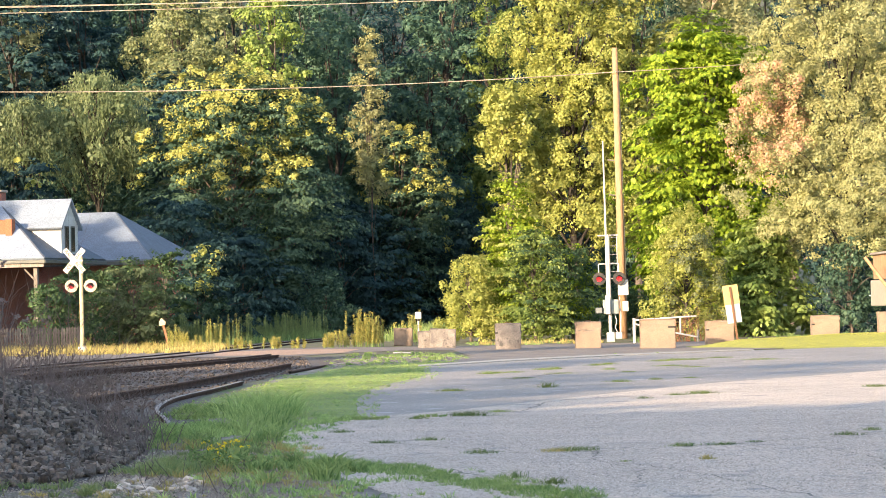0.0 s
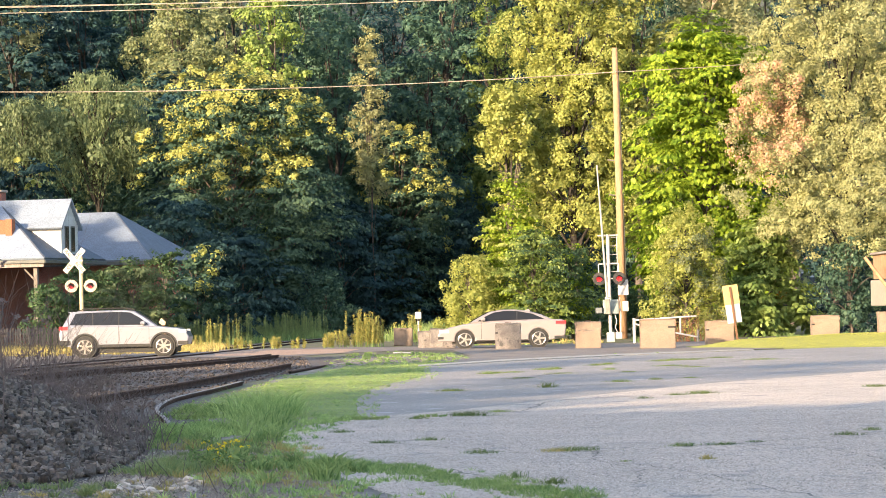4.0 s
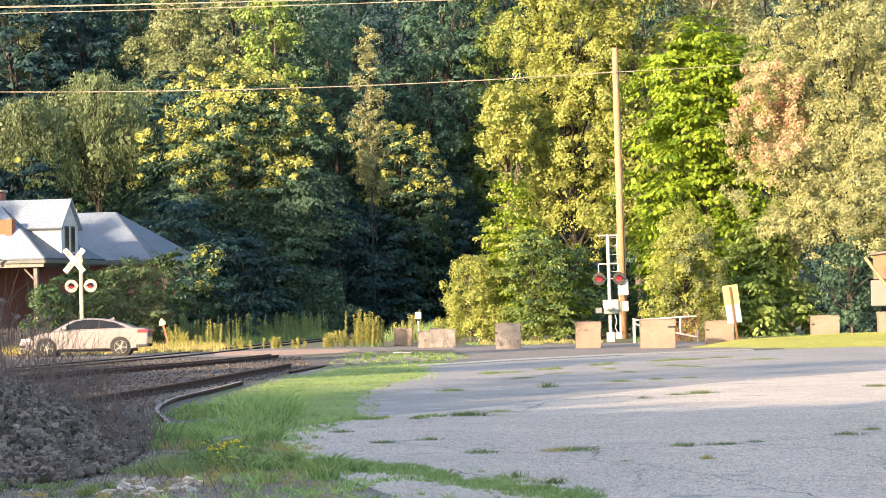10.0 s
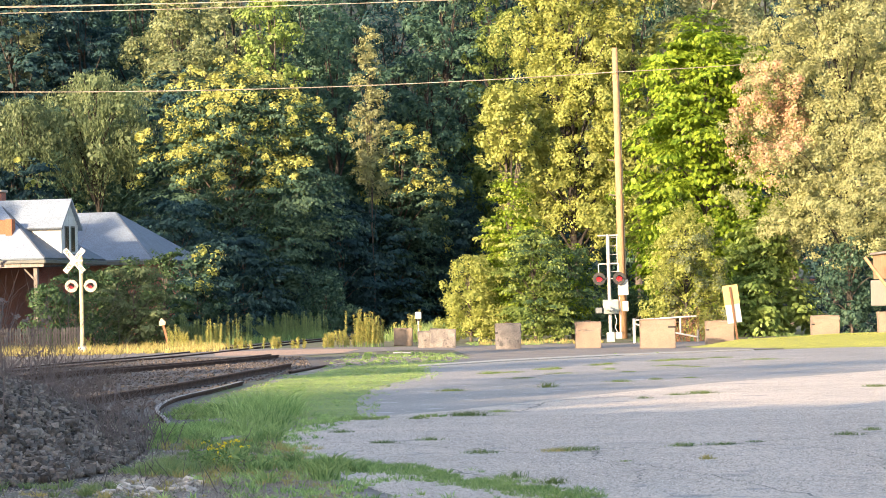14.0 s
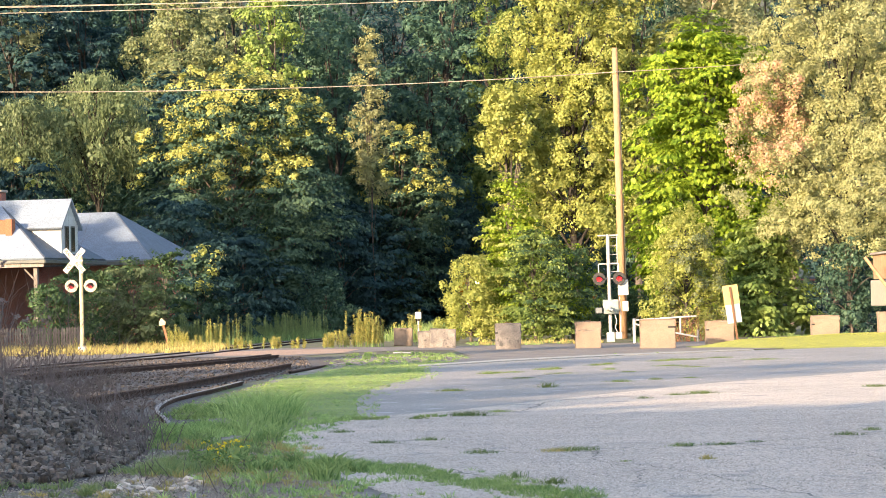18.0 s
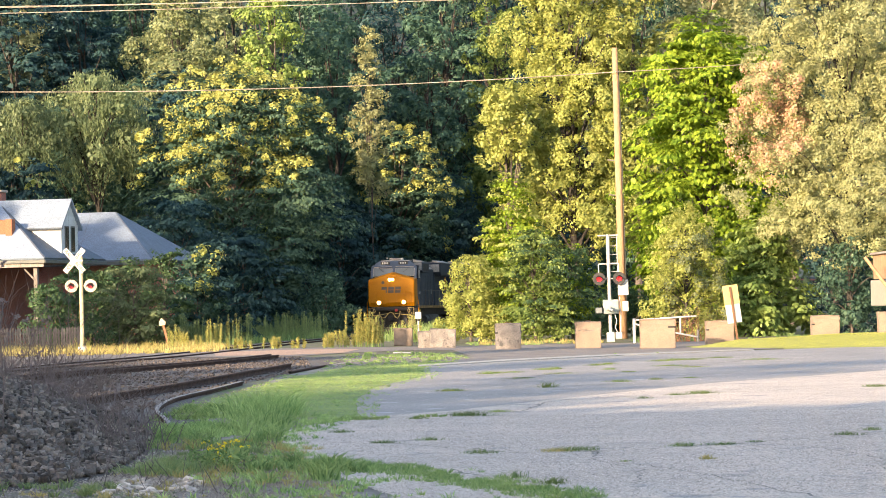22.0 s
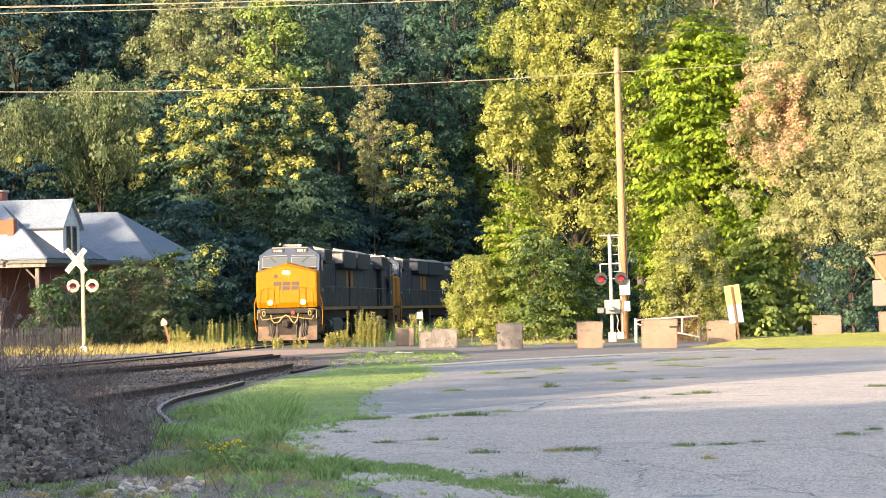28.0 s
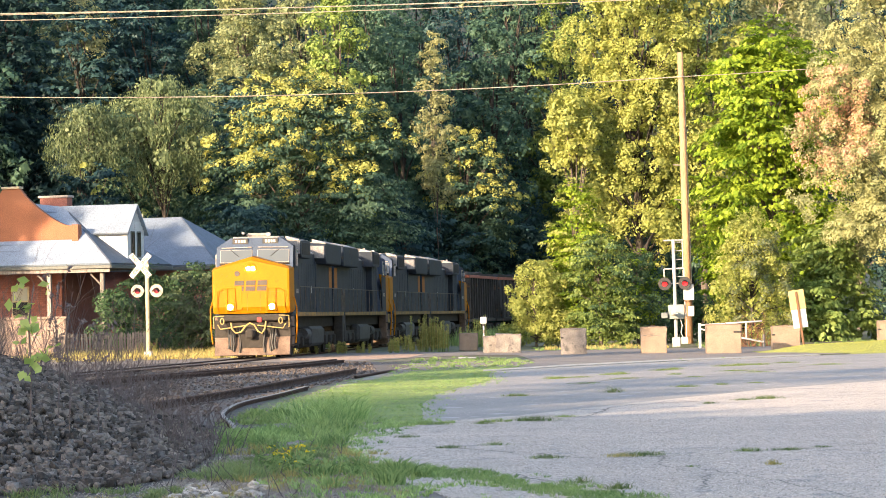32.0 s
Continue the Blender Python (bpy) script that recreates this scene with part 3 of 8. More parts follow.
def woods():
    """Prototypes copied over the hill beyond the line."""
    rng = np.random.default_rng(5)
    # the hill's blue shade is put into the dark leaf colour
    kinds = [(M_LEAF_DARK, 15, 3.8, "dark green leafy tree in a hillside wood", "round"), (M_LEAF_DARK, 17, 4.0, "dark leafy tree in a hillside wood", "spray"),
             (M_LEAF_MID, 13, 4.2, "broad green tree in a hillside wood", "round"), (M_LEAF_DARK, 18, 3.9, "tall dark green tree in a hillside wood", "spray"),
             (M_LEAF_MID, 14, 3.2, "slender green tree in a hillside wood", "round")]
    protos = []
    for i, (mat, h, hw, label, style) in enumerate(kinds):
        protos.append(tree(-70 - 9 * i, 290 + 6 * i, float(terrain(-70 - 9 * i, 290 + 6 * i)) + h, hw, mat, label, k=16, leaf=0.40, tuft=0.72, per=22, dens=1.3, style=style, seed=40 + i, lobe=0.46, prof=WIDE,
                           group="hillside woods", z0=h * 0.02, tri=True, twigs=0, droop=0.6, aspect=0.8, bark=M_DARKBARK))
    spots = []
    tries = 0
    while len(spots) < 112 and tries < 16000:
        tries += 1
        y = rng.uniform(205, 335)
        x = rng.uniform(-0.23 * y - 6, 0.14 * y + 2)
        if float(terrain(x, y)) < 0.4 or any((x - a) ** 2 + (y - b) ** 2 < 5.6 ** 2 for a, b in spots):
            continue
        spots.append((x, y))
    for x, y in spots:
        p = protos[rng.integers(0, len(protos))]
        copy_thing(p, pose(x, y, float(terrain(x, y)), rz=float(rng.uniform(0, 360))))


woods()
# left of the line: a broad tree with yellow seed clusters, willows and pale trees behind the station
tree(-13.2, 196, 16.5, 6.8, M_LEAF_DEEP, "broad dark green tree with yellow seed clusters on its crown", k=36, leaf=0.25, tuft=0.74, per=46, dens=1.7, style="spray", seed=2, lobe=0.32, z0=1.0, droop=0.9,
     prof=((0, 0.7), (0.3, 0.95), (0.55, 1.0), (0.75, 0.82), (1, 0.35)), seeds=(M_SEED, 1.0, 0.60, 0.19), open_=0.17)
tree(-3.0, 224, 14.6, 3.6, M_LEAF_DEEP, "green tree with yellow seed clusters beside the line", k=22, leaf=0.25, tuft=0.68, per=44, dens=1.6, style="spray", seed=3, z0=1.0, droop=0.9, seeds=(M_SEED, 0.85, 0.56, 0.18), open_=0.19)
tree(-22.4, 198, 17.5, 3.3, M_LEAF_WILLOW, "olive green willow with drooping twigs", k=18, leaf=0.24, tuft=0.55, per=56, style="hang", seed=4, bark=M_DARKBARK, aspect=0.26, z0=9.2, dens=1.3)
tree(-26.6, 194.4, 15.6, 2.8, M_LEAF_WILLOW, "olive green drooping tree behind the station", k=14, leaf=0.24, tuft=0.55, per=56, style="hang", seed=14, bark=M_DARKBARK, aspect=0.26, z0=8.4, dens=1.3)
tree(-24.6, 181.8, 10.9, 3.2, M_LEAF_DARK, "dark green tree with a few yellow seed clusters", k=14, leaf=0.28, tuft=0.66, per=36, style="spray", seed=6, z0=1, droop=0.8, seeds=(M_LEAF_SUN, 0.12, 0.55, 0.24))
tree(-18.8, 219, 25.5, 4.2, M_LEAF_OLIVE, "tall pale olive tree on the slope", k=26, leaf=0.21, tuft=0.56, per=46, dens=1.7, seed=7, lobe=0.36, z0=7)
tree(-12.2, 217.8, 25, 2.9, M_LEAF_FRESH, "tall bright green tree on the slope", k=20, leaf=0.25, tuft=0.62, per=42, dens=1.5, seed=8, z0=5, lobe=0.42, prof=COLUMN, aspect=0.75)
tree(-4.9, 213, 21.2, 1.35, M_LEAF_PALE, "slender pale green tree on the slope", k=14, leaf=0.17, tuft=0.38, per=44, seed=9, lobe=0.62, z0=9.5, trunk=0.06, prof=COLUMN, open_=0.28)
tree(-31.2, 223.2, 25.0, 3.0, M_LEAF_PALE, "tall pale olive tree at the wood's edge", k=16, leaf=0.28, tuft=0.62, per=38, seed=10, z0=6, prof=COLUMN)
# bushes whose dark leaves stand in for shade under the taller trees
SHADY = dict(style="spray", droop=1.0, leaf=0.24, tuft=0.62, per=40, lobe=0.4)
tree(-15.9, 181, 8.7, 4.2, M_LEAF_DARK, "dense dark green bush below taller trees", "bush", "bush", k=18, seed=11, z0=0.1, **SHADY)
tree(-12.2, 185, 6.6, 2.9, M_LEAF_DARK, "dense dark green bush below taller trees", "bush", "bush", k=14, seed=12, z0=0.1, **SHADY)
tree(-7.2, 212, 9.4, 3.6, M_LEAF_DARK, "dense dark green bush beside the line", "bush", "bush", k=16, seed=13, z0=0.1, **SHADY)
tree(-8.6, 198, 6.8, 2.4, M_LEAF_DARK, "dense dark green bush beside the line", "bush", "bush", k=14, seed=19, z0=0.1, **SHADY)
tree(-7.4, 190, 3.9, 1.9, M_LEAF_MID, "grey green bush at the wood's edge", "bush", "bush", k=14, leaf=0.15, tuft=0.4, per=44, seed=15, z0=0.05, prof=BUSH)
NEARBUSH = dict(z0=0.05, prof=BUSH, leaf=0.155, tuft=0.38, per=44, lobe=0.38, open_=0.32, droop=0.6, aspect=0.6)
tree(-16.0, 150.3, 4.2, 1.9, M_LEAF_GREEN, "green bush beside the station", "bush", "bush", k=14, seed=16, **NEARBUSH)
tree(-12.7, 157.2, 4.6, 2.1, M_LEAF_MID, "green bush beside the station", "bush", "bush", patch=(M_LEAF_SUN, 0.5, 3.7, 0.8, 0.5), k=14, seed=17, **NEARBUSH)
tree(-17.6, 152.1, 3.8, 1.2, M_LEAF_GREEN, "green bush against the station porch", "bush", "bush", k=10, seed=18, **NEARBUSH)
tree(-18.9, 145.5, 3.2, 1.2, M_LEAF_GREEN, "green bush under the station eaves", "bush", "bush", k=12, seed=40, **NEARBUSH)
tree(-17.2, 142.5, 4.1, 1.5, M_LEAF_GREEN, "leafy green bush in front of the station", "bush", "bush", style="spray", k=12, seed=34, **NEARBUSH)
tree(-14.7, 145.5, 4.0, 1.9, M_LEAF_WILLOW, "leafy olive green bush in front of the station", "bush", "bush", style="spray", k=14, seed=35, **NEARBUSH)
tree(-11.9, 158, 5.4, 2.4, M_LEAF_DARK, "dark green bush beside the station", "bush", "bush", k=14, seed=36, style="spray", droop=0.9, leaf=0.22, tuft=0.5, per=40, z0=0.05, prof=BUSH)
# right of the line: sunlit trees and bushes between road and line
tree(7.4, 171, 21.5, 4.1, M_LEAF_SUN, "tall sunlit yellow green tree", k=36, leaf=0.155, tuft=0.50, per=72, bark=M_DARKBARK, dens=1.5, seed=21, z0=5.0, lobe=0.36, prof=COLUMN, open_=0.24, aspect=0.75)
tree(3.7, 167.4, 13.6, 1.9, M_LEAF_SUN, "sunlit yellow green tree", k=12, leaf=0.20, tuft=0.46, per=44, seed=22, z0=9.4, lobe=0.45, aspect=0.75)
tree(3.2, 142.5, 7.5, 2.5, M_LEAF_LIME, "sunlit yellow green bush", "bush", "bush", k=26, leaf=0.15, tuft=0.40, per=50, dens=1.4, style="spray", seed=23, z0=0.05, lobe=0.36, droop=0.5, prof=CONE, patch=(M_LEAF_SUN, -0.9, 5.4, 2.0, 0.5))
tree(1.2, 139.5, 3.7, 1.7, M_LEAF_SUN, "sunlit yellow green bush beside concrete blocks", "bush", "bush", k=18, leaf=0.115, tuft=0.32, per=50, seed=24, z0=0.05, lobe=0.42, prof=BUSH)
tree(4.1, 137.6, 5.0, 1.7, M_LEAF_FRESH, "green bush with layered drooping fronds", "bush", "bush", k=20, leaf=0.125, tuft=0.40, per=54, open_=0.25, style="spray", seed=43, z0=0.05, lobe=0.42, droop=0.9, prof=BUSH, patch=(M_LEAF_GREEN, 0.3, 3.2, 1.3, 0.7))
tree(5.9, 141, 4.3, 1.6, M_LEAF_GREEN, "green bush beside the crossing signal", "bush", "bush", k=14, leaf=0.125, tuft=0.36, per=50, seed=25, z0=0.05, lobe=0.42, prof=BUSH, open_=0.27, patch=(M_LEAF_LIME, 0.3, 2.6, 1.1, 0.5))
tree(13.1, 151.2, 15.2, 4.2, M_LEAF_LIME, "vine-covered tree with large drooping bright green leaves", k=38, leaf=0.245, tuft=0.62, per=46, style="spray", seed=26, z0=1.0, lobe=0.34, droop=1.3, aspect=0.7, prof=COLUMN, open_=0.19, dens=1.8)
tree(8.6, 146, 2.2, 1.4, M_LEAF_GREEN, "low green bush behind the crossing signal", "bush", "bush", k=10, seed=41, **NEARBUSH)
tree(12.7, 142, 3.4, 1.7, M_LEAF_LIME, "low green bush behind barrier blocks", "bush", "bush", k=12, seed=42, **NEARBUSH)
tree(10.8, 136.0, 5.6, 1.8, M_LEAF_SUN, "yellowing green bush behind the barrier blocks", "bush", "bush", k=30, leaf=0.115, tuft=0.34, per=60, patch=(M_LEAF_OLIVE, 0.5, 2.4, 1.4, 0.7), seed=27, z0=0.05, lobe=0.4, prof=BUSH, open_=0.2, bark=M_DARKBARK)
tree(18.8, 141, 18.2, 5.0, M_LEAF_PALE, "pale olive tree with brown withered leaves", k=44, leaf=0.125, tuft=0.42, per=84, seed=28, z0=3.6, lobe=0.30, prof=COLUMN, open_=0.24, patch=(M_LEAF_RUST, -3.6, 9.8, 1.7, 0.9), bark=M_DARKBARK, trunk=0.13)
tree(16.0, 180, 21.0, 4.0, M_LEAF_PALE, "tall sunlit olive tree behind the vines", k=20, leaf=0.24, tuft=0.6, per=38, seed=29, z0=7, bark=M_PALEBARK)
tree(20.8, 181.8, 19.2, 2.8, M_LEAF_DARK, "dark green tree behind the vines", k=16, leaf=0.26, tuft=0.6, per=36, seed=30, z0=4)
tree(14.8, 142.2, 5.2, 2.2, M_LEAF_FRESH, "bright green bush with large leaves", "bush", "bush", k=18, leaf=0.22, tuft=0.46, per=34, dens=1.6, style="spray", seed=31, z0=0.05, lobe=0.42, droop=1.2, aspect=0.72, prof=BUSH)
# dark leaf colours here paint the deep shade below the pale tree
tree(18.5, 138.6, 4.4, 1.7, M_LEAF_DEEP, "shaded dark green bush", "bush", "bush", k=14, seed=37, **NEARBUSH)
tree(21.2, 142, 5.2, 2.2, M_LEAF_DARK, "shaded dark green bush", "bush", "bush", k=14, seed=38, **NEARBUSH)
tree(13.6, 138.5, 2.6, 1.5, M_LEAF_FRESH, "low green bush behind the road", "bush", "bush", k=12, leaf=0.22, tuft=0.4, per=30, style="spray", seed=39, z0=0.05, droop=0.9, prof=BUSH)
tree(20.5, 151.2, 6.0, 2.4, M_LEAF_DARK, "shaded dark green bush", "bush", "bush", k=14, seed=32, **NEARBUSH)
tree(11.0, 172, 20.5, 3.6, M_LEAF_SUN, "tall olive tree behind sunlit trees", k=18, leaf=0.25, tuft=0.6, per=38, seed=33, z0=5)
FARTREE = dict(bark=M_DARKBARK, leaf=0.36, tuft=0.72, per=28, dens=1.3, prof=WIDE, tri=True, aspect=0.8, twigs=0, droop=0.5)
for i, (x, y, top) in enumerate(((9, 232, 27), (15, 214, 26), (21, 222, 28), (27, 210, 27), (17.5, 236, 30), (25, 232, 30), (1.6, 256, 30))):
    tree(x, y, top, 4.4, (M_LEAF_DARK, M_LEAF_MID, M_LEAF_OLIVE)[i % 3], "tall tree in the wood behind the line", k=15, seed=70 + i, z0=2, **FARTREE)
for i, (x, y, top) in enumerate(((-7, 258, 31), (-3.5, 248, 29), (0.5, 262, 32), (4.0, 276, 33), (-10.5, 252, 31), (6.5, 268, 34), (-1.5, 276, 34), (-14, 262, 33))):
    tree(x, y, top, 4.2, (M_LEAF_MID, M_LEAF_DARK, M_LEAF_OLIVE, M_LEAF_MID)[i % 4], "tall tree on the crest of the wooded hill", k=15, seed=90 + i, z0=2, **FARTREE)
# haze over the far slope is imitated by lighter mid green leaves
for i, (x, y, top, mat) in enumerate(((-8.2, 226, 24.5, M_LEAF_MID), (-15.5, 231, 28, M_LEAF_OLIVE), (-22.5, 231, 28.5, M_LEAF_MID), (-10.4, 234, 28.5, M_LEAF_MID), (-26.5, 224, 26, M_LEAF_DARK), (-1.0, 236, 24, M_LEAF_MID),
                                      (16, 254, 33, M_LEAF_OLIVE), (14.5, 244, 31, M_LEAF_MID), (0.6, 248, 30, M_LEAF_MID), (-5.2, 222, 9, M_LEAF_DARK), (5, 292, 36, M_LEAF_DARK), (9.5, 298, 37, M_LEAF_MID),
                                      (-3.0, 240, 19, M_LEAF_DARK), (4.6, 246, 27, M_LEAF_FRESH), (-0.6, 229, 12, M_LEAF_DARK))):
    tree(x, y, top, 4.0, mat, "tall leafy tree on the shaded slope", k=18, leaf=0.30, tuft=0.64, per=34, tri=True, aspect=0.8, twigs=0, bark=M_DARKBARK, seed=110 + i, z0=0.4, dens=1.3, prof=WIDE, style="spray" if mat is M_LEAF_DARK else "round", droop=0.8)

# ---- rails ----
def sweep(points, profile, name, material, parent, label="", z=0.0):
    """A profile (y across, z up) carried along a line of ground points."""
    p = np.array(points, float)
    t = np.gradient(p, axis=0)
    t /= np.linalg.norm(t, axis=1)[:, None]
    nrm = np.stack([-t[:, 1], t[:, 0]], 1)
    pr = np.array(profile, float)
    n, k = len(p), len(pr)
    v = np.zeros((n, k, 3))
    v[:, :, :2] = p[:, None, :] + nrm[:, None, :] * pr[None, :, :1]
    v[:, :, 2] = z + pr[None, :, 1]
    i = np.arange(n * k).reshape(n, k)
    j = np.roll(i, -1, 1)
    f = np.stack([i[:-1], j[:-1], j[1:], i[1:]], -1).reshape(-1, 4)
    return raw(name, v.reshape(-1, 3), f, material, parent, label)


RAIL = [(-0.075, -0.17), (0.075, -0.17), (0.07, -0.15), (0.012, -0.13), (0.012, -0.045), (0.036, -0.035), (0.036, -0.004), (-0.036, -0.004), (-0.036, -0.035), (-0.012, -0.045), (-0.012, -0.13), (-0.07, -0.15)]
HEAD = [(-0.033, -0.004), (-0.030, 0.004), (0.030, 0.004), (0.033, -0.004)]


def offset_line(p, d):
    p = np.array(p, float)
    t = np.gradient(p, axis=0)
    t /= np.linalg.norm(t, axis=1)[:, None]
    return p + np.stack([-t[:, 1], t[:, 0]], 1) * d


def add_rail(points, parent, z, head=M_RUSTHEAD):
    sweep(points, RAIL, "rail", M_RAIL, parent, z=z)
    sweep(points, HEAD, "rail_head", head, parent, "worn rail head", z=z)


track = thing("railway_track", pose(0, 0, 0), "rusty railway track on wooden ties curving out of woods", "track", kind="structure")
main_line = LINE[::4]
for d in (-0.755, 0.755):
    add_rail(offset_line(main_line, d), track, 0.06, M_RAILTOP if d > 0 else M_RUSTHEAD)
tie_me = None
s = arc_of(-12.6, 90)
rng = np.random.default_rng(3)
while s < arc_of(2.0, 224):
    a, b = on_line(s - 0.3), on_line(s + 0.3)
    ang = math.degrees(math.atan2(*(b - a)[::-1]))
    if tie_me is None:
        tie = part("tie", boxed(-0.11, 0.11, -1.3, 1.3, -0.14, 0.0, 0.012), M_TIE, track)
        tie_me = tie.data
    else:
        tie = new("tie", tie_me)
        tie.parent = track
    tie.matrix_basis = pose(*((a + b) / 2), -0.075 + rng.uniform(-0.012, 0.012), rz=ang + rng.uniform(-2, 2))
    s += 0.55
# low ballast shoulder under the main line
shoulder = [(-2.1, -0.2), (-1.6, -0.085), (1.6, -0.085), (2.1, -0.2)]
tagged(sweep(LINE[::4], shoulder, "ballast_shoulder", M_GRAVELBED, None, z=0.0), "gravel ballast under the railway track", "ballast", kind="structure")

siding = thing("siding_track", pose(0, 0, 0), "old rusty siding rails half buried in gravel", "track", kind="structure")
RAIL_A = smooth_line([(-12.6, 61.2), (-11.0, 70.2), (-9.55, 78.48), (-8.4, 84.24), (-7.3, 90.36), (-6.5, 96.12), (-5.85, 102.24)], 10)
add_rail(RAIL_A, siding, 0.15)
add_rail(offset_line(RAIL_A, -0.26), siding, 0.12)
RAIL_B = smooth_line([(-6.9, 45.9), (-6.35, 50.4), (-6.0, 54.9), (-5.5, 61.02), (-5.0, 69.66), (-4.2, 82.8)], 10)
add_rail(RAIL_B, siding, 0.15)
RAIL_C = smooth_line([(-3.66, 40.4), (-3.80, 41.7), (-4.05, 43.74), (-4.45, 46.98), (-4.69, 50.58), (-4.76, 54.36), (-4.55, 59.4), (-4.37, 65.52)], 10)
add_rail(RAIL_C, siding, 0.085, M_RAILTOP)
add_rail(smooth_line([(-3.9, 76.5), (-3.6, 81), (-3.3, 84.6)], 8), siding, 0.06)


# ---- loose ballast stones between the rails ----
def stones(name, centres, sizes, seed, material, label, category="gravel", kind="stuff", parent=None):
    """Many rough stones as one mesh."""
    r = np.random.default_rng(seed)
    bm = bmesh.new()
    bmesh.ops.create_cube(bm, size=1.5)
    bmesh.ops.bevel(bm, geom=[e for e in bm.edges][::5], offset=0.35, segments=1, affect="EDGES")
    bmesh.ops.triangulate(bm, faces=bm.faces)
    bm.verts.index_update()
    bv = np.array([v.co[:] for v in bm.verts])
    bf = np.array([[v.index for v in f.verts] for f in bm.faces])
    bm.free()
    n = len(centres)
    shape = bv[None] * r.uniform(0.62, 1.2, (n, len(bv), 1))
    shape *= (np.array(sizes)[:, None] * r.uniform(0.45, 1.25, (n, 3)))[:, None, :]
    a = r.uniform(0, 6.28, n)
    b = r.uniform(-1.4, 1.4, n)
    ca, sa, cb, sb = np.cos(a), np.sin(a), np.cos(b), np.sin(b)
    x, y, z = shape[..., 0], shape[..., 1], shape[..., 2]
    y, z = y * cb[:, None] - z * sb[:, None], y * sb[:, None] + z * cb[:, None]
    x, y = x * ca[:, None] - y * sa[:, None], x * sa[:, None] + y * ca[:, None]
    v = np.stack([x, y, z], -1) + np.array(centres)[:, None, :]
    f = (bf[None] + (np.arange(n) * len(bv))[:, None, None]).reshape(-1, 3)
    ob = raw(name, v.reshape(-1, 3), f, material, parent)
    return tagged(ob, label, category, kind=kind)


rng = np.random.default_rng(8)
n = 7500
yy = rng.uniform(48, 104, n)
xx = rng.uniform(0, 1, n) * 9.5 - 13 + np.interp(yy, [48, 72, 104], [1.5, -0.6, 1.8])
ok = xx < np.interp(yy, [40, 47, 54, 65, 83, 104], [-4.2, -4.6, -4.9, -4.5, -3.6, -4.8])
stones("ballast_stones", np.stack([xx, yy, np.full(n, 0.01)], 1)[ok], rng.uniform(0.02, 0.045, n)[ok], 9, M_BALLAST, "loose brown ballast stones between rails, darkened as in shade")

# ---- concrete blocks along the road ----
def block(x0, x1, y, h, depth, mat, label, notch=0, tilt=0, zb=0.0):
    w = x1 - x0
    ob = thing("concrete_block", pose((x0 + x1) / 2, y, zb, ry=tilt), label, "concrete block", "blocks closing off the road")
    bm = bmesh.new()
    box(bm, -w / 2, w / 2, -depth / 2, depth / 2, 0, h, 0.035, seg=2)
    if notch:
        bmesh.ops.bisect_plane(bm, geom=bm.verts[:] + bm.edges[:] + bm.faces[:], plane_co=(0, 0, h * 0.66), plane_no=(0, 0, 1))
    bmesh.ops.subdivide_edges(bm, edges=bm.edges[:], cuts=2, use_grid_fill=True)
    r = random.Random(int(x0 * 100))
    for v in bm.verts:
        v.co += Vector((r.uniform(-1, 1), r.uniform(-1, 1), r.uniform(-1, 1))) * (0.022 if v.co.z > h * 0.8 else 0.009)
    part("body", bm, mat, ob)
    if notch == 1:
        part("seam", boxed(-w / 2 - 0.004, w / 2 + 0.004, -depth / 2 - 0.004, 0, h * 0.665, h * 0.685), M_CONC_GREY, ob, "dark casting seam")
    if notch == 2:
        part("upper_notch", boxed(w * 0.28, w / 2 + 0.012, -depth / 2 - 0.012, -depth / 2 + 0.1, h * 0.70, h * 0.76, 0.01), M_BLACK, ob, "dark chipped slot")
    if notch == 3:
        part("side_slot", boxed(-w / 2 - 0.012, -w / 2 + 0.10, -depth / 2 - 0.012, -depth / 2 + 0.1, h * 0.62, h * 0.68, 0.01), M_BLACK, ob, "dark chipped slot")
    if notch:
        part("lifting_loop", rod([(-0.12, 0, h), (-0.08, 0, h + 0.05), (0.08, 0, h + 0.05), (0.12, 0, h)], 0.012, 6), M_RAIL, ob, "rusty steel lifting loop")
    return ob


block(-2.18, -1.38, 130.68, 0.75, 0.9, M_CONC, "sunlit tan concrete block among weeds")
block(-1.05, -0.55, 120.96, 0.68, 0.7, M_CONC_GREY, "grey weathered concrete block", tilt=-3)
block(-0.60, 0.42, 120.6, 0.75, 0.95, M_CONC_GREY, "grey weathered concrete block with a worn top", tilt=2)
block(1.86, 2.80, 112.32, 0.95, 0.6, M_CONC_GREY, "upright grey concrete block in shade", 3)
block(4.74, 5.66, 110.88, 0.96, 0.8, M_CONC, "tan concrete block with a dark seam", 1)
block(6.85, 8.07, 107.1, 1.02, 0.7, M_CONC, "tan concrete block with a chipped corner", 2)
block(9.45, 10.45, 110.52, 0.90, 0.7, M_CONC, "plain tan concrete block by the road", 3)
block(13.04, 14.02, 108.6, 0.87, 0.6, M_CONC, "tan concrete block behind a grass bank", 3, zb=0.15)
block(15.12, 16.3, 106.5, 0.92, 0.55, M_CONC, "tan concrete block under a building corner", zb=0.2)


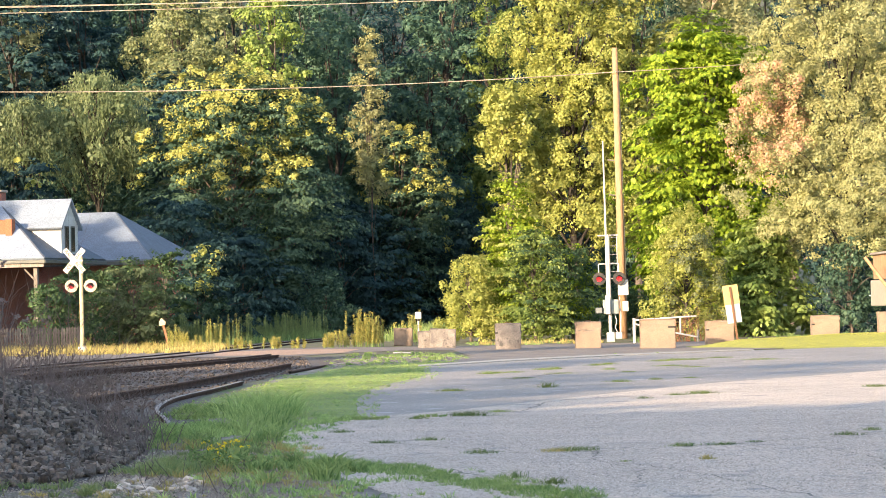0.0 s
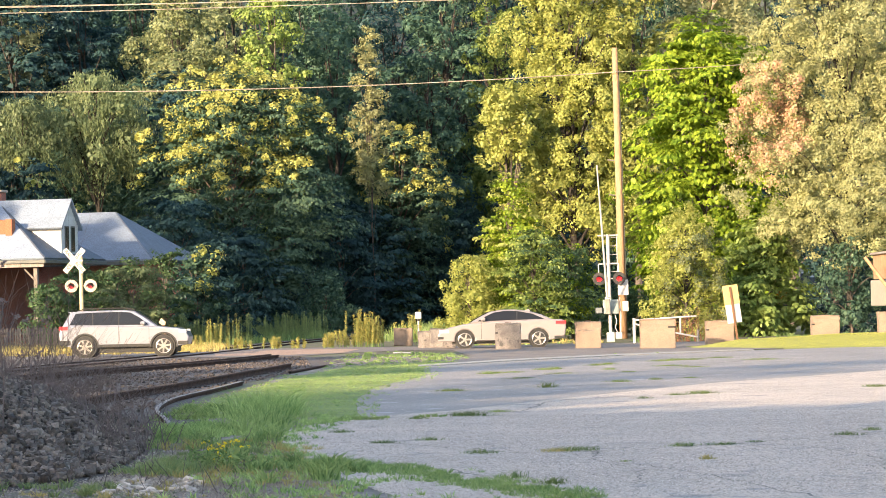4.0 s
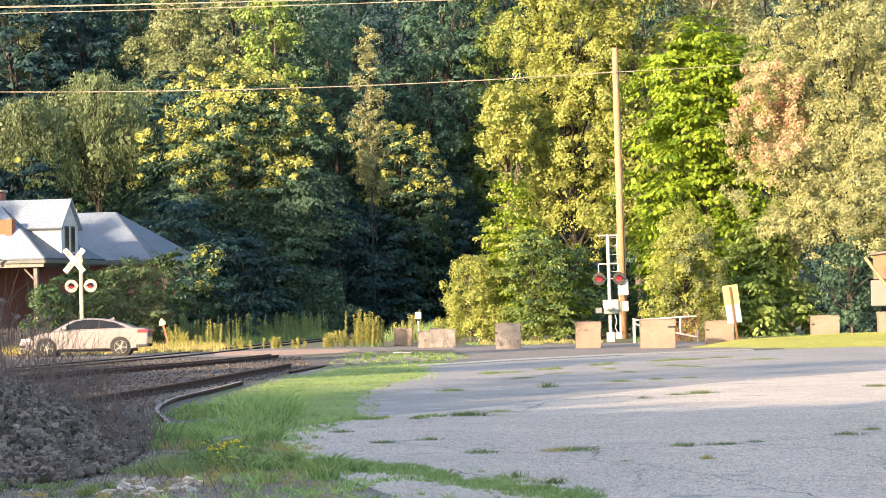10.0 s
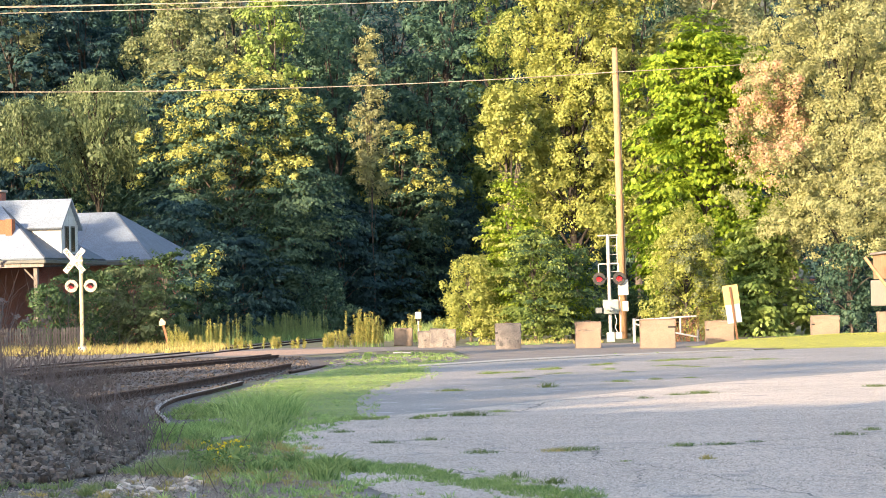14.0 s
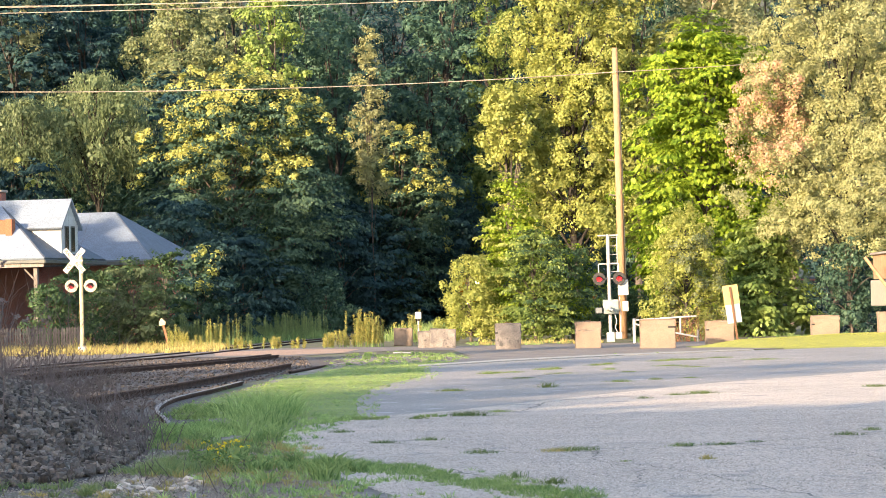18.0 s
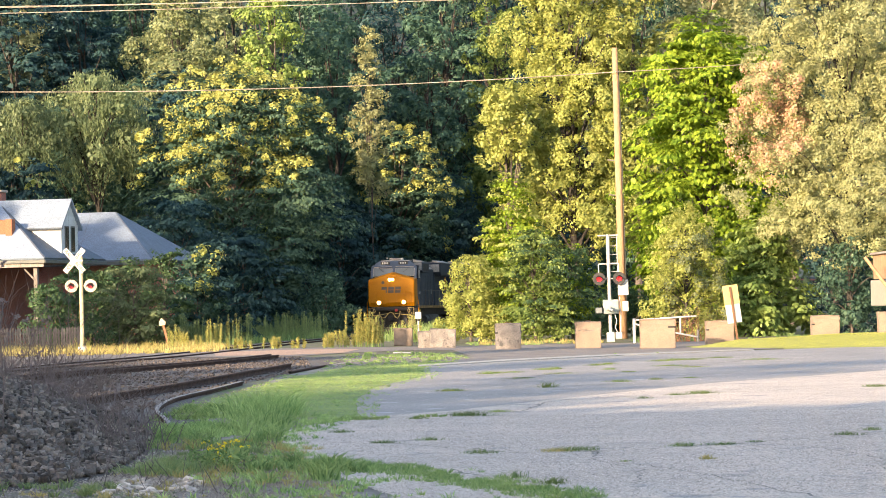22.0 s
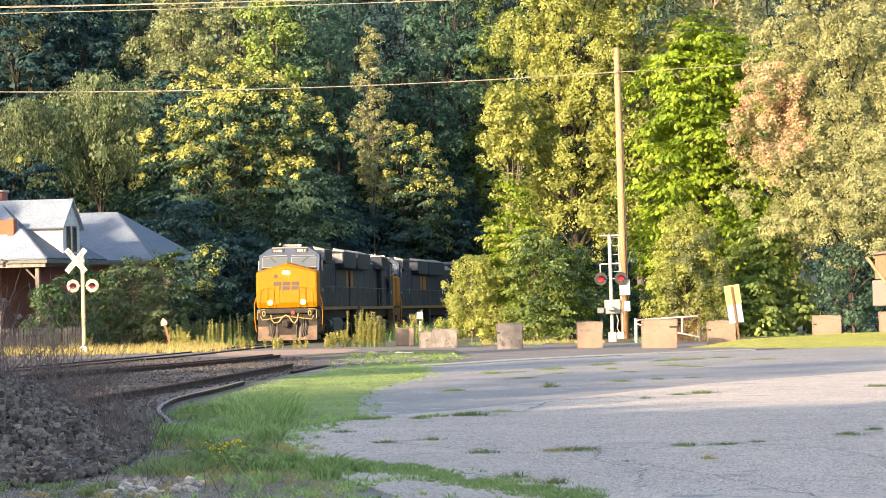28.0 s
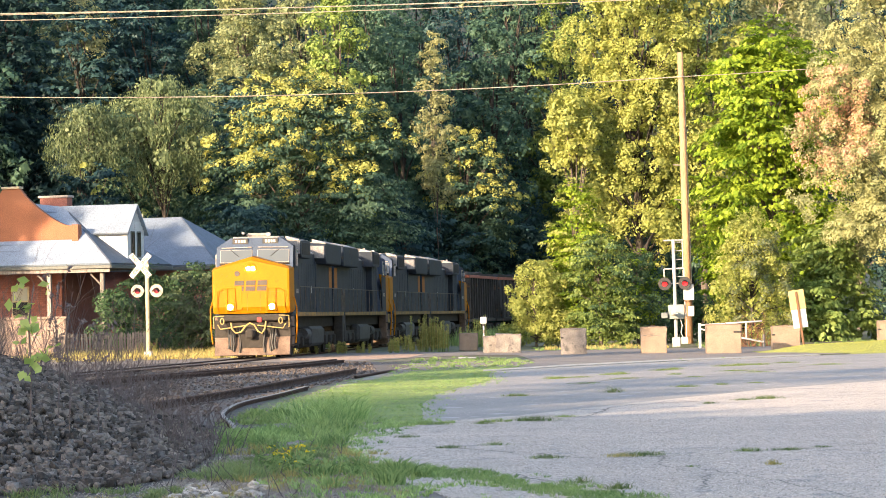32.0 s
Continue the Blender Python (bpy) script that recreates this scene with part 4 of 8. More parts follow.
# ---- crossbuck with flashing lamps ----
def lamp_pair(ob, z, half, hood, disc_r, lens, y=-0.10, lens_r=None, pale=False, drop=0.05):
    part("lamp_arm", rod([(-half, 0, z), (half, 0, z)], 0.03), M_CREAM if pale else M_SILVER, ob)
    for sx in (-1, 1):
        bm = bmesh.new()
        tube(bm, (sx * half, y - 0.02, z), (sx * half, y + 0.03, z), disc_r, n=24)
        lamp = part("lamp_disc", bm, M_LAMPDISC if pale else M_BLACK, ob, "pale round lamp disc" if pale else "black round lamp disc")
        bm = bmesh.new()
        tube(bm, (sx * half, y - 0.06, z), (sx * half, y - 0.02, z), lens_r or disc_r * 0.55, n=20)
        part("lens", bm, lens, lamp, "lit red lens")
        if hood:
            bm = bmesh.new()
            for k in range(9):
                a0, a1 = math.pi * (k / 9), math.pi * ((k + 1) / 9)
                r = (lens_r or disc_r * 0.55) * 1.15
                p0, p1 = (sx * half + r * math.cos(a0), z + r * math.sin(a0)), (sx * half + r * math.cos(a1), z + r * math.sin(a1))
                vs = [bm.verts.new(c) for c in ((p0[0], y, p0[1]), (p1[0], y, p1[1]), (p1[0] - drop * 0.5, y - 0.26, p1[1] - drop), (p0[0] - drop * 0.5, y - 0.26, p0[1] - drop))]
                bm.faces.new(vs)
            bmesh.ops.solidify(bm, geom=bm.faces[:], thickness=0.008)
            part("hood", bm, M_BLACK, lamp)
        part("bracket", rod([(sx * half, 0, z), (sx * half, y + 0.03, z)], 0.03), M_BLACK, ob)


M_FADED_BLACK = surface("faded_black", (0.17, 0.155, 0.145), bump=0)
cb = thing("crossbuck_signal", pose(-15.18, 127.8, 0), "white crossbuck sign with two round red lamps on a cream post", "crossing signal")
part("post", rod([(0, 0, 0), (0, 0, 4.05)], 0.085, 12), M_CREAM, cb)
part("base", boxed(-0.16, 0.16, -0.16, 0.16, 0, 0.28, 0.02), M_WHITE, cb)
for sgn in (-1, 1):
    m = Matrix.Translation((-0.26, -0.09 - 0.03 * (sgn > 0), 3.88)) @ Euler((0, radians(50 * sgn), 0)).to_matrix().to_4x4()
    blade = part("blade", boxed(-0.62, 0.62, -0.012, 0.012, -0.115, 0.115, 0.008, m), M_WHITE, cb)
    words = [("CROSSING", 0.0)] if sgn < 0 else [("RAIL", -0.36), ("ROAD", 0.36)]
    for word, x in words:
        letters = bpy.data.curves.new("lettering", "FONT")
        letters.body, letters.size, letters.align_x, letters.align_y, letters.extrude = word, 0.185, "CENTER", "CENTER", 0.002
        letters.offset = 0.006
        txt = bpy.data.objects.new("lettering", letters)
        me = bpy.data.meshes.new_from_object(txt)
        bpy.data.objects.remove(txt)
        me.transform(m @ Matrix.Translation((x, -0.016, 0)) @ Euler((radians(90), 0, 0)).to_matrix().to_4x4())
        link_mesh("lettering", me, M_FADED_BLACK, blade, "faded black lettering")
lamp_pair(cb, 2.82, 0.40, True, 0.27, M_RED_PALE, lens_r=0.12, pale=True, drop=0.085)
part("sign_bracket", boxed(-0.34, 0.10, -0.085, -0.05, 3.84, 3.92, 0.01), M_SILVER, cb)

M_PALESTEEL = surface("pale_steel", (0.25, 0.285, 0.275), (0.20, 0.23, 0.22), rough=0.5, scale=5, fine=30, bump=0.1, spread=0.1)
# ---- gate signal: mast, ladder, lamps, gate mechanism and arm ----
gs = thing("crossing_gate_signal", pose(6.95, 127.8, 0, ry=-0.6), "silver crossing signal mast with red lamps, ladder and gate mechanism", "crossing signal")
part("mast", rod([(0, 0, 0), (0, 0, 4.5)], 0.075, 12), M_SILVER, gs)
part("mast_base", boxed(-0.17, 0.17, -0.17, 0.17, 0, 0.42, 0.03), M_SILVER, gs)
part("junction_box", boxed(0.20, 0.48, -0.14, 0.14, 0.12, 0.42, 0.02), M_SILVER, gs)
part("top_arm", rod([(-0.42, 0, 4.47), (0.42, 0, 4.47)], 0.035), M_SILVER, gs)
lamp_pair(gs, 2.66, 0.42, True, 0.27, M_RED_LIT, lens_r=0.12, y=-0.18)
part("lamp_crossarm", rod([(-0.42, 0, 3.28), (0.42, 0, 3.28)], 0.03), M_SILVER, gs)
for sx in (-1, 1):
    part("drop_pipe", rod([(sx * 0.42, 0, 3.28), (sx * 0.42, 0, 2.66)], 0.025), M_SILVER, gs)
for i in range(5):
    z = 2.95 + i * 0.36
    part("ladder_rung", rod([(0.05, 0.12, z), (0.38, 0.12, z)], 0.018, 6), M_SILVER, gs)
part("ladder_rail", rod([(0.38, 0.12, 2.7), (0.38, 0.12, 4.5)], 0.02, 6), M_SILVER, gs)
mech = part("gate_mechanism", boxed(-0.30, 0.36, -0.30, -0.085, 1.18, 1.78, 0.03), M_PALESTEEL, gs, "pale green grey gate mechanism housing")
part("mechanism_door", boxed(-0.23, 0.29, -0.315, -0.301, 1.26, 1.72, 0.01), M_PALESTEEL, mech)
part("conduit", rod([(0.42, -0.15, 0.42), (0.45, -0.15, 1.2), (0.40, -0.12, 1.9)], 0.025, 6), M_SILVER, gs)
for sx in (-1, 1):
    part("counterweight_arm", boxed(sx * 0.40 - 0.03, sx * 0.40 + 0.03, -0.40, 0.35, 1.30, 1.40, 0.01), M_GREYSTEEL, gs, "grey counterweight arm")
part("counterweight", boxed(-0.62, -0.34, -0.44, -0.34, 1.22, 1.46, 0.02), M_GREYSTEEL, gs, "grey counterweight")
part("cable", rod([(0.18, -0.10, 1.22), (0.26, -0.12, 0.9), (0.20, -0.12, 0.6), (0.28, -0.05, 0.42)], 0.02, 6), M_WHITE, gs)
part("notice_board", boxed(0.36, 0.80, -0.03, 0.0, 1.95, 2.60, 0.01), M_WHITE, gs, "white notice board")
arm = new("gate_arm")
arm.parent = gs
GATE_PIVOT = pose(-0.1, -0.48, 1.42)
bm = bmesh.new()
tube(bm, (0, 0, 0.2), (0, 0, 7.0), 0.055, 0.03, n=8)
part("arm_tube", bm, M_WHITE, arm)
part("arm_bracket", boxed(-0.10, 0.10, -0.08, 0.08, -0.25, 0.55, 0.02), M_SILVER, arm)

# ---- utility pole and wires ----
up = thing("utility_pole", pose(8.22, 140.4, 0, ry=-0.55), "tall weathered wooden utility pole", "utility pole")
bm = bmesh.new()
tube(bm, (0, 0, 0), (0, 0, 13.4), 0.19, 0.13, n=14)
part("shaft", bm, M_WOODPOLE, up, smooth=True)
part("riser_cable", rod([(0.20, -0.05, 1.6), (0.18, -0.05, 8.5), (0.15, -0.03, 12.4)], 0.022, 6), M_BLACK, up)
part("meter_box", boxed(-0.02, 0.26, -0.34, -0.18, 1.25, 1.72, 0.02), M_WHITE, up, "small white meter box")
part("insulator", rod([(0, -0.16, 12.3), (0, -0.30, 12.3)], 0.05), M_GREYWOOD, up)
for z in (8.2, 6.6):
    part("step_bracket", rod([(-0.15, 0, z), (-0.48, 0, z + 0.04)], 0.03, 6), M_GREYWOOD, up)


def wire(a, b, sag, r, label, mat=None):
    a, b = Vector(a), Vector(b)
    pts = [a.lerp(b, i / 24) - Vector((0, 0, sag * 4 * (i / 24) * (1 - i / 24))) for i in range(25)]
    ob = part("overhead_wire", rod(pts, r, 5), mat or M_WIRE)
    tagged(ob, label, "wire")


wire((-40, 139.5, 12.9), (8.05, 140.04, 12.25), 0.75, 0.021, "pale overhead cable strung to a utility pole", M_WIRE_PALE)
wire((8.05, 140.04, 12.25), (34, 144, 14.6), 0.35, 0.016, "thin overhead wire strung from a utility pole", M_WIRE_PALE)
wire((-40, 126, 14.75), (30, 126, 15.2), 0.55, 0.020, "overhead wire high above the road", M_WIRE_PALE)
wire((-40, 126, 14.62), (30, 126, 15.35), 0.55, 0.014, "overhead wire high above the road", M_WIRE_PALE)
wire((-40, 126, 14.35), (30, 126, 15.2), 0.55, 0.016, "overhead wire high above the road", M_WIRE_PALE)

# ---- sign board seen from behind, swing gate, markers, fence ----
sb = thing("sign_board", pose(10.47, 109, 0.05, ry=-7), "tan and white sign board on a leaning wooden post", "sign")
part("post", boxed(-0.04, 0.04, -0.03, 0.03, 0, 2.08, 0.008), surface("brown_post", (0.15, 0.078, 0.042), (0.10, 0.055, 0.032), scale=5, fine=30, streak=0.2, bump=0.4), sb)
part("upper_panel", boxed(-0.277, 0.277, 0.032, 0.05, 1.45, 2.14, 0.005), surface("tan_panel", (0.42, 0.29, 0.135), (0.36, 0.25, 0.115), bump=0.1), sb, "tan back of a sign panel")
part("lower_panel", boxed(-0.26, 0.26, 0.032, 0.05, 0.78, 1.445, 0.005), M_WHITE, sb, "white back of a sign panel")

sg = thing("swing_gate", pose(8.9, 122.4, 0), "white pipe swing gate among dry weeds", "gate")
part("top_rail", rod([(-1.3, 0, 0.92), (-0.2, 0, 0.98), (1.2, 0, 1.04)], 0.035), M_WHITE, sg)
part("diagonal_rail", rod([(-1.3, 0, 0.78), (-0.4, 0, 0.55), (1.25, 0, 0.20)], 0.035), M_WHITE, sg)
part("upright", rod([(0.55, 0, 0.38), (0.55, 0, 1.02)], 0.035), M_WHITE, sg)
part("gate_post", rod([(-1.3, 0, 0), (-1.3, 0, 1.0)], 0.06), M_WHITE, sg)
part("end_post", rod([(1.25, 0.05, 0), (1.25, 0.05, 0.5)], 0.05), M_GREYWOOD, sg)

plank = part("plank", boxed(-0.32, 0.32, -0.07, 0.07, 0.0, 0.045, 0.008), M_WHITE)
plank.matrix_basis = pose(-1.5, 107, 0.012, ry=1.5, rz=12)
tagged(plank, "pale loose plank lying in ragged grass", "plank")
mk = thing("marker_post", pose(-1.08, 126, 0), "small white box on a thin striped marker post", "marker post")
part("post", rod([(0, 0, 0), (0, 0, 1.2)], 0.035), M_WHITE, mk)
for z in (0.35, 0.75):
    part("grey_band", rod([(0, 0, z), (0, 0, z + 0.16)], 0.037), M_GREYWOOD, mk)
part("box_head", boxed(-0.13, 0.13, -0.10, 0.10, 1.14, 1.44, 0.03), M_WHITE, mk)
part("collar", rod([(0, 0, 1.06), (0, 0, 1.15)], 0.06), M_BLACK, mk)

M_RUSTWOOD = surface("brown_wood", (0.22, 0.10, 0.055), (0.15, 0.07, 0.04), scale=5, fine=30, streak=0.2, bump=0.4)
lp = thing("leaning_post", pose(-12.45, 138, 0, ry=-14), "leaning wooden post with a pointed pale board", "post")
part("stake", boxed(-0.055, 0.055, -0.04, 0.04, -0.05, 1.30, 0.008), M_RUSTWOOD, lp)
bm = slab([(-0.17, 1.10), (0.10, 1.10), (0.15, 1.22), (0.00, 1.44), (-0.15, 1.28)], -0.065, -0.042)
part("board", bm, M_CREAM, lp)

M_FENCE = surface("weathered_fence", (0.16, 0.14, 0.125), (0.10, 0.088, 0.08), scale=5, fine=30, streak=0.2, bump=0.5, obj=0.3)
fence = thing("picket_fence", pose(-18.0, 140.4, 0), "weathered grey wooden picket fence", "fence")
pk = None
for i in range(40):
    x = -3.0 + i * 0.125
    if x > 1.25:
        break
    if pk is None:
        pk = part("picket", slab([(-0.045, 0), (0.045, 0), (0.045, 1.0), (0, 1.08), (-0.045, 1.0)], -0.012, 0.012), M_FENCE, fence)
        o = pk
    else:
        o = new("picket", pk.data)
        o.parent = fence
    o.matrix_basis = pose(x, 0, random.uniform(-0.05, 0.04), ry=random.uniform(-2, 2))
for z in (0.3, 0.8):
    part("fence_rail", boxed(-3.1, 1.3, 0.014, 0.055, z - 0.04, z + 0.04), M_FENCE, fence)
for x in (-2.9, -0.9, 1.2):
    part("fence_post", boxed(x - 0.05, x + 0.05, 0.057, 0.15, 0, 1.1), M_FENCE, fence)

# ---- train ----
M_LOCO_YEL = surface("locomotive_yellow", (0.33, 0.126, 0.001), (0.29, 0.110, 0.001), rough=0.5, scale=2, fine=20, bump=0.05, spread=0.08, spec=0.12, spots=[((0.24, 0.085, 0.006), 3.0, 0.66)])
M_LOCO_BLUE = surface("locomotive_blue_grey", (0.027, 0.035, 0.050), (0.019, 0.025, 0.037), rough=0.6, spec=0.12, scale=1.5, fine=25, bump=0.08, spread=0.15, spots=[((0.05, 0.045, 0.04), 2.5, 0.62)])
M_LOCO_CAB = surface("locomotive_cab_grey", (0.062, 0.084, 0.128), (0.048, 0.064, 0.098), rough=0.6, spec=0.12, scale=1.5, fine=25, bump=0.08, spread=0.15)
# roof grey: dust, plus low sunlight painted in as a paler tone
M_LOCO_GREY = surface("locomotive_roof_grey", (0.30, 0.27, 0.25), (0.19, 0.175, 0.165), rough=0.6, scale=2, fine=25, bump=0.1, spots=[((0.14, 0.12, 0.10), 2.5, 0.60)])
M_PLOW = surface("dusty_plow", (0.17, 0.12, 0.095), (0.10, 0.07, 0.055), rough=0.8, scale=2.5, fine=25, bump=0.2, spots=[((0.10, 0.08, 0.07), 2, 0.6)], spec=0.12)
M_GEAR = surface("running_gear", (0.045, 0.04, 0.037), (0.028, 0.025, 0.023), rough=0.8, scale=3, fine=25, bump=0.3, spec=0.12)
M_TANK = surface("tank_grey", (0.06, 0.06, 0.062), (0.04, 0.04, 0.041), rough=0.6, scale=3, fine=25, bump=0.15, spec=0.12)
M_RAILGREY = surface("handrail_paint", (0.13, 0.115, 0.10), (0.08, 0.07, 0.062), rough=0.7, bump=0.05, spec=0.15)
M_HOSE = surface("tan_hose", (0.33, 0.24, 0.09), (0.24, 0.17, 0.065), rough=0.7, bump=0.1)
M_SHIELD = clear_dark("windshield_glass", (0.07, 0.085, 0.10), 0.3)
# lighter grey paints sunlight onto the forward faces of the roof boxes
M_BOXGREY = surface("sunlit_panel_grey", (0.20, 0.195, 0.20), (0.14, 0.138, 0.142), rough=0.7, scale=2, fine=20, bump=0.1, spec=0.1)
M_CABGLASS = clear_dark("cab_window_glass", (0.25, 0.27, 0.27), 0.05)
M_HEADLIGHT = glow("lit_headlight", (1.0, 0.90, 0.62), 25.0)
M_DITCH = glow("lit_ditch_light", (1.0, 0.88, 0.60), 22.0)
M_FADED = surface("faded_orange", (0.34, 0.13, 0.02), (0.26, 0.10, 0.02), bump=0.05)
M_EMBLEM = surface("dark_blue_emblem", (0.06, 0.045, 0.042), rough=0.6, bump=0)
M_COALCAR = surface("black_hopper", (0.055, 0.053, 0.055), (0.04, 0.036, 0.034), rough=0.7, scale=2, fine=20, bump=0.2, spots=[((0.12, 0.07, 0.045), 2.0, 0.62)], spec=0.12)
M_RUST = surface("rusty_top", (0.34, 0.11, 0.065), (0.22, 0.075, 0.05), rough=0.8, scale=3, bump=0.2)
M_COAL = surface("coal", (0.03, 0.03, 0.03), rough=0.7, bump=0.8, fine=15, spec=0.12)


def truck(ob, x, axles, spacing, r, z=None):
    for sy in (-1, 1):
        L = spacing * (axles - 1) / 2
        fr = part("side_frame", slab([(x - L - 0.75, 0.62), (x - L - 0.6, 0.90), (x + L + 0.6, 0.90), (x + L + 0.75, 0.62), (x + L + 0.3, 0.50), (x, 0.40), (x - L - 0.3, 0.50)], sy * 1.12 - 0.09, sy * 1.12 + 0.09, 0.02), M_GEAR, ob)
        for i in range(axles):
            ax = x + (i - (axles - 1) / 2) * spacing
            part("axle_box", boxed(ax - 0.19, ax + 0.19, sy * 1.20 - 0.08, sy * 1.20 + 0.12, 0.36, 0.76, 0.03), M_GEAR, fr)
    for i in range(axles):
        ax = x + (i - (axles - 1) / 2) * spacing
        w = new("wheelset")
        w.parent = ob
        w.matrix_basis = pose(ax, 0, r)
        for sy in (-1, 1):
            bm = bmesh.new()
            tube(bm, (0, sy * 0.70, 0), (0, sy * 0.83, 0), r, n=20)
            tube(bm, (0, sy * 0.66, 0), (0, sy * 0.70, 0), r + 0.03, n=20)
            part("wheel", bm, M_GEAR, w)
        part("axle", rod([(0, -0.8, 0), (0, 0.8, 0)], 0.09), M_GEAR, w)
        part("wheel_mark", boxed(-0.06, 0.06, 0.832, 0.838, r * 0.45, r * 0.85), M_TANK, w)


SHORT = 0.803


def locomotive():
    ob = thing("diesel_locomotive", pose(0, 0, 0), "yellow-nosed dark blue diesel freight locomotive", "locomotive", "locomotives of the train")
    # underframe, walkway
    part("underframe", boxed(-10.9, 10.5, -1.05, 1.05, 1.10, 1.58, 0.02), M_GEAR, ob)
    part("walkway", boxed(-10.9, 10.2, -1.5, 1.5, 1.58, 1.70, 0.01), M_LOCO_BLUE, ob)
    for sy in (-1, 1):
        part("sill_stripe", boxed(-10.6, 9.2, sy * 1.505 - 0.004, sy * 1.505 + 0.004, 1.56, 1.72), surface("worn_yellow_stripe", (0.27, 0.15, 0.03), (0.10, 0.07, 0.035), scale=2, bump=0), ob, "worn yellow sill stripe")
    # nose
    nose = slab([(9.3, 1.70), (10.85, 1.70), (11.0, 1.95), (10.97, 3.72), (10.75, 3.86), (9.3, 3.92)], -1.49, 1.49, 0.10, 2)
    bmesh.ops.bisect_plane(nose, geom=nose.verts[:] + nose.edges[:] + nose.faces[:], plane_co=(0, 0, 0), plane_no=(0, 1, 0))
    for v in nose.verts:
        if v.co.z > 3.0:
            k = abs(v.co.y) / 1.49
            v.co.z -= 0.34 * k * (v.co.z - 3.0) / 0.7
    np_ = part("nose", nose, M_LOCO_YEL, ob, "yellow nose", smooth=False)
    part("nose_door", boxed(11.0, 11.015, -0.95, -0.35, 1.85, 2.75, 0.005), M_LOCO_YEL, np_)
    for y in (-0.85, -0.15, 0.35, 0.75):
        part("nose_seam", boxed(11.0, 11.008, y, y + 0.014, 1.8, 2.5), M_FADED, np_)
    part("nose_seam_across", boxed(10.985, 11.008, -1.2, 1.2, 2.50, 2.515), M_FADED, np_)
    for y in (-0.44, 0.0, 0.44):
        for z0, z1 in ((2.56, 2.73), (2.77, 2.95)):
            bm = bmesh.new()
            q = [(y - 0.21 + 0.10 * (z0 - 2.56), z0), (y + 0.15 + 0.10 * (z0 - 2.56), z0), (y + 0.15 + 0.10 * (z1 - 2.56), z1), (y - 0.21 + 0.10 * (z1 - 2.56), z1)]
            front = [bm.verts.new((11.008, a, b)) for a, b in q]
            back = [bm.verts.new((10.98, a, b)) for a, b in q]
            bm.faces.new(front)
            for n_ in range(4):
                bm.faces.new((front[n_], front[(n_ + 1) % 4], back[(n_ + 1) % 4], back[n_]))
            part("emblem", bm, M_EMBLEM, np_)
    bm = bmesh.new()
    tube(bm, (10.95, -0.52, 3.22), (11.0, -0.52, 3.22), 0.10, n=14)
    part("nose_badge", bm, M_EMBLEM, np_, "dark round badge")
    for sy in (-1, 1):
        part("nose_handrail", rod([(11.02, sy * 1.30, 1.72), (11.12, sy * 1.28, 2.55), (11.10, sy * 1.05, 2.66), (11.08, sy * 0.62, 2.66), (11.05, sy * 0.58, 1.72)], 0.015, 6), M_LOCO_YEL, np_, "yellow nose handrail")
        part("nose_handrail", rod([(11.06, sy * 0.92, 1.72), (11.09, sy * 0.92, 2.66)], 0.014, 6), M_LOCO_YEL, np_, "yellow nose handrail")
    bm = bmesh.new()
    tube(bm, (10.88, 0, 3.42), (10.99, 0, 3.40), 0.22, n=16)
    part("headlight_housing", bm, M_LOCO_YEL, np_)
    for y in (-0.09, 0.09):
        bm = bmesh.new()
        tube(bm, (10.98, y, 3.40), (11.01, y, 3.40), 0.085, n=14)
        part("headlight", bm, M_HEADLIGHT, np_, "lit headlight")
    # cab
    cab = slab([(7.2, 1.70), (9.75, 1.70), (9.75, 3.40), (9.68, 3.52), (9.38, 4.26), (9.14, 4.60), (7.2, 4.62)], -1.48, 1.48, 0.0)
    for v in cab.verts:
        if v.co.z > 4.5:
            v.co.y *= 0.66
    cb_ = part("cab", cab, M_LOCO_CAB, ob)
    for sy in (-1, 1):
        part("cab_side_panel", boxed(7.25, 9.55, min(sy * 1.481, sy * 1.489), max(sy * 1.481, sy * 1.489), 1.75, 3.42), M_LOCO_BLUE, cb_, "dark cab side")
    tilt = Matrix.Translation((9.53, 0, 3.89)) @ Euler((0, radians(-22.0), 0)).to_matrix().to_4x4()
    for sy in (-1, 1):
        y0, y1 = (0.09, 1.34) if sy > 0 else (-1.34, -0.09)
        fr = part("windshield_frame", boxed(0.0, 0.03, y0, y1, -0.27, 0.27, 0.012, tilt), M_LOCO_GREY, cb_, "pale windshield frame")
        part("windshield", boxed(0.028, 0.042, y0 + 0.03, y1 - 0.03, -0.243, 0.243, 0, tilt), M_SHIELD, fr)
        part("wiper", rod([tilt @ Vector((0.06, sy * 0.95, 0.27)), tilt @ Vector((0.06, sy * 0.62, -0.02))], 0.012, 5), M_BLACK, fr)
        part("wiper_guard", rod([tilt @ Vector((0.10, sy * 0.12, 0.34)), tilt @ Vector((0.10, sy * 1.28, 0.32))], 0.02, 6), M_LOCO_GREY, cb_)
        part("sill_ledge", boxed(0.0, 0.09, y0, y1, -0.36, -0.30, 0.01, tilt), M_GEAR, cb_)
        brd = part("number_board", boxed(9.14, 9.30, sy * 0.58 - 0.30, sy * 0.58 + 0.30, 4.36, 4.58, 0.01), M_BLACK, cb_)
        for i in range(4):
            part("number_bar", boxed(9.302, 9.308, sy * 0.58 - 0.20 + i * 0.11, sy * 0.58 - 0.13 + i * 0.11, 4.42, 4.53), M_WHITE, brd)
        part("window_frame", boxed(7.84, 8.61, min(sy * 1.478, sy * 1.492), max(sy * 1.478, sy * 1.492), 3.49, 4.16), M_LOCO_GREY, cb_)
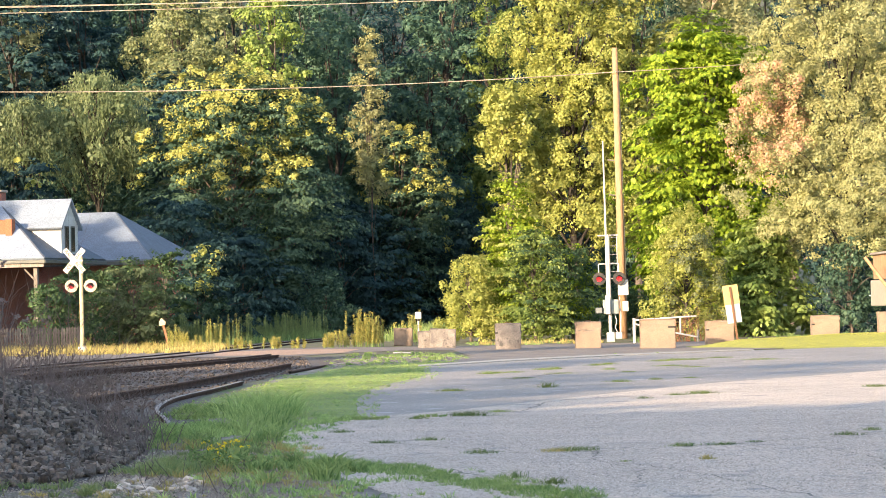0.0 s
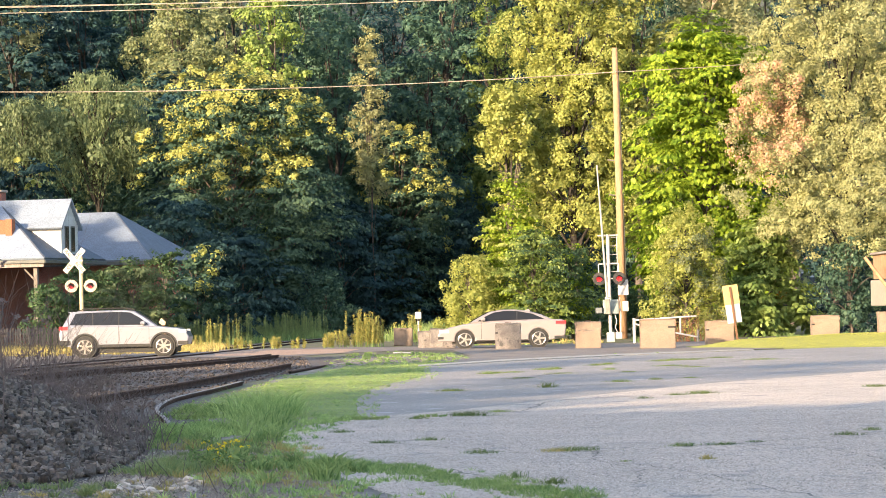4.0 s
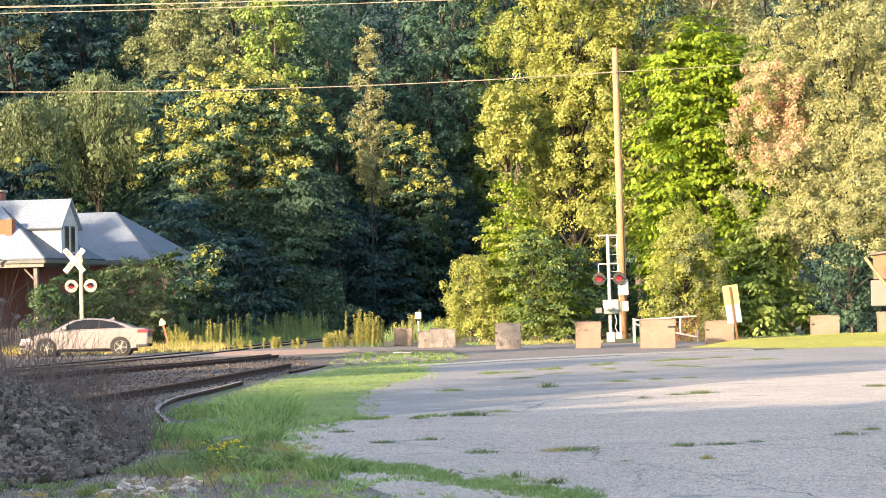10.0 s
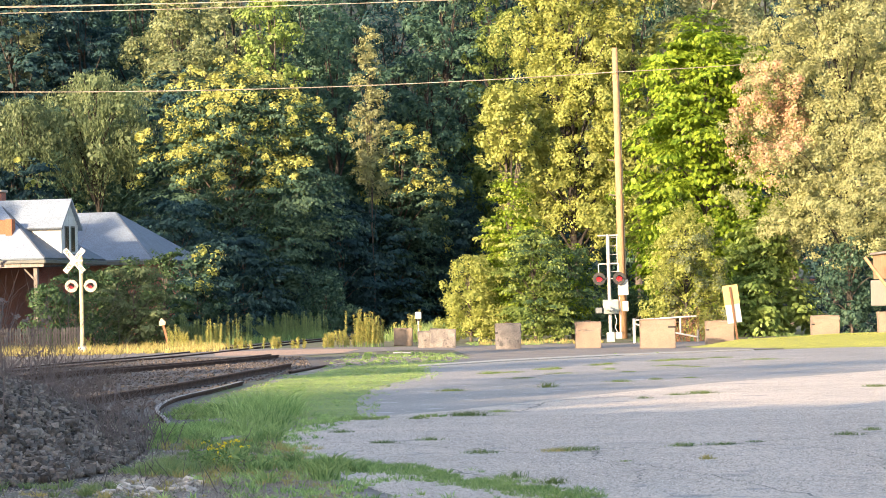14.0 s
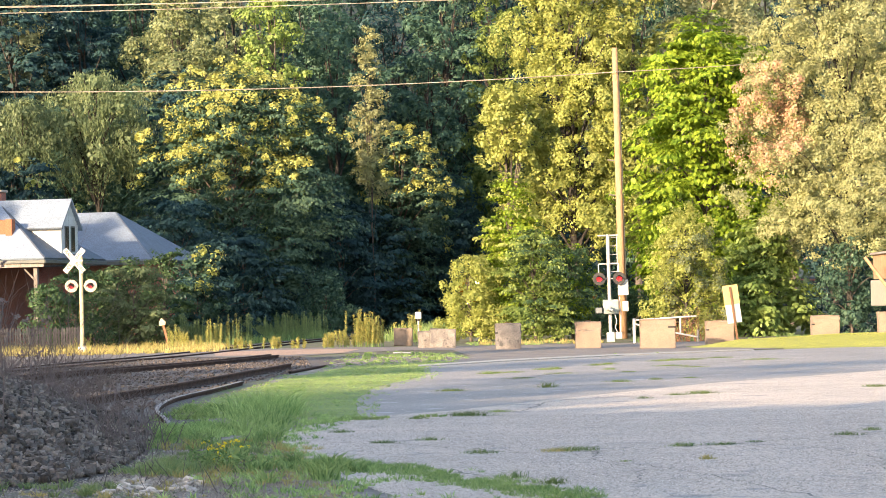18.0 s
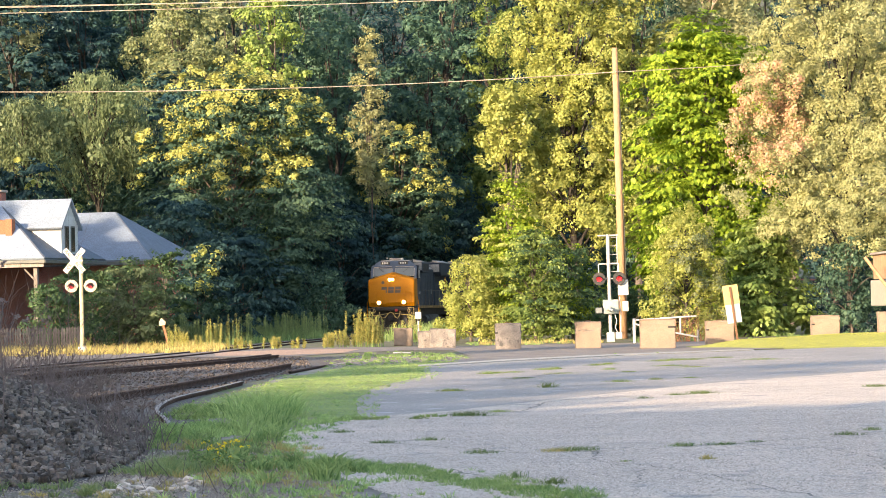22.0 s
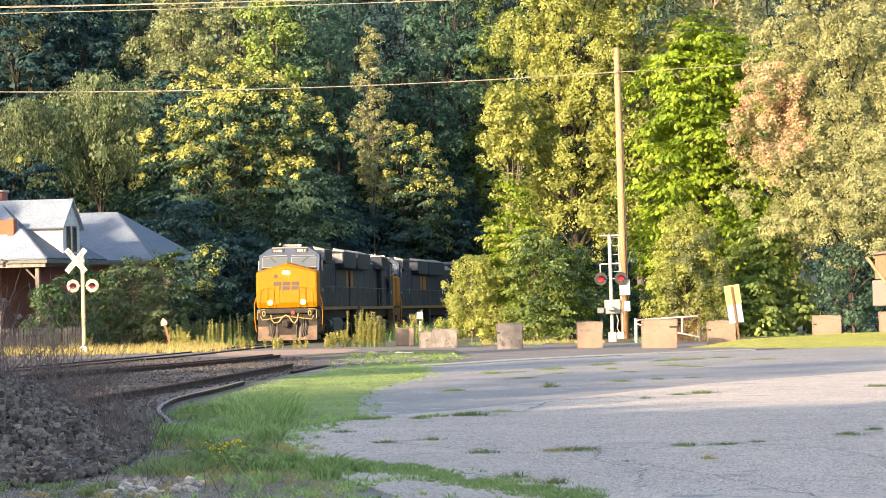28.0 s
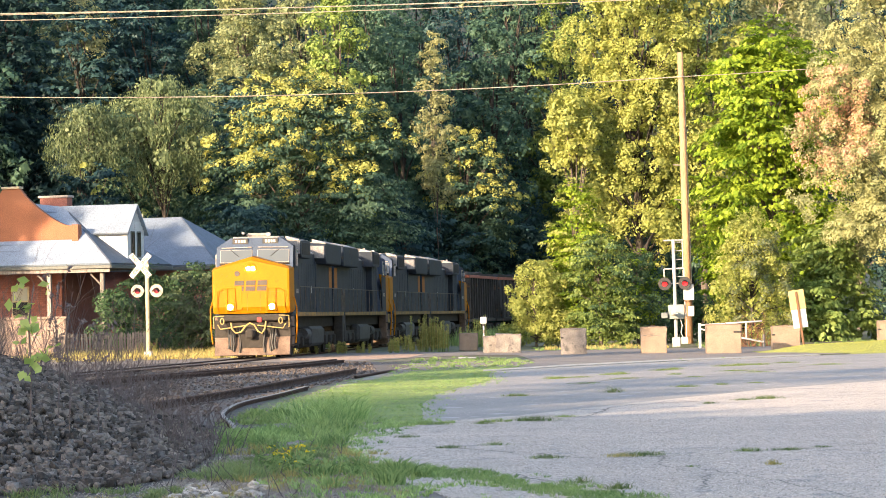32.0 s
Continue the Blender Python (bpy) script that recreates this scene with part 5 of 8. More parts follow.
        part("side_window", boxed(7.9, 8.55, sy * 1.483, sy * 1.50, 3.55, 4.10, 0) if sy > 0 else boxed(7.9, 8.55, -1.50, -1.483, 3.55, 4.10, 0), M_CABGLASS, cb_)
        part("side_mirror", boxed(8.85, 8.95, min(sy * 1.50, sy * 1.60), max(sy * 1.50, sy * 1.60), 3.50, 4.0, 0.02), M_LOCO_GREY, cb_)
        part("cab_door", boxed(7.35, 7.8, min(sy * 1.490, sy * 1.498), max(sy * 1.490, sy * 1.498), 1.8, 3.6), M_LOCO_BLUE, cb_)
        for i in range(4):
            part("side_number_bar", boxed(7.95 + i * 0.22, 8.08 + i * 0.22, min(sy * 1.490, sy * 1.496), max(sy * 1.490, sy * 1.496), 2.45, 2.62), M_LOCO_GREY, cb_)
    bm = slab([(7.25, 4.60), (9.05, 4.59), (8.9, 4.66), (7.25, 4.68)], -0.90, 0.90, 0.02)
    part("cab_roof", bm, M_LOCO_GREY, cb_)
    part("air_conditioner", boxed(7.5, 8.6, -0.42, 0.42, 4.66, 4.80, 0.06), M_LOCO_GREY, cb_, "pale roof air conditioner")
    part("air_horn", rod([(8.75, -0.5, 4.80), (9.1, -0.5, 4.80)], 0.05), M_LOCO_GREY, cb_)
    part("antenna", boxed(8.8, 8.95, 0.4, 0.55, 4.68, 4.8, 0.02), M_WHITE, cb_)
    # hood sections
    part("equipment_cabinet", boxed(4.6, 7.2, -1.25, 1.25, 1.70, 4.35, 0.03), M_LOCO_BLUE, ob)
    part("engine_hood", boxed(-3.6, 4.6, -0.98, 0.98, 1.70, 4.15, 0.04), M_LOCO_BLUE, ob)
    part("hood_roof", boxed(-3.4, 7.0, -0.7, 0.7, 4.15, 4.42, 0.05), M_LOCO_GREY, ob)
    part("brake_grid_box", slab([(2.9, 3.86), (6.3, 3.86), (6.5, 4.0), (6.5, 4.52), (2.9, 4.56)], -1.48, 1.48, 0.03), M_LOCO_BLUE, ob, "overhanging brake grid box")
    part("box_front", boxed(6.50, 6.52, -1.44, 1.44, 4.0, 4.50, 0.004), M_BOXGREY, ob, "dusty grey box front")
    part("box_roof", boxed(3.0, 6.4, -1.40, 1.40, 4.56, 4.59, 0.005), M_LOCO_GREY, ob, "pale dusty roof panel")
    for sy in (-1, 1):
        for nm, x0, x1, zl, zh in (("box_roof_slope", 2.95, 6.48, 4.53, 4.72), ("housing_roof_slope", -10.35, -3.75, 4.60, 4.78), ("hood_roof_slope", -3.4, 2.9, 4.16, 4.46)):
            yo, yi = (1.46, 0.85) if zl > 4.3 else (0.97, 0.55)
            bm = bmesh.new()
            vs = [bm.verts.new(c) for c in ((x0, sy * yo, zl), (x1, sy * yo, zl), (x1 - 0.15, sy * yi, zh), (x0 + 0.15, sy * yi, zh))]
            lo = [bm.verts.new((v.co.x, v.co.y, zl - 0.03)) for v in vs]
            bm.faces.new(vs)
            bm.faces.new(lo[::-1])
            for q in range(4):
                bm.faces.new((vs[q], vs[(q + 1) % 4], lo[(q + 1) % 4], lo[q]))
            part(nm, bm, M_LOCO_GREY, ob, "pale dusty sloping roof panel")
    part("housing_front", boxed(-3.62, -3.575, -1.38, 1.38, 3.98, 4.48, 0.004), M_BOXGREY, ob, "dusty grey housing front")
    for sy in (-1, 1):
        part("brake_grille", boxed(3.3, 6.1, min(sy * 1.482, sy * 1.492), max(sy * 1.482, sy * 1.492), 3.98, 4.44), M_GEAR, ob, "dark louvred grille")
    part("exhaust_stack", boxed(0.5, 1.6, -0.35, 0.35, 4.40, 4.62, 0.03), M_GEAR, ob)
    for i in range(9):
        x = -3.4 + i * 0.88
        for sy in (-1, 1):
            part("hood_door", boxed(x, x + 0.80, min(sy * 0.98, sy * 1.0), max(sy * 0.98, sy * 1.0), 1.85, 3.7, 0.004), M_LOCO_BLUE, ob)
    for i in range(3):
        for sy in (-1, 1):
            x = 4.7 + i * 0.82
            part("cabinet_door", boxed(x, x + 0.75, min(sy * 1.25, sy * 1.27), max(sy * 1.25, sy * 1.27), 1.85, 4.1, 0.004), M_LOCO_BLUE, ob)
    part("radiator_body", boxed(-10.6, -3.6, -1.02, 1.02, 1.70, 3.85, 0.03), M_LOCO_BLUE, ob)
    wing = slab([(-10.35, 3.72), (-3.9, 3.72), (-3.6, 3.95), (-3.6, 4.52), (-3.9, 4.62), (-10.35, 4.62), (-10.5, 4.4), (-10.5, 3.9)], -1.46, 1.46, 0.06)
    part("radiator_housing", wing, M_LOCO_BLUE, ob, "overhanging radiator housing")
    for x in (-9.2, -6.6):
        bm = bmesh.new()
        tube(bm, (x, 0, 4.62), (x, 0, 4.70), 0.75, n=20)
        part("radiator_fan", bm, M_LOCO_GREY, ob)
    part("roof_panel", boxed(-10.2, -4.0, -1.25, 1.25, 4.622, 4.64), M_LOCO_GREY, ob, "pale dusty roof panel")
    for sy in (-1, 1):
        part("hood_end_patch", boxed(-10.4, -9.2, min(sy * 1.022, sy * 1.03), max(sy * 1.022, sy * 1.03), 2.75, 3.65), M_FADED, ob, "faded yellow patch")
        part("side_lettering_bars", boxed(-2.0, -1.8, min(sy * 1.002, sy * 1.01), max(sy * 1.002, sy * 1.01), 2.5, 2.8), M_WHITE, ob)
        # hand rails and posts
        ys = sy * 1.46
        part("handrail", rod([(7.0, ys, 2.72), (-10.5, ys, 2.72), (-10.75, ys, 2.4), (-10.9, ys, 1.2)], 0.02, 6), M_RAILGREY, ob)
        for i in range(10):
            x = 6.8 - i * 1.9
            part("rail_post", rod([(x, ys, 1.70), (x, ys, 2.72)], 0.018, 6), M_RAILGREY, ob)
        # corner steps and grab rails
        part("front_grab_rail", rod([(10.2, sy * 1.60, 0.55), (10.25, sy * 1.66, 1.2), (10.25, sy * 1.66, 1.9), (10.1, sy * 1.55, 2.3)], 0.03, 8), M_LOCO_YEL, ob, "yellow grab rail")
        st = part("step_well", boxed(9.45, 10.35, min(sy * 1.10, sy * 1.48), max(sy * 1.10, sy * 1.48), 0.42, 1.58, 0.02), M_PLOW, ob)
        for z in (0.45, 0.80, 1.15):
            part("step", boxed(9.5, 10.4, min(sy * 1.40, sy * 1.55), max(sy * 1.40, sy * 1.55), z, z + 0.04), M_GEAR, st)
        part("rear_step_well", boxed(-10.85, -10.2, min(sy * 1.10, sy * 1.48), max(sy * 1.10, sy * 1.48), 0.42, 1.58, 0.02), M_GEAR, ob)
        part("fuel_tank_side", boxed(-3.0, 2.0, min(sy * 0.9, sy * 1.38), max(sy * 0.9, sy * 1.38), 0.35, 1.15, 0.12), M_TANK, ob)
        part("air_tank", rod([(2.4, sy * 1.2, 0.85), (4.0, sy * 1.2, 0.85)], 0.22, 14), M_TANK, ob)
    part("fuel_tank", boxed(-3.0, 2.0, -0.9, 0.9, 0.28, 1.15, 0.1), M_TANK, ob)
    # pilot, plow, coupler, hoses
    part("anticlimber", boxed(10.35, 11.05, -1.30, 1.30, 1.42, 1.66, 0.03), M_GEAR, ob)
    pilot = part("pilot_plate", boxed(10.35, 10.66, -1.46, 1.46, 0.66, 1.46, 0.02), M_GEAR, ob, "dark pilot plate")
    plow = slab([(10.55, 0.10), (11.0, 0.12), (10.80, 0.62), (10.70, 0.80), (10.55, 0.80)], -1.44, 1.44, 0.015)
    part("plow", plow, M_PLOW, ob, "dusty brown snow plow")
    part("plow_opening", boxed(10.60, 10.96, -0.42, 0.42, 0.40, 1.12), M_GEAR, ob)
    cp = part("coupler", boxed(10.5, 11.25, -0.16, 0.16, 0.78, 1.06, 0.05), M_GEAR, ob)
    part("knuckle", boxed(11.2, 11.4, -0.20, 0.10, 0.74, 1.10, 0.06), M_GEAR, cp)
    for sy in (-1, 1):
        part("ditch_light_housing", boxed(10.92, 11.05, sy * 0.80 - 0.17, sy * 0.80 + 0.17, 1.80, 2.10, 0.02), M_LOCO_YEL, ob)
        bm = bmesh.new()
        tube(bm, (11.05, sy * 0.80, 1.95), (11.08, sy * 0.80, 1.95), 0.11, n=14)
        part("ditch_light", bm, M_DITCH, ob, "lit ditch light")
        for k, y in enumerate((0.48, 0.72, 0.80, 0.90)):
            part("brake_hose", rod([(10.70, sy * y, 1.15), (10.92, sy * y, 0.9), (11.0, sy * (y - 0.04), 0.55), (11.02, sy * y, 0.22 + 0.05 * k)], 0.038, 6), M_BLACK, ob)
        part("hose_bracket", boxed(10.66, 10.74, sy * 0.80 - 0.14, sy * 0.80 + 0.14, 0.80, 0.96, 0.01), M_BOXGREY, ob)
        part("platform_rail", rod([(11.05, sy * 1.44, 1.15), (11.05, sy * 1.44, 1.60), (11.05, sy * 1.05, 1.62)], 0.022, 6), M_HOSE, ob)
        part("uncoupling_lever", rod([(11.0, sy * 0.2, 1.25), (11.0, sy * 1.2, 1.12), (11.0, sy * 1.3, 1.3)], 0.025, 6), M_HOSE, ob)
        part("end_ring", rod([(11.06, sy * 1.12 + 0.07 * math.cos(a), 1.42 + 0.12 * math.sin(a)) for a in [i * 0.785 for i in range(9)]], 0.025, 6), M_HOSE, ob)
    part("air_hose", rod([(11.05, -0.78, 1.36), (11.10, -0.74, 1.12), (11.14, -0.60, 0.97), (11.16, -0.40, 1.0), (11.16, -0.20, 1.24), (11.16, -0.05, 1.34), (11.16, 0.12, 1.26), (11.16, 0.26, 1.02), (11.14, 0.40, 0.94), (11.10, 0.52, 1.12), (11.05, 0.56, 1.40)], 0.034, 6), M_HOSE, ob, "tan air hose")
    part("red_valve", boxed(11.06, 11.14, 0.22, 0.40, 1.36, 1.54, 0.03), surface("red_valve_paint", (0.45, 0.06, 0.06), bump=0), ob)
    truck(ob, 6.6, 3, 1.95, 0.52)
    truck(ob, -6.6, 3, 1.95, 0.52)
    # short type: 17.9 m over couplers; wheels stay round
    for c in ob.children:
        if c.data is None:
            c.location.x *= SHORT
            continue
        for p in (c, *c.children_recursive):
            if p.data is not None:
                p.data.transform(Matrix.Diagonal((SHORT, 1, 1, 1)))
    return ob


def hopper():
    ob = thing("coal_hopper", pose(0, 0, 0), "black ribbed coal hopper wagon with a rusty top edge", "hopper wagon", "hopper wagons of the train")
    L = 7.6
    body = slab([(-L, 2.35), (-L + 2.0, 1.2), (-0.9, 1.0), (0.9, 1.0), (L - 2.0, 1.2), (L, 2.35), (L, 3.75), (-L, 3.75)], -1.45, 1.45, 0.02)
    part("body", body, M_COALCAR, ob)
    part("top_chord", boxed(-L - 0.05, L + 0.05, -1.56, 1.56, 3.75, 3.93, 0.02), M_RUST, ob, "rusty red top edge")
    part("sill", boxed(-L, L, -1.35, 1.35, 1.02, 1.22, 0.02), M_COALCAR, ob)
    part("coal", slab([(-L + 0.2, 3.93), (-L + 1.6, 4.12), (-2, 4.05), (0.5, 4.18), (3, 4.05), (L - 1.4, 4.14), (L - 0.2, 3.93)], -1.3, 1.3), M_COAL, ob, "heaped coal")
    for sy in (-1, 1):
        for i in range(13):
            x = -L + 0.1 + i * (2 * L - 0.2) / 12
            part("rib", boxed(x - 0.05, x + 0.05, min(sy * 1.45, sy * 1.56), max(sy * 1.45, sy * 1.56), 1.25, 3.75), M_COALCAR, ob)
    for sx in (-1, 1):
        part("end_post", boxed(sx * (L - 0.05) - 0.06, sx * (L - 0.05) + 0.06, -1.4, 1.4, 1.2, 1.5), M_COALCAR, ob)
        part("slope_brace", rod([(sx * L, -0.9, 1.25), (sx * (L - 0.1), -0.9, 2.5)], 0.05), M_COALCAR, ob)
        part("coupler", boxed(min(sx * L, sx * (L + 0.55)), max(sx * L, sx * (L + 0.55)), -0.14, 0.14, 0.78, 1.04, 0.04), M_GEAR, ob)
    truck(ob, 5.6, 2, 1.75, 0.46)
    truck(ob, -5.6, 2, 1.75, 0.46)
    return ob


loco = locomotive()
wagon = hopper()
# each: thing, length over couplers, half the bogie spacing, 1 forwards or -1 backwards
TRAIN = [(loco, 17.9, 5.3, 1)]
for d in (-1, 1, -1):
    TRAIN.append((copy_thing(loco, pose(0, 0, 0)), 17.9, 5.3, d))
TRAIN.append((wagon, 16.2, 5.6, 1))
for i in range(6):
    TRAIN.append((copy_thing(wagon, pose(0, 0, 0)), 16.2, 5.6, 1))

# ---- road vehicles ----
M_CARPAINT = surface("silver_white_paint", (0.24, 0.217, 0.222), (0.225, 0.203, 0.207), rough=0.28, scale=1, fine=200, bump=0.0, spread=0.02, metal=0.25, coat=0.6)
M_SUVPAINT = surface("silver_paint", (0.245, 0.255, 0.30), (0.23, 0.24, 0.28), rough=0.28, scale=1, fine=200, bump=0.0, spread=0.02, metal=0.35, coat=0.6)
M_TYRE = surface("tyre_rubber", (0.03, 0.03, 0.03), rough=0.8, bump=0.2)
M_RIM = surface("alloy_rim", (0.34, 0.32, 0.31), (0.28, 0.265, 0.255), rough=0.3, metal=0.8, bump=0, spread=0.05)
M_GLASS = clear_dark("car_glass", (0.012, 0.013, 0.015), 0.06)
M_TAIL = glow("tail_lamp", (0.55, 0.015, 0.02), 0.25)
M_LAMP = clear_dark("headlamp", (0.65, 0.65, 0.65), 0.1)
M_TRIM = surface("black_trim", (0.025, 0.025, 0.025), rough=0.6, bump=0.1)


def hull(shapes):
    """Outline round several shapes in x, z."""
    p = sorted({q for g in shapes for q in g})
    turn = lambda a, b, c: (b[0] - a[0]) * (c[1] - a[1]) - (b[1] - a[1]) * (c[0] - a[0])
    out = []
    for seq in (p, p[::-1]):
        side = []
        for q in seq:
            while len(side) > 1 and turn(side[-2], side[-1], q) <= 0:
                side.pop()
            side.append(q)
        out += side[:-1]
    return out


def arch(cx, r, cz, low):
    """Points over a wheel, from front to back, along the lower edge of a body."""
    a0 = math.asin((low - cz) / r)
    return [(cx + r * math.cos(a0 + (math.pi - 2 * a0) * i / 10), cz + r * math.sin(a0 + (math.pi - 2 * a0) * i / 10)) for i in range(11)]


def wheel(ob, x, y, r, rim_r, spokes, outer):
    w = new("wheel")
    w.parent = ob
    w.matrix_basis = pose(x, y, r)
    s = outer
    bm = bmesh.new()
    tube(bm, (0, -0.11, 0), (0, 0.11, 0), r, n=28)
    bmesh.ops.bevel(bm, geom=[e for e in bm.edges if abs(e.verts[0].co.y - e.verts[1].co.y) < 1e-5], offset=0.03, segments=2, affect="EDGES")
    part("tyre", bm, M_TYRE, w, smooth=False)
    bm = bmesh.new()
    tube(bm, (0, s * 0.105, 0), (0, s * 0.113, 0), rim_r, n=28)
    part("rim_dish", bm, M_TRIM, w)
    bm = bmesh.new()
    for i in range(24):
        a, b = i * math.tau / 24, (i + 1) * math.tau / 24
        tube(bm, (rim_r * math.cos(a), s * 0.116, rim_r * math.sin(a)), (rim_r * math.cos(b), s * 0.116, rim_r * math.sin(b)), 0.014, n=5)
    part("rim", bm, M_RIM, w)
    for i in range(spokes):
        a = i * math.tau / spokes
        m = Euler((0, a, 0)).to_matrix().to_4x4()
        part("spoke", boxed(0.03, rim_r, s * 0.118 - 0.008, s * 0.118 + 0.008, -0.035, 0.035, 0.006, m), M_RIM, w)
    bm = bmesh.new()
    tube(bm, (0, s * 0.11, 0), (0, s * 0.135, 0), 0.06, n=12)
    part("hub", bm, M_RIM, w)
    return w


def side_slab(pts, half, sy, lean, zb, zt):
    """One side's share of a leaned outline: a thin pane, half metres from the middle."""
    bm = slab(pts, -half, half, 0.0, 1, lean, zb, zt)
    bmesh.ops.bisect_plane(bm, geom=bm.verts[:] + bm.edges[:] + bm.faces[:], plane_co=(0, sy * (half * (1 - lean) - 0.12), 0), plane_no=(0, -sy, 0), clear_outer=True)
    return bm


def vehicle(name, label, paint, wb, r, lower, cabin, glass, shield, rear_glass, half, lean, zb, zt, rim_r, spokes, extras, seams=()):
    ob = thing(name, pose(0, 0, 0), label, "car")
    part("body", slab(lower, -half, half, 0.05, 3), paint, ob, smooth=False)
    part("cabin", slab(cabin, -half + 0.03, half - 0.03, 0.05, 3, lean, zb, zt), paint, ob)
    for sy in (-1, 1):
        band = [(x, z - 0.012 if z < zb + 0.12 else z + 0.012) for x, z in hull(glass)]
        part("window_trim", side_slab(band, half - 0.024, sy, lean, zb, zt), M_TRIM, ob, "black window surround")
        for g in glass:
            part("side_window", side_slab(g, half - 0.019, sy, lean, zb, zt), M_GLASS, ob, "dark side window")
        for x in seams:
            part("door_seam", boxed(x - 0.006, x + 0.006, min(sy * half, sy * (half + 0.003)), max(sy * half, sy * (half + 0.003)), 0.34, zb - 0.02), M_TRIM, ob, "door gap")
        part("waist_crease", boxed(-wb * 0.62, wb * 0.52, min(sy * half, sy * (half + 0.008)), max(sy * half, sy * (half + 0.008)), zb - 0.165, zb - 0.150, 0.003), paint, ob)
    part("windshield", slab(shield, -half * 0.80, half * 0.80, 0.0, 1, lean, zb, zt), M_GLASS, ob)
    part("rear_window", slab(rear_glass, -half * 0.74, half * 0.74, 0.0, 1, lean, zb, zt), M_GLASS, ob)
    part("underside", boxed(-wb / 2 - 0.5, wb / 2 + 0.5, -half + 0.2, half - 0.2, 0.16, 0.45), M_TRIM, ob)
    for sx in (-1, 1):
        for sy in (-1, 1):
            bm = bmesh.new()
            tube(bm, (sx * wb / 2, sy * (half - 0.32), r), (sx * wb / 2, sy * (half - 0.05), r), r + 0.045, n=24)
            part("wheel_well", bm, M_TRIM, ob)
            wheel(ob, sx * wb / 2, sy * (half - 0.125), r, rim_r, spokes, sy)
    for sy in (-1, 1):
        for nm, mat, (a, b, c, d) in extras:
            part(nm, boxed(a, b, min(sy * (half - 0.12), sy * (half + 0.006)), max(sy * (half - 0.12), sy * (half + 0.006)), c, d, 0.01), mat, ob)
        part("mirror", boxed(0.62, 0.80, min(sy * (half - 0.04), sy * (half + 0.17)), max(sy * (half - 0.04), sy * (half + 0.17)), zb + 0.03, zb + 0.16, 0.03), paint, ob)
    return ob


low = ([(2.42, 0.26)] + arch(1.41, 0.385, 0.335, 0.26) + arch(-1.41, 0.385, 0.335, 0.26) +
       [(-2.28, 0.32), (-2.42, 0.45), (-2.46, 0.70), (-2.44, 0.96), (-2.30, 1.04), (-1.75, 1.06), (-0.4, 1.02), (0.9, 0.97), (1.45, 0.92), (2.0, 0.80), (2.34, 0.68), (2.45, 0.52)])
sedan = vehicle("sedan", "silver-white four-door sedan driving over the level crossing", M_CARPAINT, 2.82, 0.335, low,
                [(-2.02, 1.02), (-1.55, 1.22), (-1.05, 1.38), (-0.5, 1.45), (0.0, 1.45), (0.42, 1.38), (0.80, 1.20), (1.25, 0.94)],
                [[(-1.62, 1.08), (-1.20, 1.26), (-0.62, 1.375), (-0.60, 1.06)], [(-0.57, 1.06), (-0.57, 1.385), (-0.1, 1.395), (0.30, 1.335), (0.62, 1.19), (0.92, 1.03)]],
                [(0.46, 1.372), (0.82, 1.205), (1.20, 0.985), (1.22, 1.0), (0.84, 1.222), (0.48, 1.39)],
                [(-1.58, 1.225), (-1.10, 1.38), (-1.11, 1.396), (-1.60, 1.24)], 0.925, 0.24, 1.0, 1.45, 0.245, 5,
                [("headlamp", M_LAMP, (2.02, 2.38, 0.60, 0.70)), ("tail_lamp", M_TAIL, (-2.46, -2.06, 0.86, 0.99)), ("fog_slot", M_TRIM, (2.22, 2.44, 0.36, 0.46)),
                 ("door_handle", M_CARPAINT, (-0.50, -0.30, 0.87, 0.90)), ("door_handle", M_CARPAINT, (0.48, 0.68, 0.86, 0.89)), ("rear_valance", M_TRIM, (-2.43, -2.0, 0.32, 0.42)), ("sill_trim", M_TRIM, (-0.98, 0.98, 0.25, 0.30))], (-0.585, 0.78))
part("spoiler_fin", slab([(-1.12, 1.36), (-0.88, 1.40), (-1.08, 1.47)], -0.02, 0.02), M_CARPAINT, sedan)

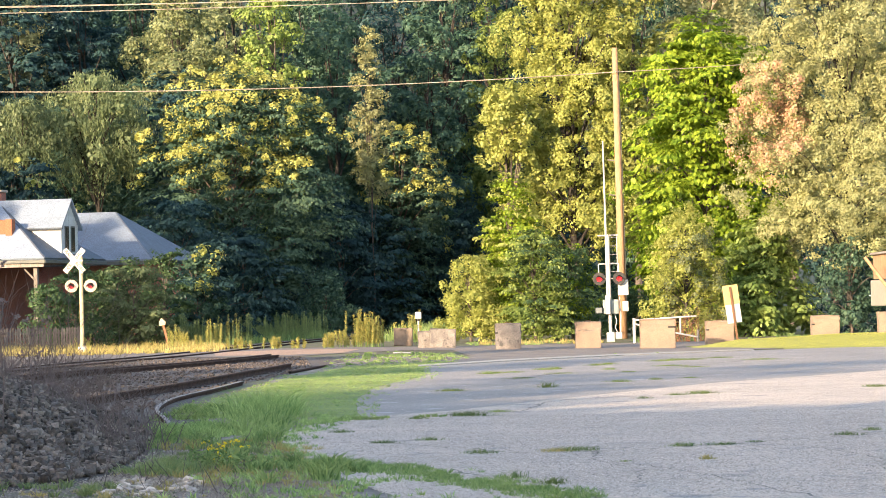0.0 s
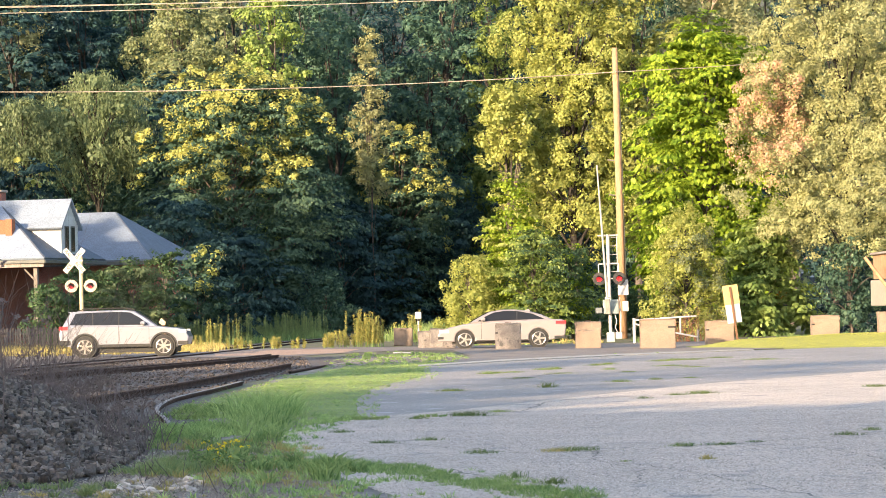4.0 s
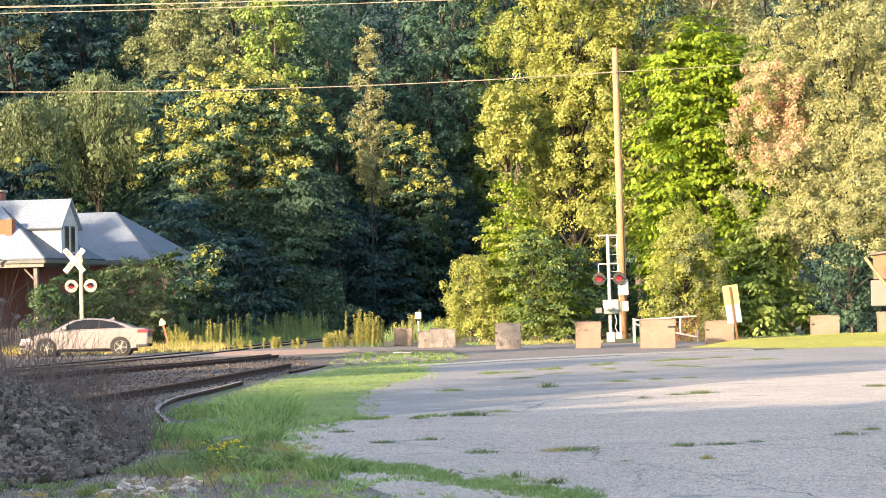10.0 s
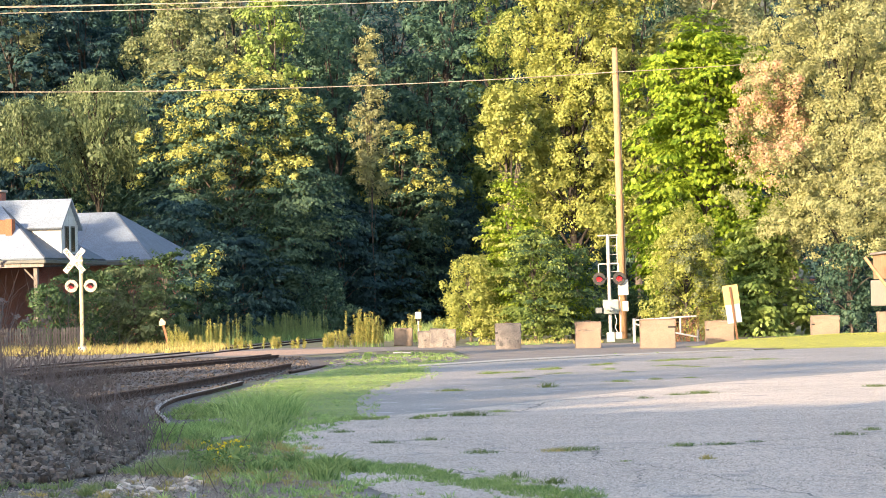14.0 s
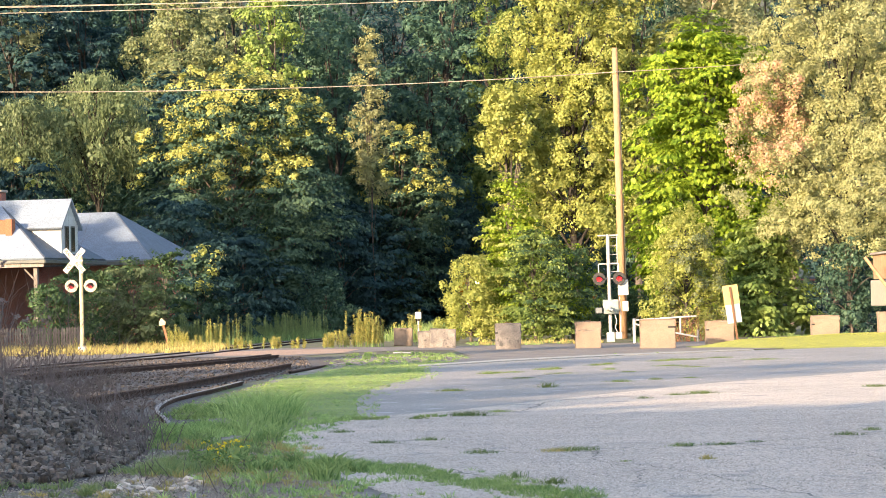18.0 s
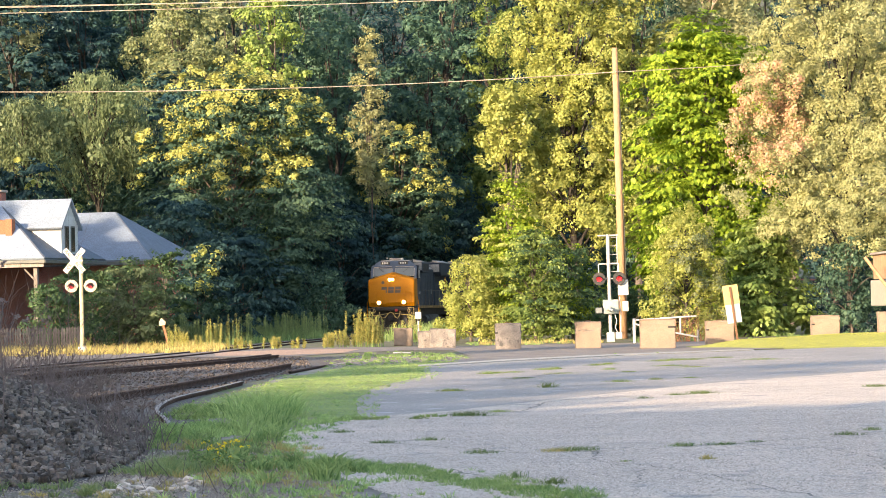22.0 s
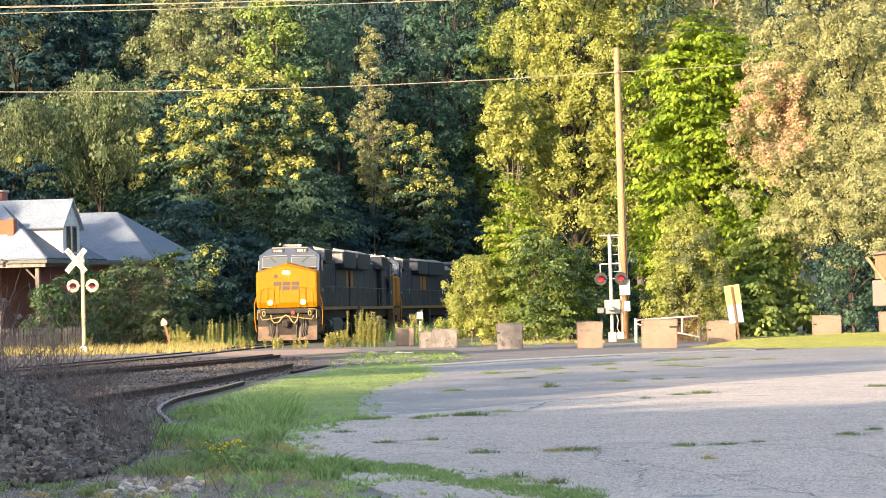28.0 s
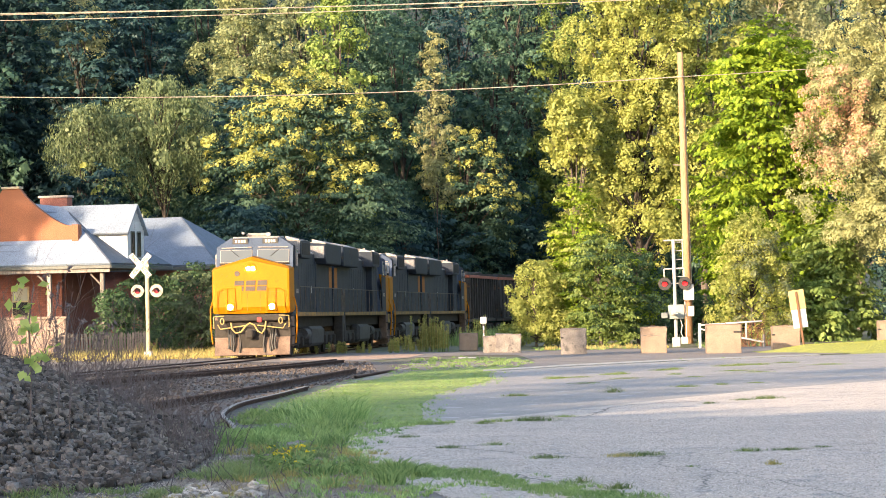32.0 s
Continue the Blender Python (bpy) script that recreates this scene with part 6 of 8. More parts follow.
low = ([(2.32, 0.42)] + arch(1.455, 0.45, 0.385, 0.36) + arch(-1.455, 0.45, 0.385, 0.36) +
       [(-2.22, 0.45), (-2.38, 0.60), (-2.41, 0.85), (-2.36, 1.14), (-1.8, 1.18), (0.9, 1.12), (1.3, 1.10), (2.0, 1.03), (2.28, 0.92), (2.40, 0.70)])
suv = vehicle("suv", "silver sport utility vehicle with roof rails driving on the road", M_SUVPAINT, 2.91, 0.385, low,
              [(-2.33, 1.10), (-2.18, 1.35), (-2.0, 1.66), (-1.7, 1.72), (0.0, 1.74), (0.38, 1.68), (0.75, 1.45), (1.28, 1.08)],
              [[(-2.02, 1.22), (-1.80, 1.62), (-1.20, 1.65), (-1.18, 1.20)], [(-1.15, 1.20), (-1.15, 1.65), (-0.22, 1.66), (-0.22, 1.19)], [(-0.18, 1.19), (-0.18, 1.66), (0.22, 1.63), (0.58, 1.43), (0.90, 1.19)]],
              [(0.42, 1.665), (0.77, 1.455), (1.24, 1.12), (1.26, 1.135), (0.79, 1.475), (0.44, 1.685)],
              [(-2.26, 1.25), (-2.02, 1.66), (-2.04, 1.67), (-2.28, 1.26)], 0.965, 0.20, 1.15, 1.74, 0.265, 7,
              [("headlamp", M_LAMP, (2.02, 2.30, 0.86, 0.98)), ("tail_lamp", M_TAIL, (-2.40, -2.08, 1.02, 1.16)), ("front_bumper_trim", M_TRIM, (1.98, 2.36, 0.42, 0.56)),
               ("rear_bumper_trim", M_TRIM, (-2.38, -1.98, 0.46, 0.64)), ("sill_trim", M_TRIM, (-0.95, 0.95, 0.36, 0.48)), ("door_handle", M_SUVPAINT, (-1.02, -0.82, 1.04, 1.08)), ("door_handle", M_SUVPAINT, (0.02, 0.22, 1.03, 1.07))], (-0.20, 0.92))
for sy in (-1, 1):
    part("roof_rail", rod([(-1.7, sy * 0.66, 1.73), (-1.5, sy * 0.66, 1.80), (0.0, sy * 0.66, 1.81), (0.25, sy * 0.66, 1.73)], 0.022, 6), M_TRIM, suv)
part("rear_spoiler", boxed(-2.09, -1.8, -0.6, 0.6, 1.655, 1.705, 0.01), M_SUVPAINT, suv)
for sx in (-1.455, 1.455):
    for sy in (-1, 1):
        ring = [(math.radians(a), r) for r, span in ((0.455, range(-5, 186, 10)), (0.515, range(185, -6, -10))) for a in span]
        part("arch_trim", slab([(sx + r * math.cos(a), 0.385 + r * math.sin(a)) for a, r in ring], min(sy * 0.955, sy * 0.975), max(sy * 0.955, sy * 0.975)), M_TRIM, suv, "black wheel arch trim")

# ---- old station building ----
M_SLATE = surface("slate_roof", (0.172, 0.213, 0.275), (0.14, 0.171, 0.22), rough=0.8, scale=1.6, fine=14, bump=0.3, spread=0.2, obj=0.5)
M_STUCCO = surface("cream_stucco", (0.27, 0.105, 0.055), (0.22, 0.088, 0.048), scale=1.2, fine=25, bump=0.2)
M_BRICK = surface("red_brick", (0.27, 0.105, 0.078), (0.20, 0.076, 0.058), scale=2.5, fine=25, bump=0.3, obj=0.25)
M_MORTAR = surface("mortar", (0.42, 0.36, 0.31), bump=0.2)
M_SIDING = surface("white_siding", (0.55, 0.57, 0.59), (0.48, 0.50, 0.52), scale=1.5, fine=20, bump=0.1, spread=0.08, obj=0.06)
M_PARAPET = surface("pinkish_plaster", (0.27, 0.20, 0.165), (0.21, 0.155, 0.13), scale=1.5, fine=20, bump=0.2)
M_GUTTER = surface("dark_gutter", (0.075, 0.085, 0.085), rough=0.5, bump=0.1)
M_DARKGLASS = clear_dark("dark_window", (0.02, 0.022, 0.025), 0.06)
M_PALEGLASS = clear_dark("bright_window", (0.30, 0.33, 0.32), 0.06)

st = thing("station_building", pose(-19.35, 148, 0, rz=-15), "brick station with slate hip roofs, curved gable and dormer", "building")


def roof(name, corners, parent, label="", thick=0.10, courses=0):
    """A sloped roof plane, with courses of slates laid on it."""
    bm = bmesh.new()
    vs = [bm.verts.new(c) for c in corners]
    f = bm.faces.new(vs)
    f.normal_update()
    up = f.normal if f.normal.z > 0 else -f.normal
    r = bmesh.ops.extrude_face_region(bm, geom=[f])
    bmesh.ops.translate(bm, vec=-up * thick, verts=[v for v in r["geom"] if isinstance(v, bmesh.types.BMVert)])
    ob = part(name, bm, M_SLATE, parent, label)
    if courses:
        # corners: eave start, eave end, ridge end, ridge start
        a, b, c, d = [Vector(p) + up * 0.004 for p in corners]
        for i in range(courses):
            u0, u1 = i / courses, (i + 1) / courses
            p0, p1 = a.lerp(d, u0), b.lerp(c, u0)
            q0, q1 = a.lerp(d, u1), b.lerp(c, u1)
            bm = bmesh.new()
            lo, hi = up * 0.06, up * 0.008
            v = [bm.verts.new(x) for x in (p0 + lo, p1 + lo, q1 + hi, q0 + hi, p0, p1)]
            bm.faces.new(v[:4])
            bm.faces.new((v[0], v[4], v[5], v[1]))
            part("slate_course", bm, M_SLATE, ob)
    return ob


# main roof: hipped, with the dormer on its end slope
A, B, C, D_ = (-16, 0.0, 4.35), (0, 0.0, 4.35), (0, 8.0, 4.35), (-16, 8.0, 4.35)
R0, R1 = (-11, 4.0, 8.2), (-4.1, 4.0, 7.3)
roof("front_roof", [A, B, R1, R0], st, "blue grey slate roof", courses=18)
roof("end_roof", [B, C, (-4.1, 4.004, 7.3), (-4.1, 3.996, 7.3)], st, "blue grey slate roof", courses=18)
roof("back_roof", [C, D_, R0, R1], st)
part("eave_gutter", boxed(-16, 0.08, -0.10, 0.0, 4.16, 4.34, 0.02), M_GUTTER, st, "dark gutter")
part("eave_gutter", boxed(0.0, 0.10, -0.10, 8.1, 4.16, 4.34, 0.02), M_GUTTER, st, "dark gutter")
part("fascia", boxed(-15.9, -0.05, 0.02, 0.08, 3.98, 4.20, 0.01), M_GREYWOOD, st, "grey fascia board")
part("soffit", boxed(-15.8, -0.1, 0.09, 7.9, 4.18, 4.24), M_GREYWOOD, st)
# walls
wall = part("brick_wall_front", boxed(-15.5, -3.7, 2.6, 2.9, 0, 4.2), M_BRICK, st, "red brick wall")
part("brick_wall_end", boxed(-3.9, -3.6, 2.9, 7.6, 0, 4.2), M_BRICK, st, "red brick wall")
part("brick_wall_back", boxed(-15.5, -3.6, 7.6, 7.9, 0, 4.2), M_BRICK, st)
# curved gable
g = [(-9.45, 5.2), (-2.35, 5.2), (-2.35, 6.3)]
for i in range(1, 9):
    u = i / 9
    g.append((-2.75 - 2.7 * u, 6.3 + 1.85 * (u ** 1.6 * 0.75 + 0.25 * u)))
g += [(-5.45, 8.25), (-6.35, 8.25)] + [(-11.8 - x, z) for x, z in g[3:11][::-1]] + [(-9.45, 6.3)]
part("curved_gable", slab(g, 1.6, 1.9), M_STUCCO, st, "sunlit curved stucco gable")
part("gable_coping", boxed(-6.4, -5.4, 1.52, 1.98, 8.25, 8.37, 0.02), M_CREAM, st)
part("gable_pier", boxed(-2.65, -2.3, 1.5, 1.95, 5.0, 6.4, 0.02), M_STUCCO, st)
# dormer
dm = part("dormer_wall", slab([(2.9, 4.45), (5.1, 4.45), (5.1, 6.05), (4.0, 7.25), (2.9, 6.05)], -3.4, -0.30), M_SIDING, st, "white sided dormer")
dm.data.transform(Matrix(((0, 1, 0, 0), (1, 0, 0, 0), (0, 0, 1, 0), (0, 0, 0, 1))))
for i in range(13):
    z = 4.55 + i * 0.2
    hw = 1.1 if z < 6.0 else max(0.05, 1.1 * (7.15 - z) / 1.15)
    part("siding_board", boxed(-0.30, -0.275, 4.0 - hw, 4.0 + hw, z, z + 0.185), M_SIDING, dm)
roof("dormer_roof", [(-4.2, 2.62, 5.90), (-0.10, 2.62, 5.90), (-0.10, 4.0, 7.36), (-4.2, 4.0, 7.36)], st, "sunlit slate dormer roof", 0.08, 7)
roof("dormer_roof", [(-4.2, 5.38, 5.90), (-0.10, 5.38, 5.90), (-0.10, 4.0, 7.36), (-4.2, 4.0, 7.36)], st, "slate dormer roof", 0.08)
for y in (3.35, 4.15):
    w = part("dormer_window", boxed(-0.285, -0.24, y, y + 0.5, 4.75, 6.05, 0.01), M_GUTTER, st)
    part("pane", boxed(-0.24, -0.23, y + 0.05, y + 0.45, 4.82, 5.98), M_DARKGLASS, w)
# wing behind
W0, W1, W2, W3 = (-6, 10.9, 4.35), (1.5, 10.9, 4.35), (1.5, 19, 4.35), (-6, 19, 4.35)
roof("wing_front_roof", [W0, W1, (-2.1, 15, 7.0), (-6, 15, 7.0)], st, "blue grey slate roof", courses=18)
roof("wing_end_roof", [W1, W2, (-2.1, 15.004, 7.0), (-2.1, 14.996, 7.0)], st)
roof("wing_back_roof", [W2, W3, (-6, 15, 7.0), (-2.1, 15, 7.0)], st)
part("wing_wall", boxed(-6, 0.9, 11.5, 18.4, 0, 4.25), M_BRICK, st, "red brick wall")
part("wing_gutter", boxed(-6, 1.6, 10.8, 10.9, 4.17, 4.34), M_GUTTER, st)
for x, y, z0, z1, cw in ((-5.7, 6.7, 5.4, 7.95, 0.75),):
    ch = part("chimney", boxed(x - cw, x + cw, y - 0.35, y + 0.35, z0, z1, 0.01), M_BRICK, st, "brick chimney")
    part("chimney_cap", boxed(x - cw - 0.08, x + cw + 0.08, y - 0.42, y + 0.42, z1, z1 + 0.12, 0.02), M_MORTAR, ch)
part("roof_vent", rod([(-4.3, 15.0, 6.9), (-4.3, 15.0, 7.3)], 0.06), M_CREAM, st)
# porch posts, parapet, windows
for x in (-0.6, -3.4, -6.2, -9.0):
    ps = part("porch_post", boxed(x - 0.10, x + 0.10, 0.30, 0.50, 0, 3.95, 0.015), M_GREYWOOD, st, "grey porch post")
    part("post_brace", rod([(x, 0.4, 3.3), (x - 0.6, 0.4, 3.9)], 0.05, 6), M_GREYWOOD, ps)
pr = part("porch_parapet", boxed(-9.2, -1.9, -1.2, -0.95, 0, 1.75, 0.02), M_PARAPET, st, "pale porch parapet")
part("parapet_cap", boxed(-9.3, -1.8, -1.3, -0.85, 1.75, 1.87, 0.02), M_PARAPET, pr)
for i in range(12):
    part("parapet_board", boxed(-9.1 + i * 0.6, -8.55 + i * 0.6, -1.22, -1.201, 0.1, 1.7), M_PARAPET, pr)
for x in (-6.4, -9.8):
    w = part("window", boxed(x, x + 0.95, 2.53, 2.62, 1.9, 3.4, 0.01), M_CREAM, st)
    part("upper_pane", boxed(x + 0.08, x + 0.87, 2.515, 2.53, 2.7, 3.32), M_PALEGLASS, w)
    part("lower_pane", boxed(x + 0.08, x + 0.87, 2.515, 2.53, 1.98, 2.62), M_DARKGLASS, w)
# bricks of the wall under the porch, nearest stretch
bk = None
for j in range(34):
    for i in range(26):
        x, z = -7.9 + i * 0.222 + (0.111 if j % 2 else 0), 0.3 + j * 0.096
        if x + 0.2 > -3.7 or -6.6 < x < -5.3 and z > 1.75:
            continue
        if bk is None:
            bk = part("brick", boxed(0, 0.208, -0.014, 0.0, 0, 0.084, 0.004), M_BRICK, wall)
            o = bk
        else:
            o = new("brick", bk.data)
            o.parent = wall
        o.matrix_basis = pose(x, 2.6, z)

# ---- corner of a pale building at the other end of the road ----
M_PANEL = surface("pale_panel", (0.31, 0.288, 0.258), (0.265, 0.245, 0.215), rough=0.6, scale=5, fine=30, bump=0.1, spread=0.1)
cbd = thing("pale_building", pose(15.96, 107.3, 0.41) @ Matrix.Diagonal((0.735, 0.735, 0.735, 1)), "corner of a pale sided building on a wooden post", "building")
part("upper_wall", boxed(-0.45, 5.0, 0, 5, 2.55, 3.75, 0.02), M_WOODPOLE, cbd, "tan upper wall")
part("eave_board", boxed(-0.6, 5.0, -0.25, 5.1, 3.75, 3.86, 0.02), M_GREYWOOD, cbd)
part("leaning_brace", rod([(-1.60, -0.35, 3.60), (-1.0, -0.38, 2.75), (-0.35, -0.42, 1.85)], 0.085, 8), M_WOODPOLE, cbd, "brown leaning brace")
part("lower_wall", boxed(-0.6, 5.0, -0.3, 5, 1.25, 2.5, 0.02), M_PANEL, cbd, "pale panelled lower wall")
for i in range(9):
    part("panel_batten", boxed(-0.55 + i * 0.28, -0.50 + i * 0.28, -0.325, -0.301, 1.27, 2.48), M_PANEL, cbd)
part("corner_board", boxed(-0.48, -0.34, -0.03, -0.002, 2.55, 3.73), M_WOODPOLE, cbd)
part("support_post", boxed(-0.2, 0.05, -0.1, 0.15, -0.4, 1.25, 0.01), M_WOODPOLE, cbd)
part("support_base", boxed(0.4, 5.0, 0.2, 4.8, -0.6, 1.25), M_CONC, cbd)

# ---- grass and weeds ----
def blades(rng, pts, h, w, lean=0.35, hv=0.5, way=None, tall=1.0):
    """Grass blades, each bent once, at random or the given way."""
    n = len(pts)
    hh = h * rng.uniform(1 - hv, 1 + hv * 0.6, n) * tall
    a, t = rng.uniform(0, math.tau, n) if way is None else way, rng.uniform(0, math.tau, n)
    d = np.stack([np.cos(a), np.sin(a)], 1)
    s = np.stack([np.cos(t), np.sin(t)], 1) * (w * rng.uniform(0.6, 1.4, n))[:, None] / 2
    ln = lean * rng.uniform(0.2, 1.3, n) * hh
    v = np.zeros((n, 6, 3))
    for i, (u, k, ww) in enumerate(((0, 0, 1.0), (0.55, 0.3, 0.8), (1.0, 1.0, 0.15))):
        c = pts[:, :2] + d * (ln * k)[:, None]
        z = pts[:, 2] + hh * u * (1 - 0.25 * k * lean)
        v[:, 2 * i, :2], v[:, 2 * i + 1, :2] = c - s * ww, c + s * ww
        v[:, 2 * i, 2] = v[:, 2 * i + 1, 2] = z
    b = (np.arange(n) * 6)[:, None]
    f = np.concatenate([b + np.array([[0, 1, 3, 2]]), b + np.array([[2, 3, 5, 4]])], 0)
    return v.reshape(-1, 3), f


def in_poly(p, poly):
    inside = np.zeros(len(p), bool)
    q = np.array(poly)
    for (x0, y0), (x1, y1) in zip(q, np.roll(q, -1, 0)):
        c = ((y0 > p[:, 1]) != (y1 > p[:, 1])) & (p[:, 0] < (x1 - x0) * (p[:, 1] - y0) / (y1 - y0 + 1e-12) + x0)
        inside ^= c
    return inside


def patch(name, poly, n, h, w, mat, label, seed, z=0.0, lean=0.35, patchy=0.0, cat="grass", kind="stuff", size=1.2, clump=0):
    """Blades over an area, spread evenly or in clumps of about so many that lean outwards."""
    rng = np.random.default_rng(seed)
    q = np.array(poly)
    p = rng.uniform(q.min(0), q.max(0), (n, 2))
    p = p[in_poly(p, poly)]
    p = p + rng.normal(0, 1, p.shape) * np.minimum(np.ptp(q, axis=0) * 0.04, np.array([0.12, 0.8]))
    if patchy:
        k = np.array([noise.noise(Vector((x / size, y / (size * 1.8), seed))) for x, y in p])
        p = p[k > patchy - 0.5]
    zz = z(p[:, 0], p[:, 1]) if callable(z) else np.full(len(p), z)
    way, tall = None, 1.0
    if clump and len(p) > clump:
        m = len(p) // clump
        of = rng.integers(0, m, len(p))
        off = rng.normal(0, 1, p.shape) * h * rng.uniform(0.18, 0.5, m)[of][:, None]
        p = p[:m][of] + off
        way, tall = np.arctan2(off[:, 1], off[:, 0]) + rng.normal(0, 0.5, len(p)), rng.uniform(0.5, 1.25, m)[of]
    v, f = blades(rng, np.column_stack([p, zz]), h, w, lean, way=way, tall=tall)
    return tagged(raw(name, v, f, mat), label, cat, kind=kind)


VERGE = [(0.1, 15), (-0.2, 24), (-0.6, 27), (-1.6, 33), (-1.9, 38.5), (-1.2, 43.5), (-1.5, 52), (-1.4, 60), (-0.9, 66), (-0.45, 70), (-0.5, 78), (-0.5, 83), (0.9, 92), (0.4, 100), (-1.2, 104), (-3.2, 104), (-3.6, 96), (-3.2, 86), (-3.9, 74), (-4.0, 62),
         (-4.2, 54), (-3.85, 47), (-3.2, 40), (-2.8, 34), (-2.2, 27), (-4, 20), (-4, 15)]
tagged(sheet([(x, y) for x, y in VERGE], 0.004, "verge", surface("verge_soil", (0.25, 0.225, 0.195), (0.16, 0.14, 0.12), scale=1.2, fine=14, bump=0.8, spread=0.5, rug=0.8, spots=[((0.15, 0.18, 0.07), 0.9, 0.56)]), "grassy verge between car park and rails", category="verge"), kind="structure")
TURF = [(-1.25, 43.6), (-1.55, 52), (-1.45, 60), (-0.95, 66), (-0.5, 70), (-0.55, 78), (-0.5, 83), (0.4, 90), (-2.6, 84), (-3.5, 72), (-3.9, 62), (-4.1, 54), (-3.8, 46)]
sheet(TURF, 0.015, "turf", surface("short_turf", (0.20, 0.27, 0.075), (0.12, 0.165, 0.05), scale=0.8, fine=9, bump=0.8, spread=0.6, rug=0.8), "short mown turf", category="lawn")
patch("mown_grass", TURF, 80000, 0.028, 0.012, M_LAWN, "short mown grass verge", 1, lean=0.8)
patch("verge_grass", [(x + (0.28 if x > -2.2 else -0.15), y) for x, y in TURF], 26000, 0.05, 0.010, M_GRASS, "ragged green grass round the turf", 44, lean=0.9, patchy=0.42, size=0.9, clump=10)
patch("verge_grass", [(0.0, 25), (-0.5, 28), (-1.5, 33), (-1.8, 38.5), (-1.1, 43.8), (-2.4, 44.6), (-3.2, 42), (-2.8, 34), (-2.2, 28), (-2.6, 25)], 32000, 0.07, 0.012, M_GRASS, "rough green grass over gravel", 45, lean=0.9, patchy=0.45, size=0.7, clump=14)
patch("verge_grass", VERGE, 36000, 0.055, 0.012, M_GRASS, "rough green grass verge", 2, lean=0.7, patchy=0.5, clump=16)
patch("dead_grass_mat", [(-2.2, 27.4), (-1.2, 27), (-1.3, 29.5), (-2.0, 30.5)], 3500, 0.06, 0.007, M_DEADGRASS, "flattened mat of dead pale grass", 58, lean=2.5, patchy=0.45, size=0.4)
patch("dry_grass", [(-2.9, 28), (-1.0, 27.5), (-1.6, 34), (-2.6, 38), (-3.4, 36)], 5000, 0.10, 0.008, M_STRAW, "dry straw coloured grass", 3, lean=0.9, patchy=0.45, clump=24)
patch("tall_grass", [(-3.3, 45), (-3.25, 43), (-2.6, 43), (-2.35, 46), (-2.6, 49), (-3.2, 49)], 1700, 0.36, 0.014, M_GRASS, "tall bright green grass clump", 4, lean=0.9, clump=45)
patch("weeds", [(-3.05, 38), (-2.2, 36), (-1.9, 39), (-2.3, 42), (-3.0, 42)], 1800, 0.22, 0.016, M_GRASS, "rank green weeds", 5, lean=0.9, patchy=0.45, size=0.5, clump=40)
patch("weeds", [(-4.0, 39.0), (-3.0, 38.3), (-3.0, 40.6), (-3.75, 40.9)], 2200, 0.16, 0.016, M_GRASS, "rank green weeds at a rail end", 55, lean=0.9, clump=40)
patch("weeds", [(-4.3, 44), (-3.3, 43), (-3.1, 49), (-4.3, 51)], 3400, 0.10, 0.014, M_GRASS, "low green weeds beside a curved rail", 56, lean=0.9, clump=40)
patch("weeds", [(-2.0, 28), (-0.9, 27.5), (-0.6, 30), (-1.6, 31.5), (-2.1, 30)], 2200, 0.15, 0.018, M_GRASS, "rank green weeds", 6, lean=1.0, patchy=0.5, size=0.5, clump=40)
patch("weeds", [(-3.2, 29.3), (-2.4, 29), (-2.2, 30.6), (-3.0, 31.2)], 3200, 0.14, 0.010, M_WEED, "dull green weeds at a gravel pile", 7, lean=0.9, patchy=0.3, size=0.4, clump=40)
patch("weeds", [(-4.4, 25.8), (-2.9, 25.6), (-2.8, 27.2), (-3.4, 28.2), (-4.4, 28)], 1700, 0.09, 0.012, M_WEED, "dull green weeds at a gravel pile", 37, lean=0.9, patchy=0.4, size=0.5, clump=40)
# grass line at the near edge of the car park
patch("grass_seam", [(-1.2, 31.4), (-0.3, 29.3), (0.5, 27.0), (1.25, 24.2), (1.0, 24.0), (0.2, 26.5), (-0.6, 29.0), (-1.6, 31)], 110000, 0.05, 0.006, M_GRASS, "green grass growing along a seam in asphalt", 8, z=0.012, lean=1.1, patchy=0.2, size=0.5, clump=16)
patch("grass_seam", [(-1.5, 42.6), (0.2, 43.7), (0.2, 43.9), (-1.5, 43.2)], 9000, 0.05, 0.009, M_GRASS, "grass growing along a seam in asphalt", 9, z=0.012, lean=0.8, patchy=0.4, size=0.5, clump=30)
for i, poly in enumerate([[(-0.8, 83.5), (1.8, 89), (5.4, 94.8), (9.2, 98.8), (9.1, 99.4), (5.2, 95.6), (1.6, 90), (-0.8, 84.5)], [(-3.2, 86), (0.6, 93), (0.6, 103), (-1.5, 110), (-3.2, 108)]]):
    patch("strip_grass", poly, 3000 if i == 0 else 16000, 0.045 if i == 0 else 0.08, 0.016, M_GRASS, "ragged grass along a concrete strip", 20 + i, z=0.03 * (i == 0), patchy=0.55, clump=18)
patch("lawn_grass", [(9.5, 106.3), (10.5, 103.6), (11.3, 101), (14, 100), (19, 99.5), (19, 108), (9.6, 107.5)], 24000, 0.022, 0.014, M_BANK, "sunlit mown grass bank before the road", 23, z=lawn_height, lean=0.8)


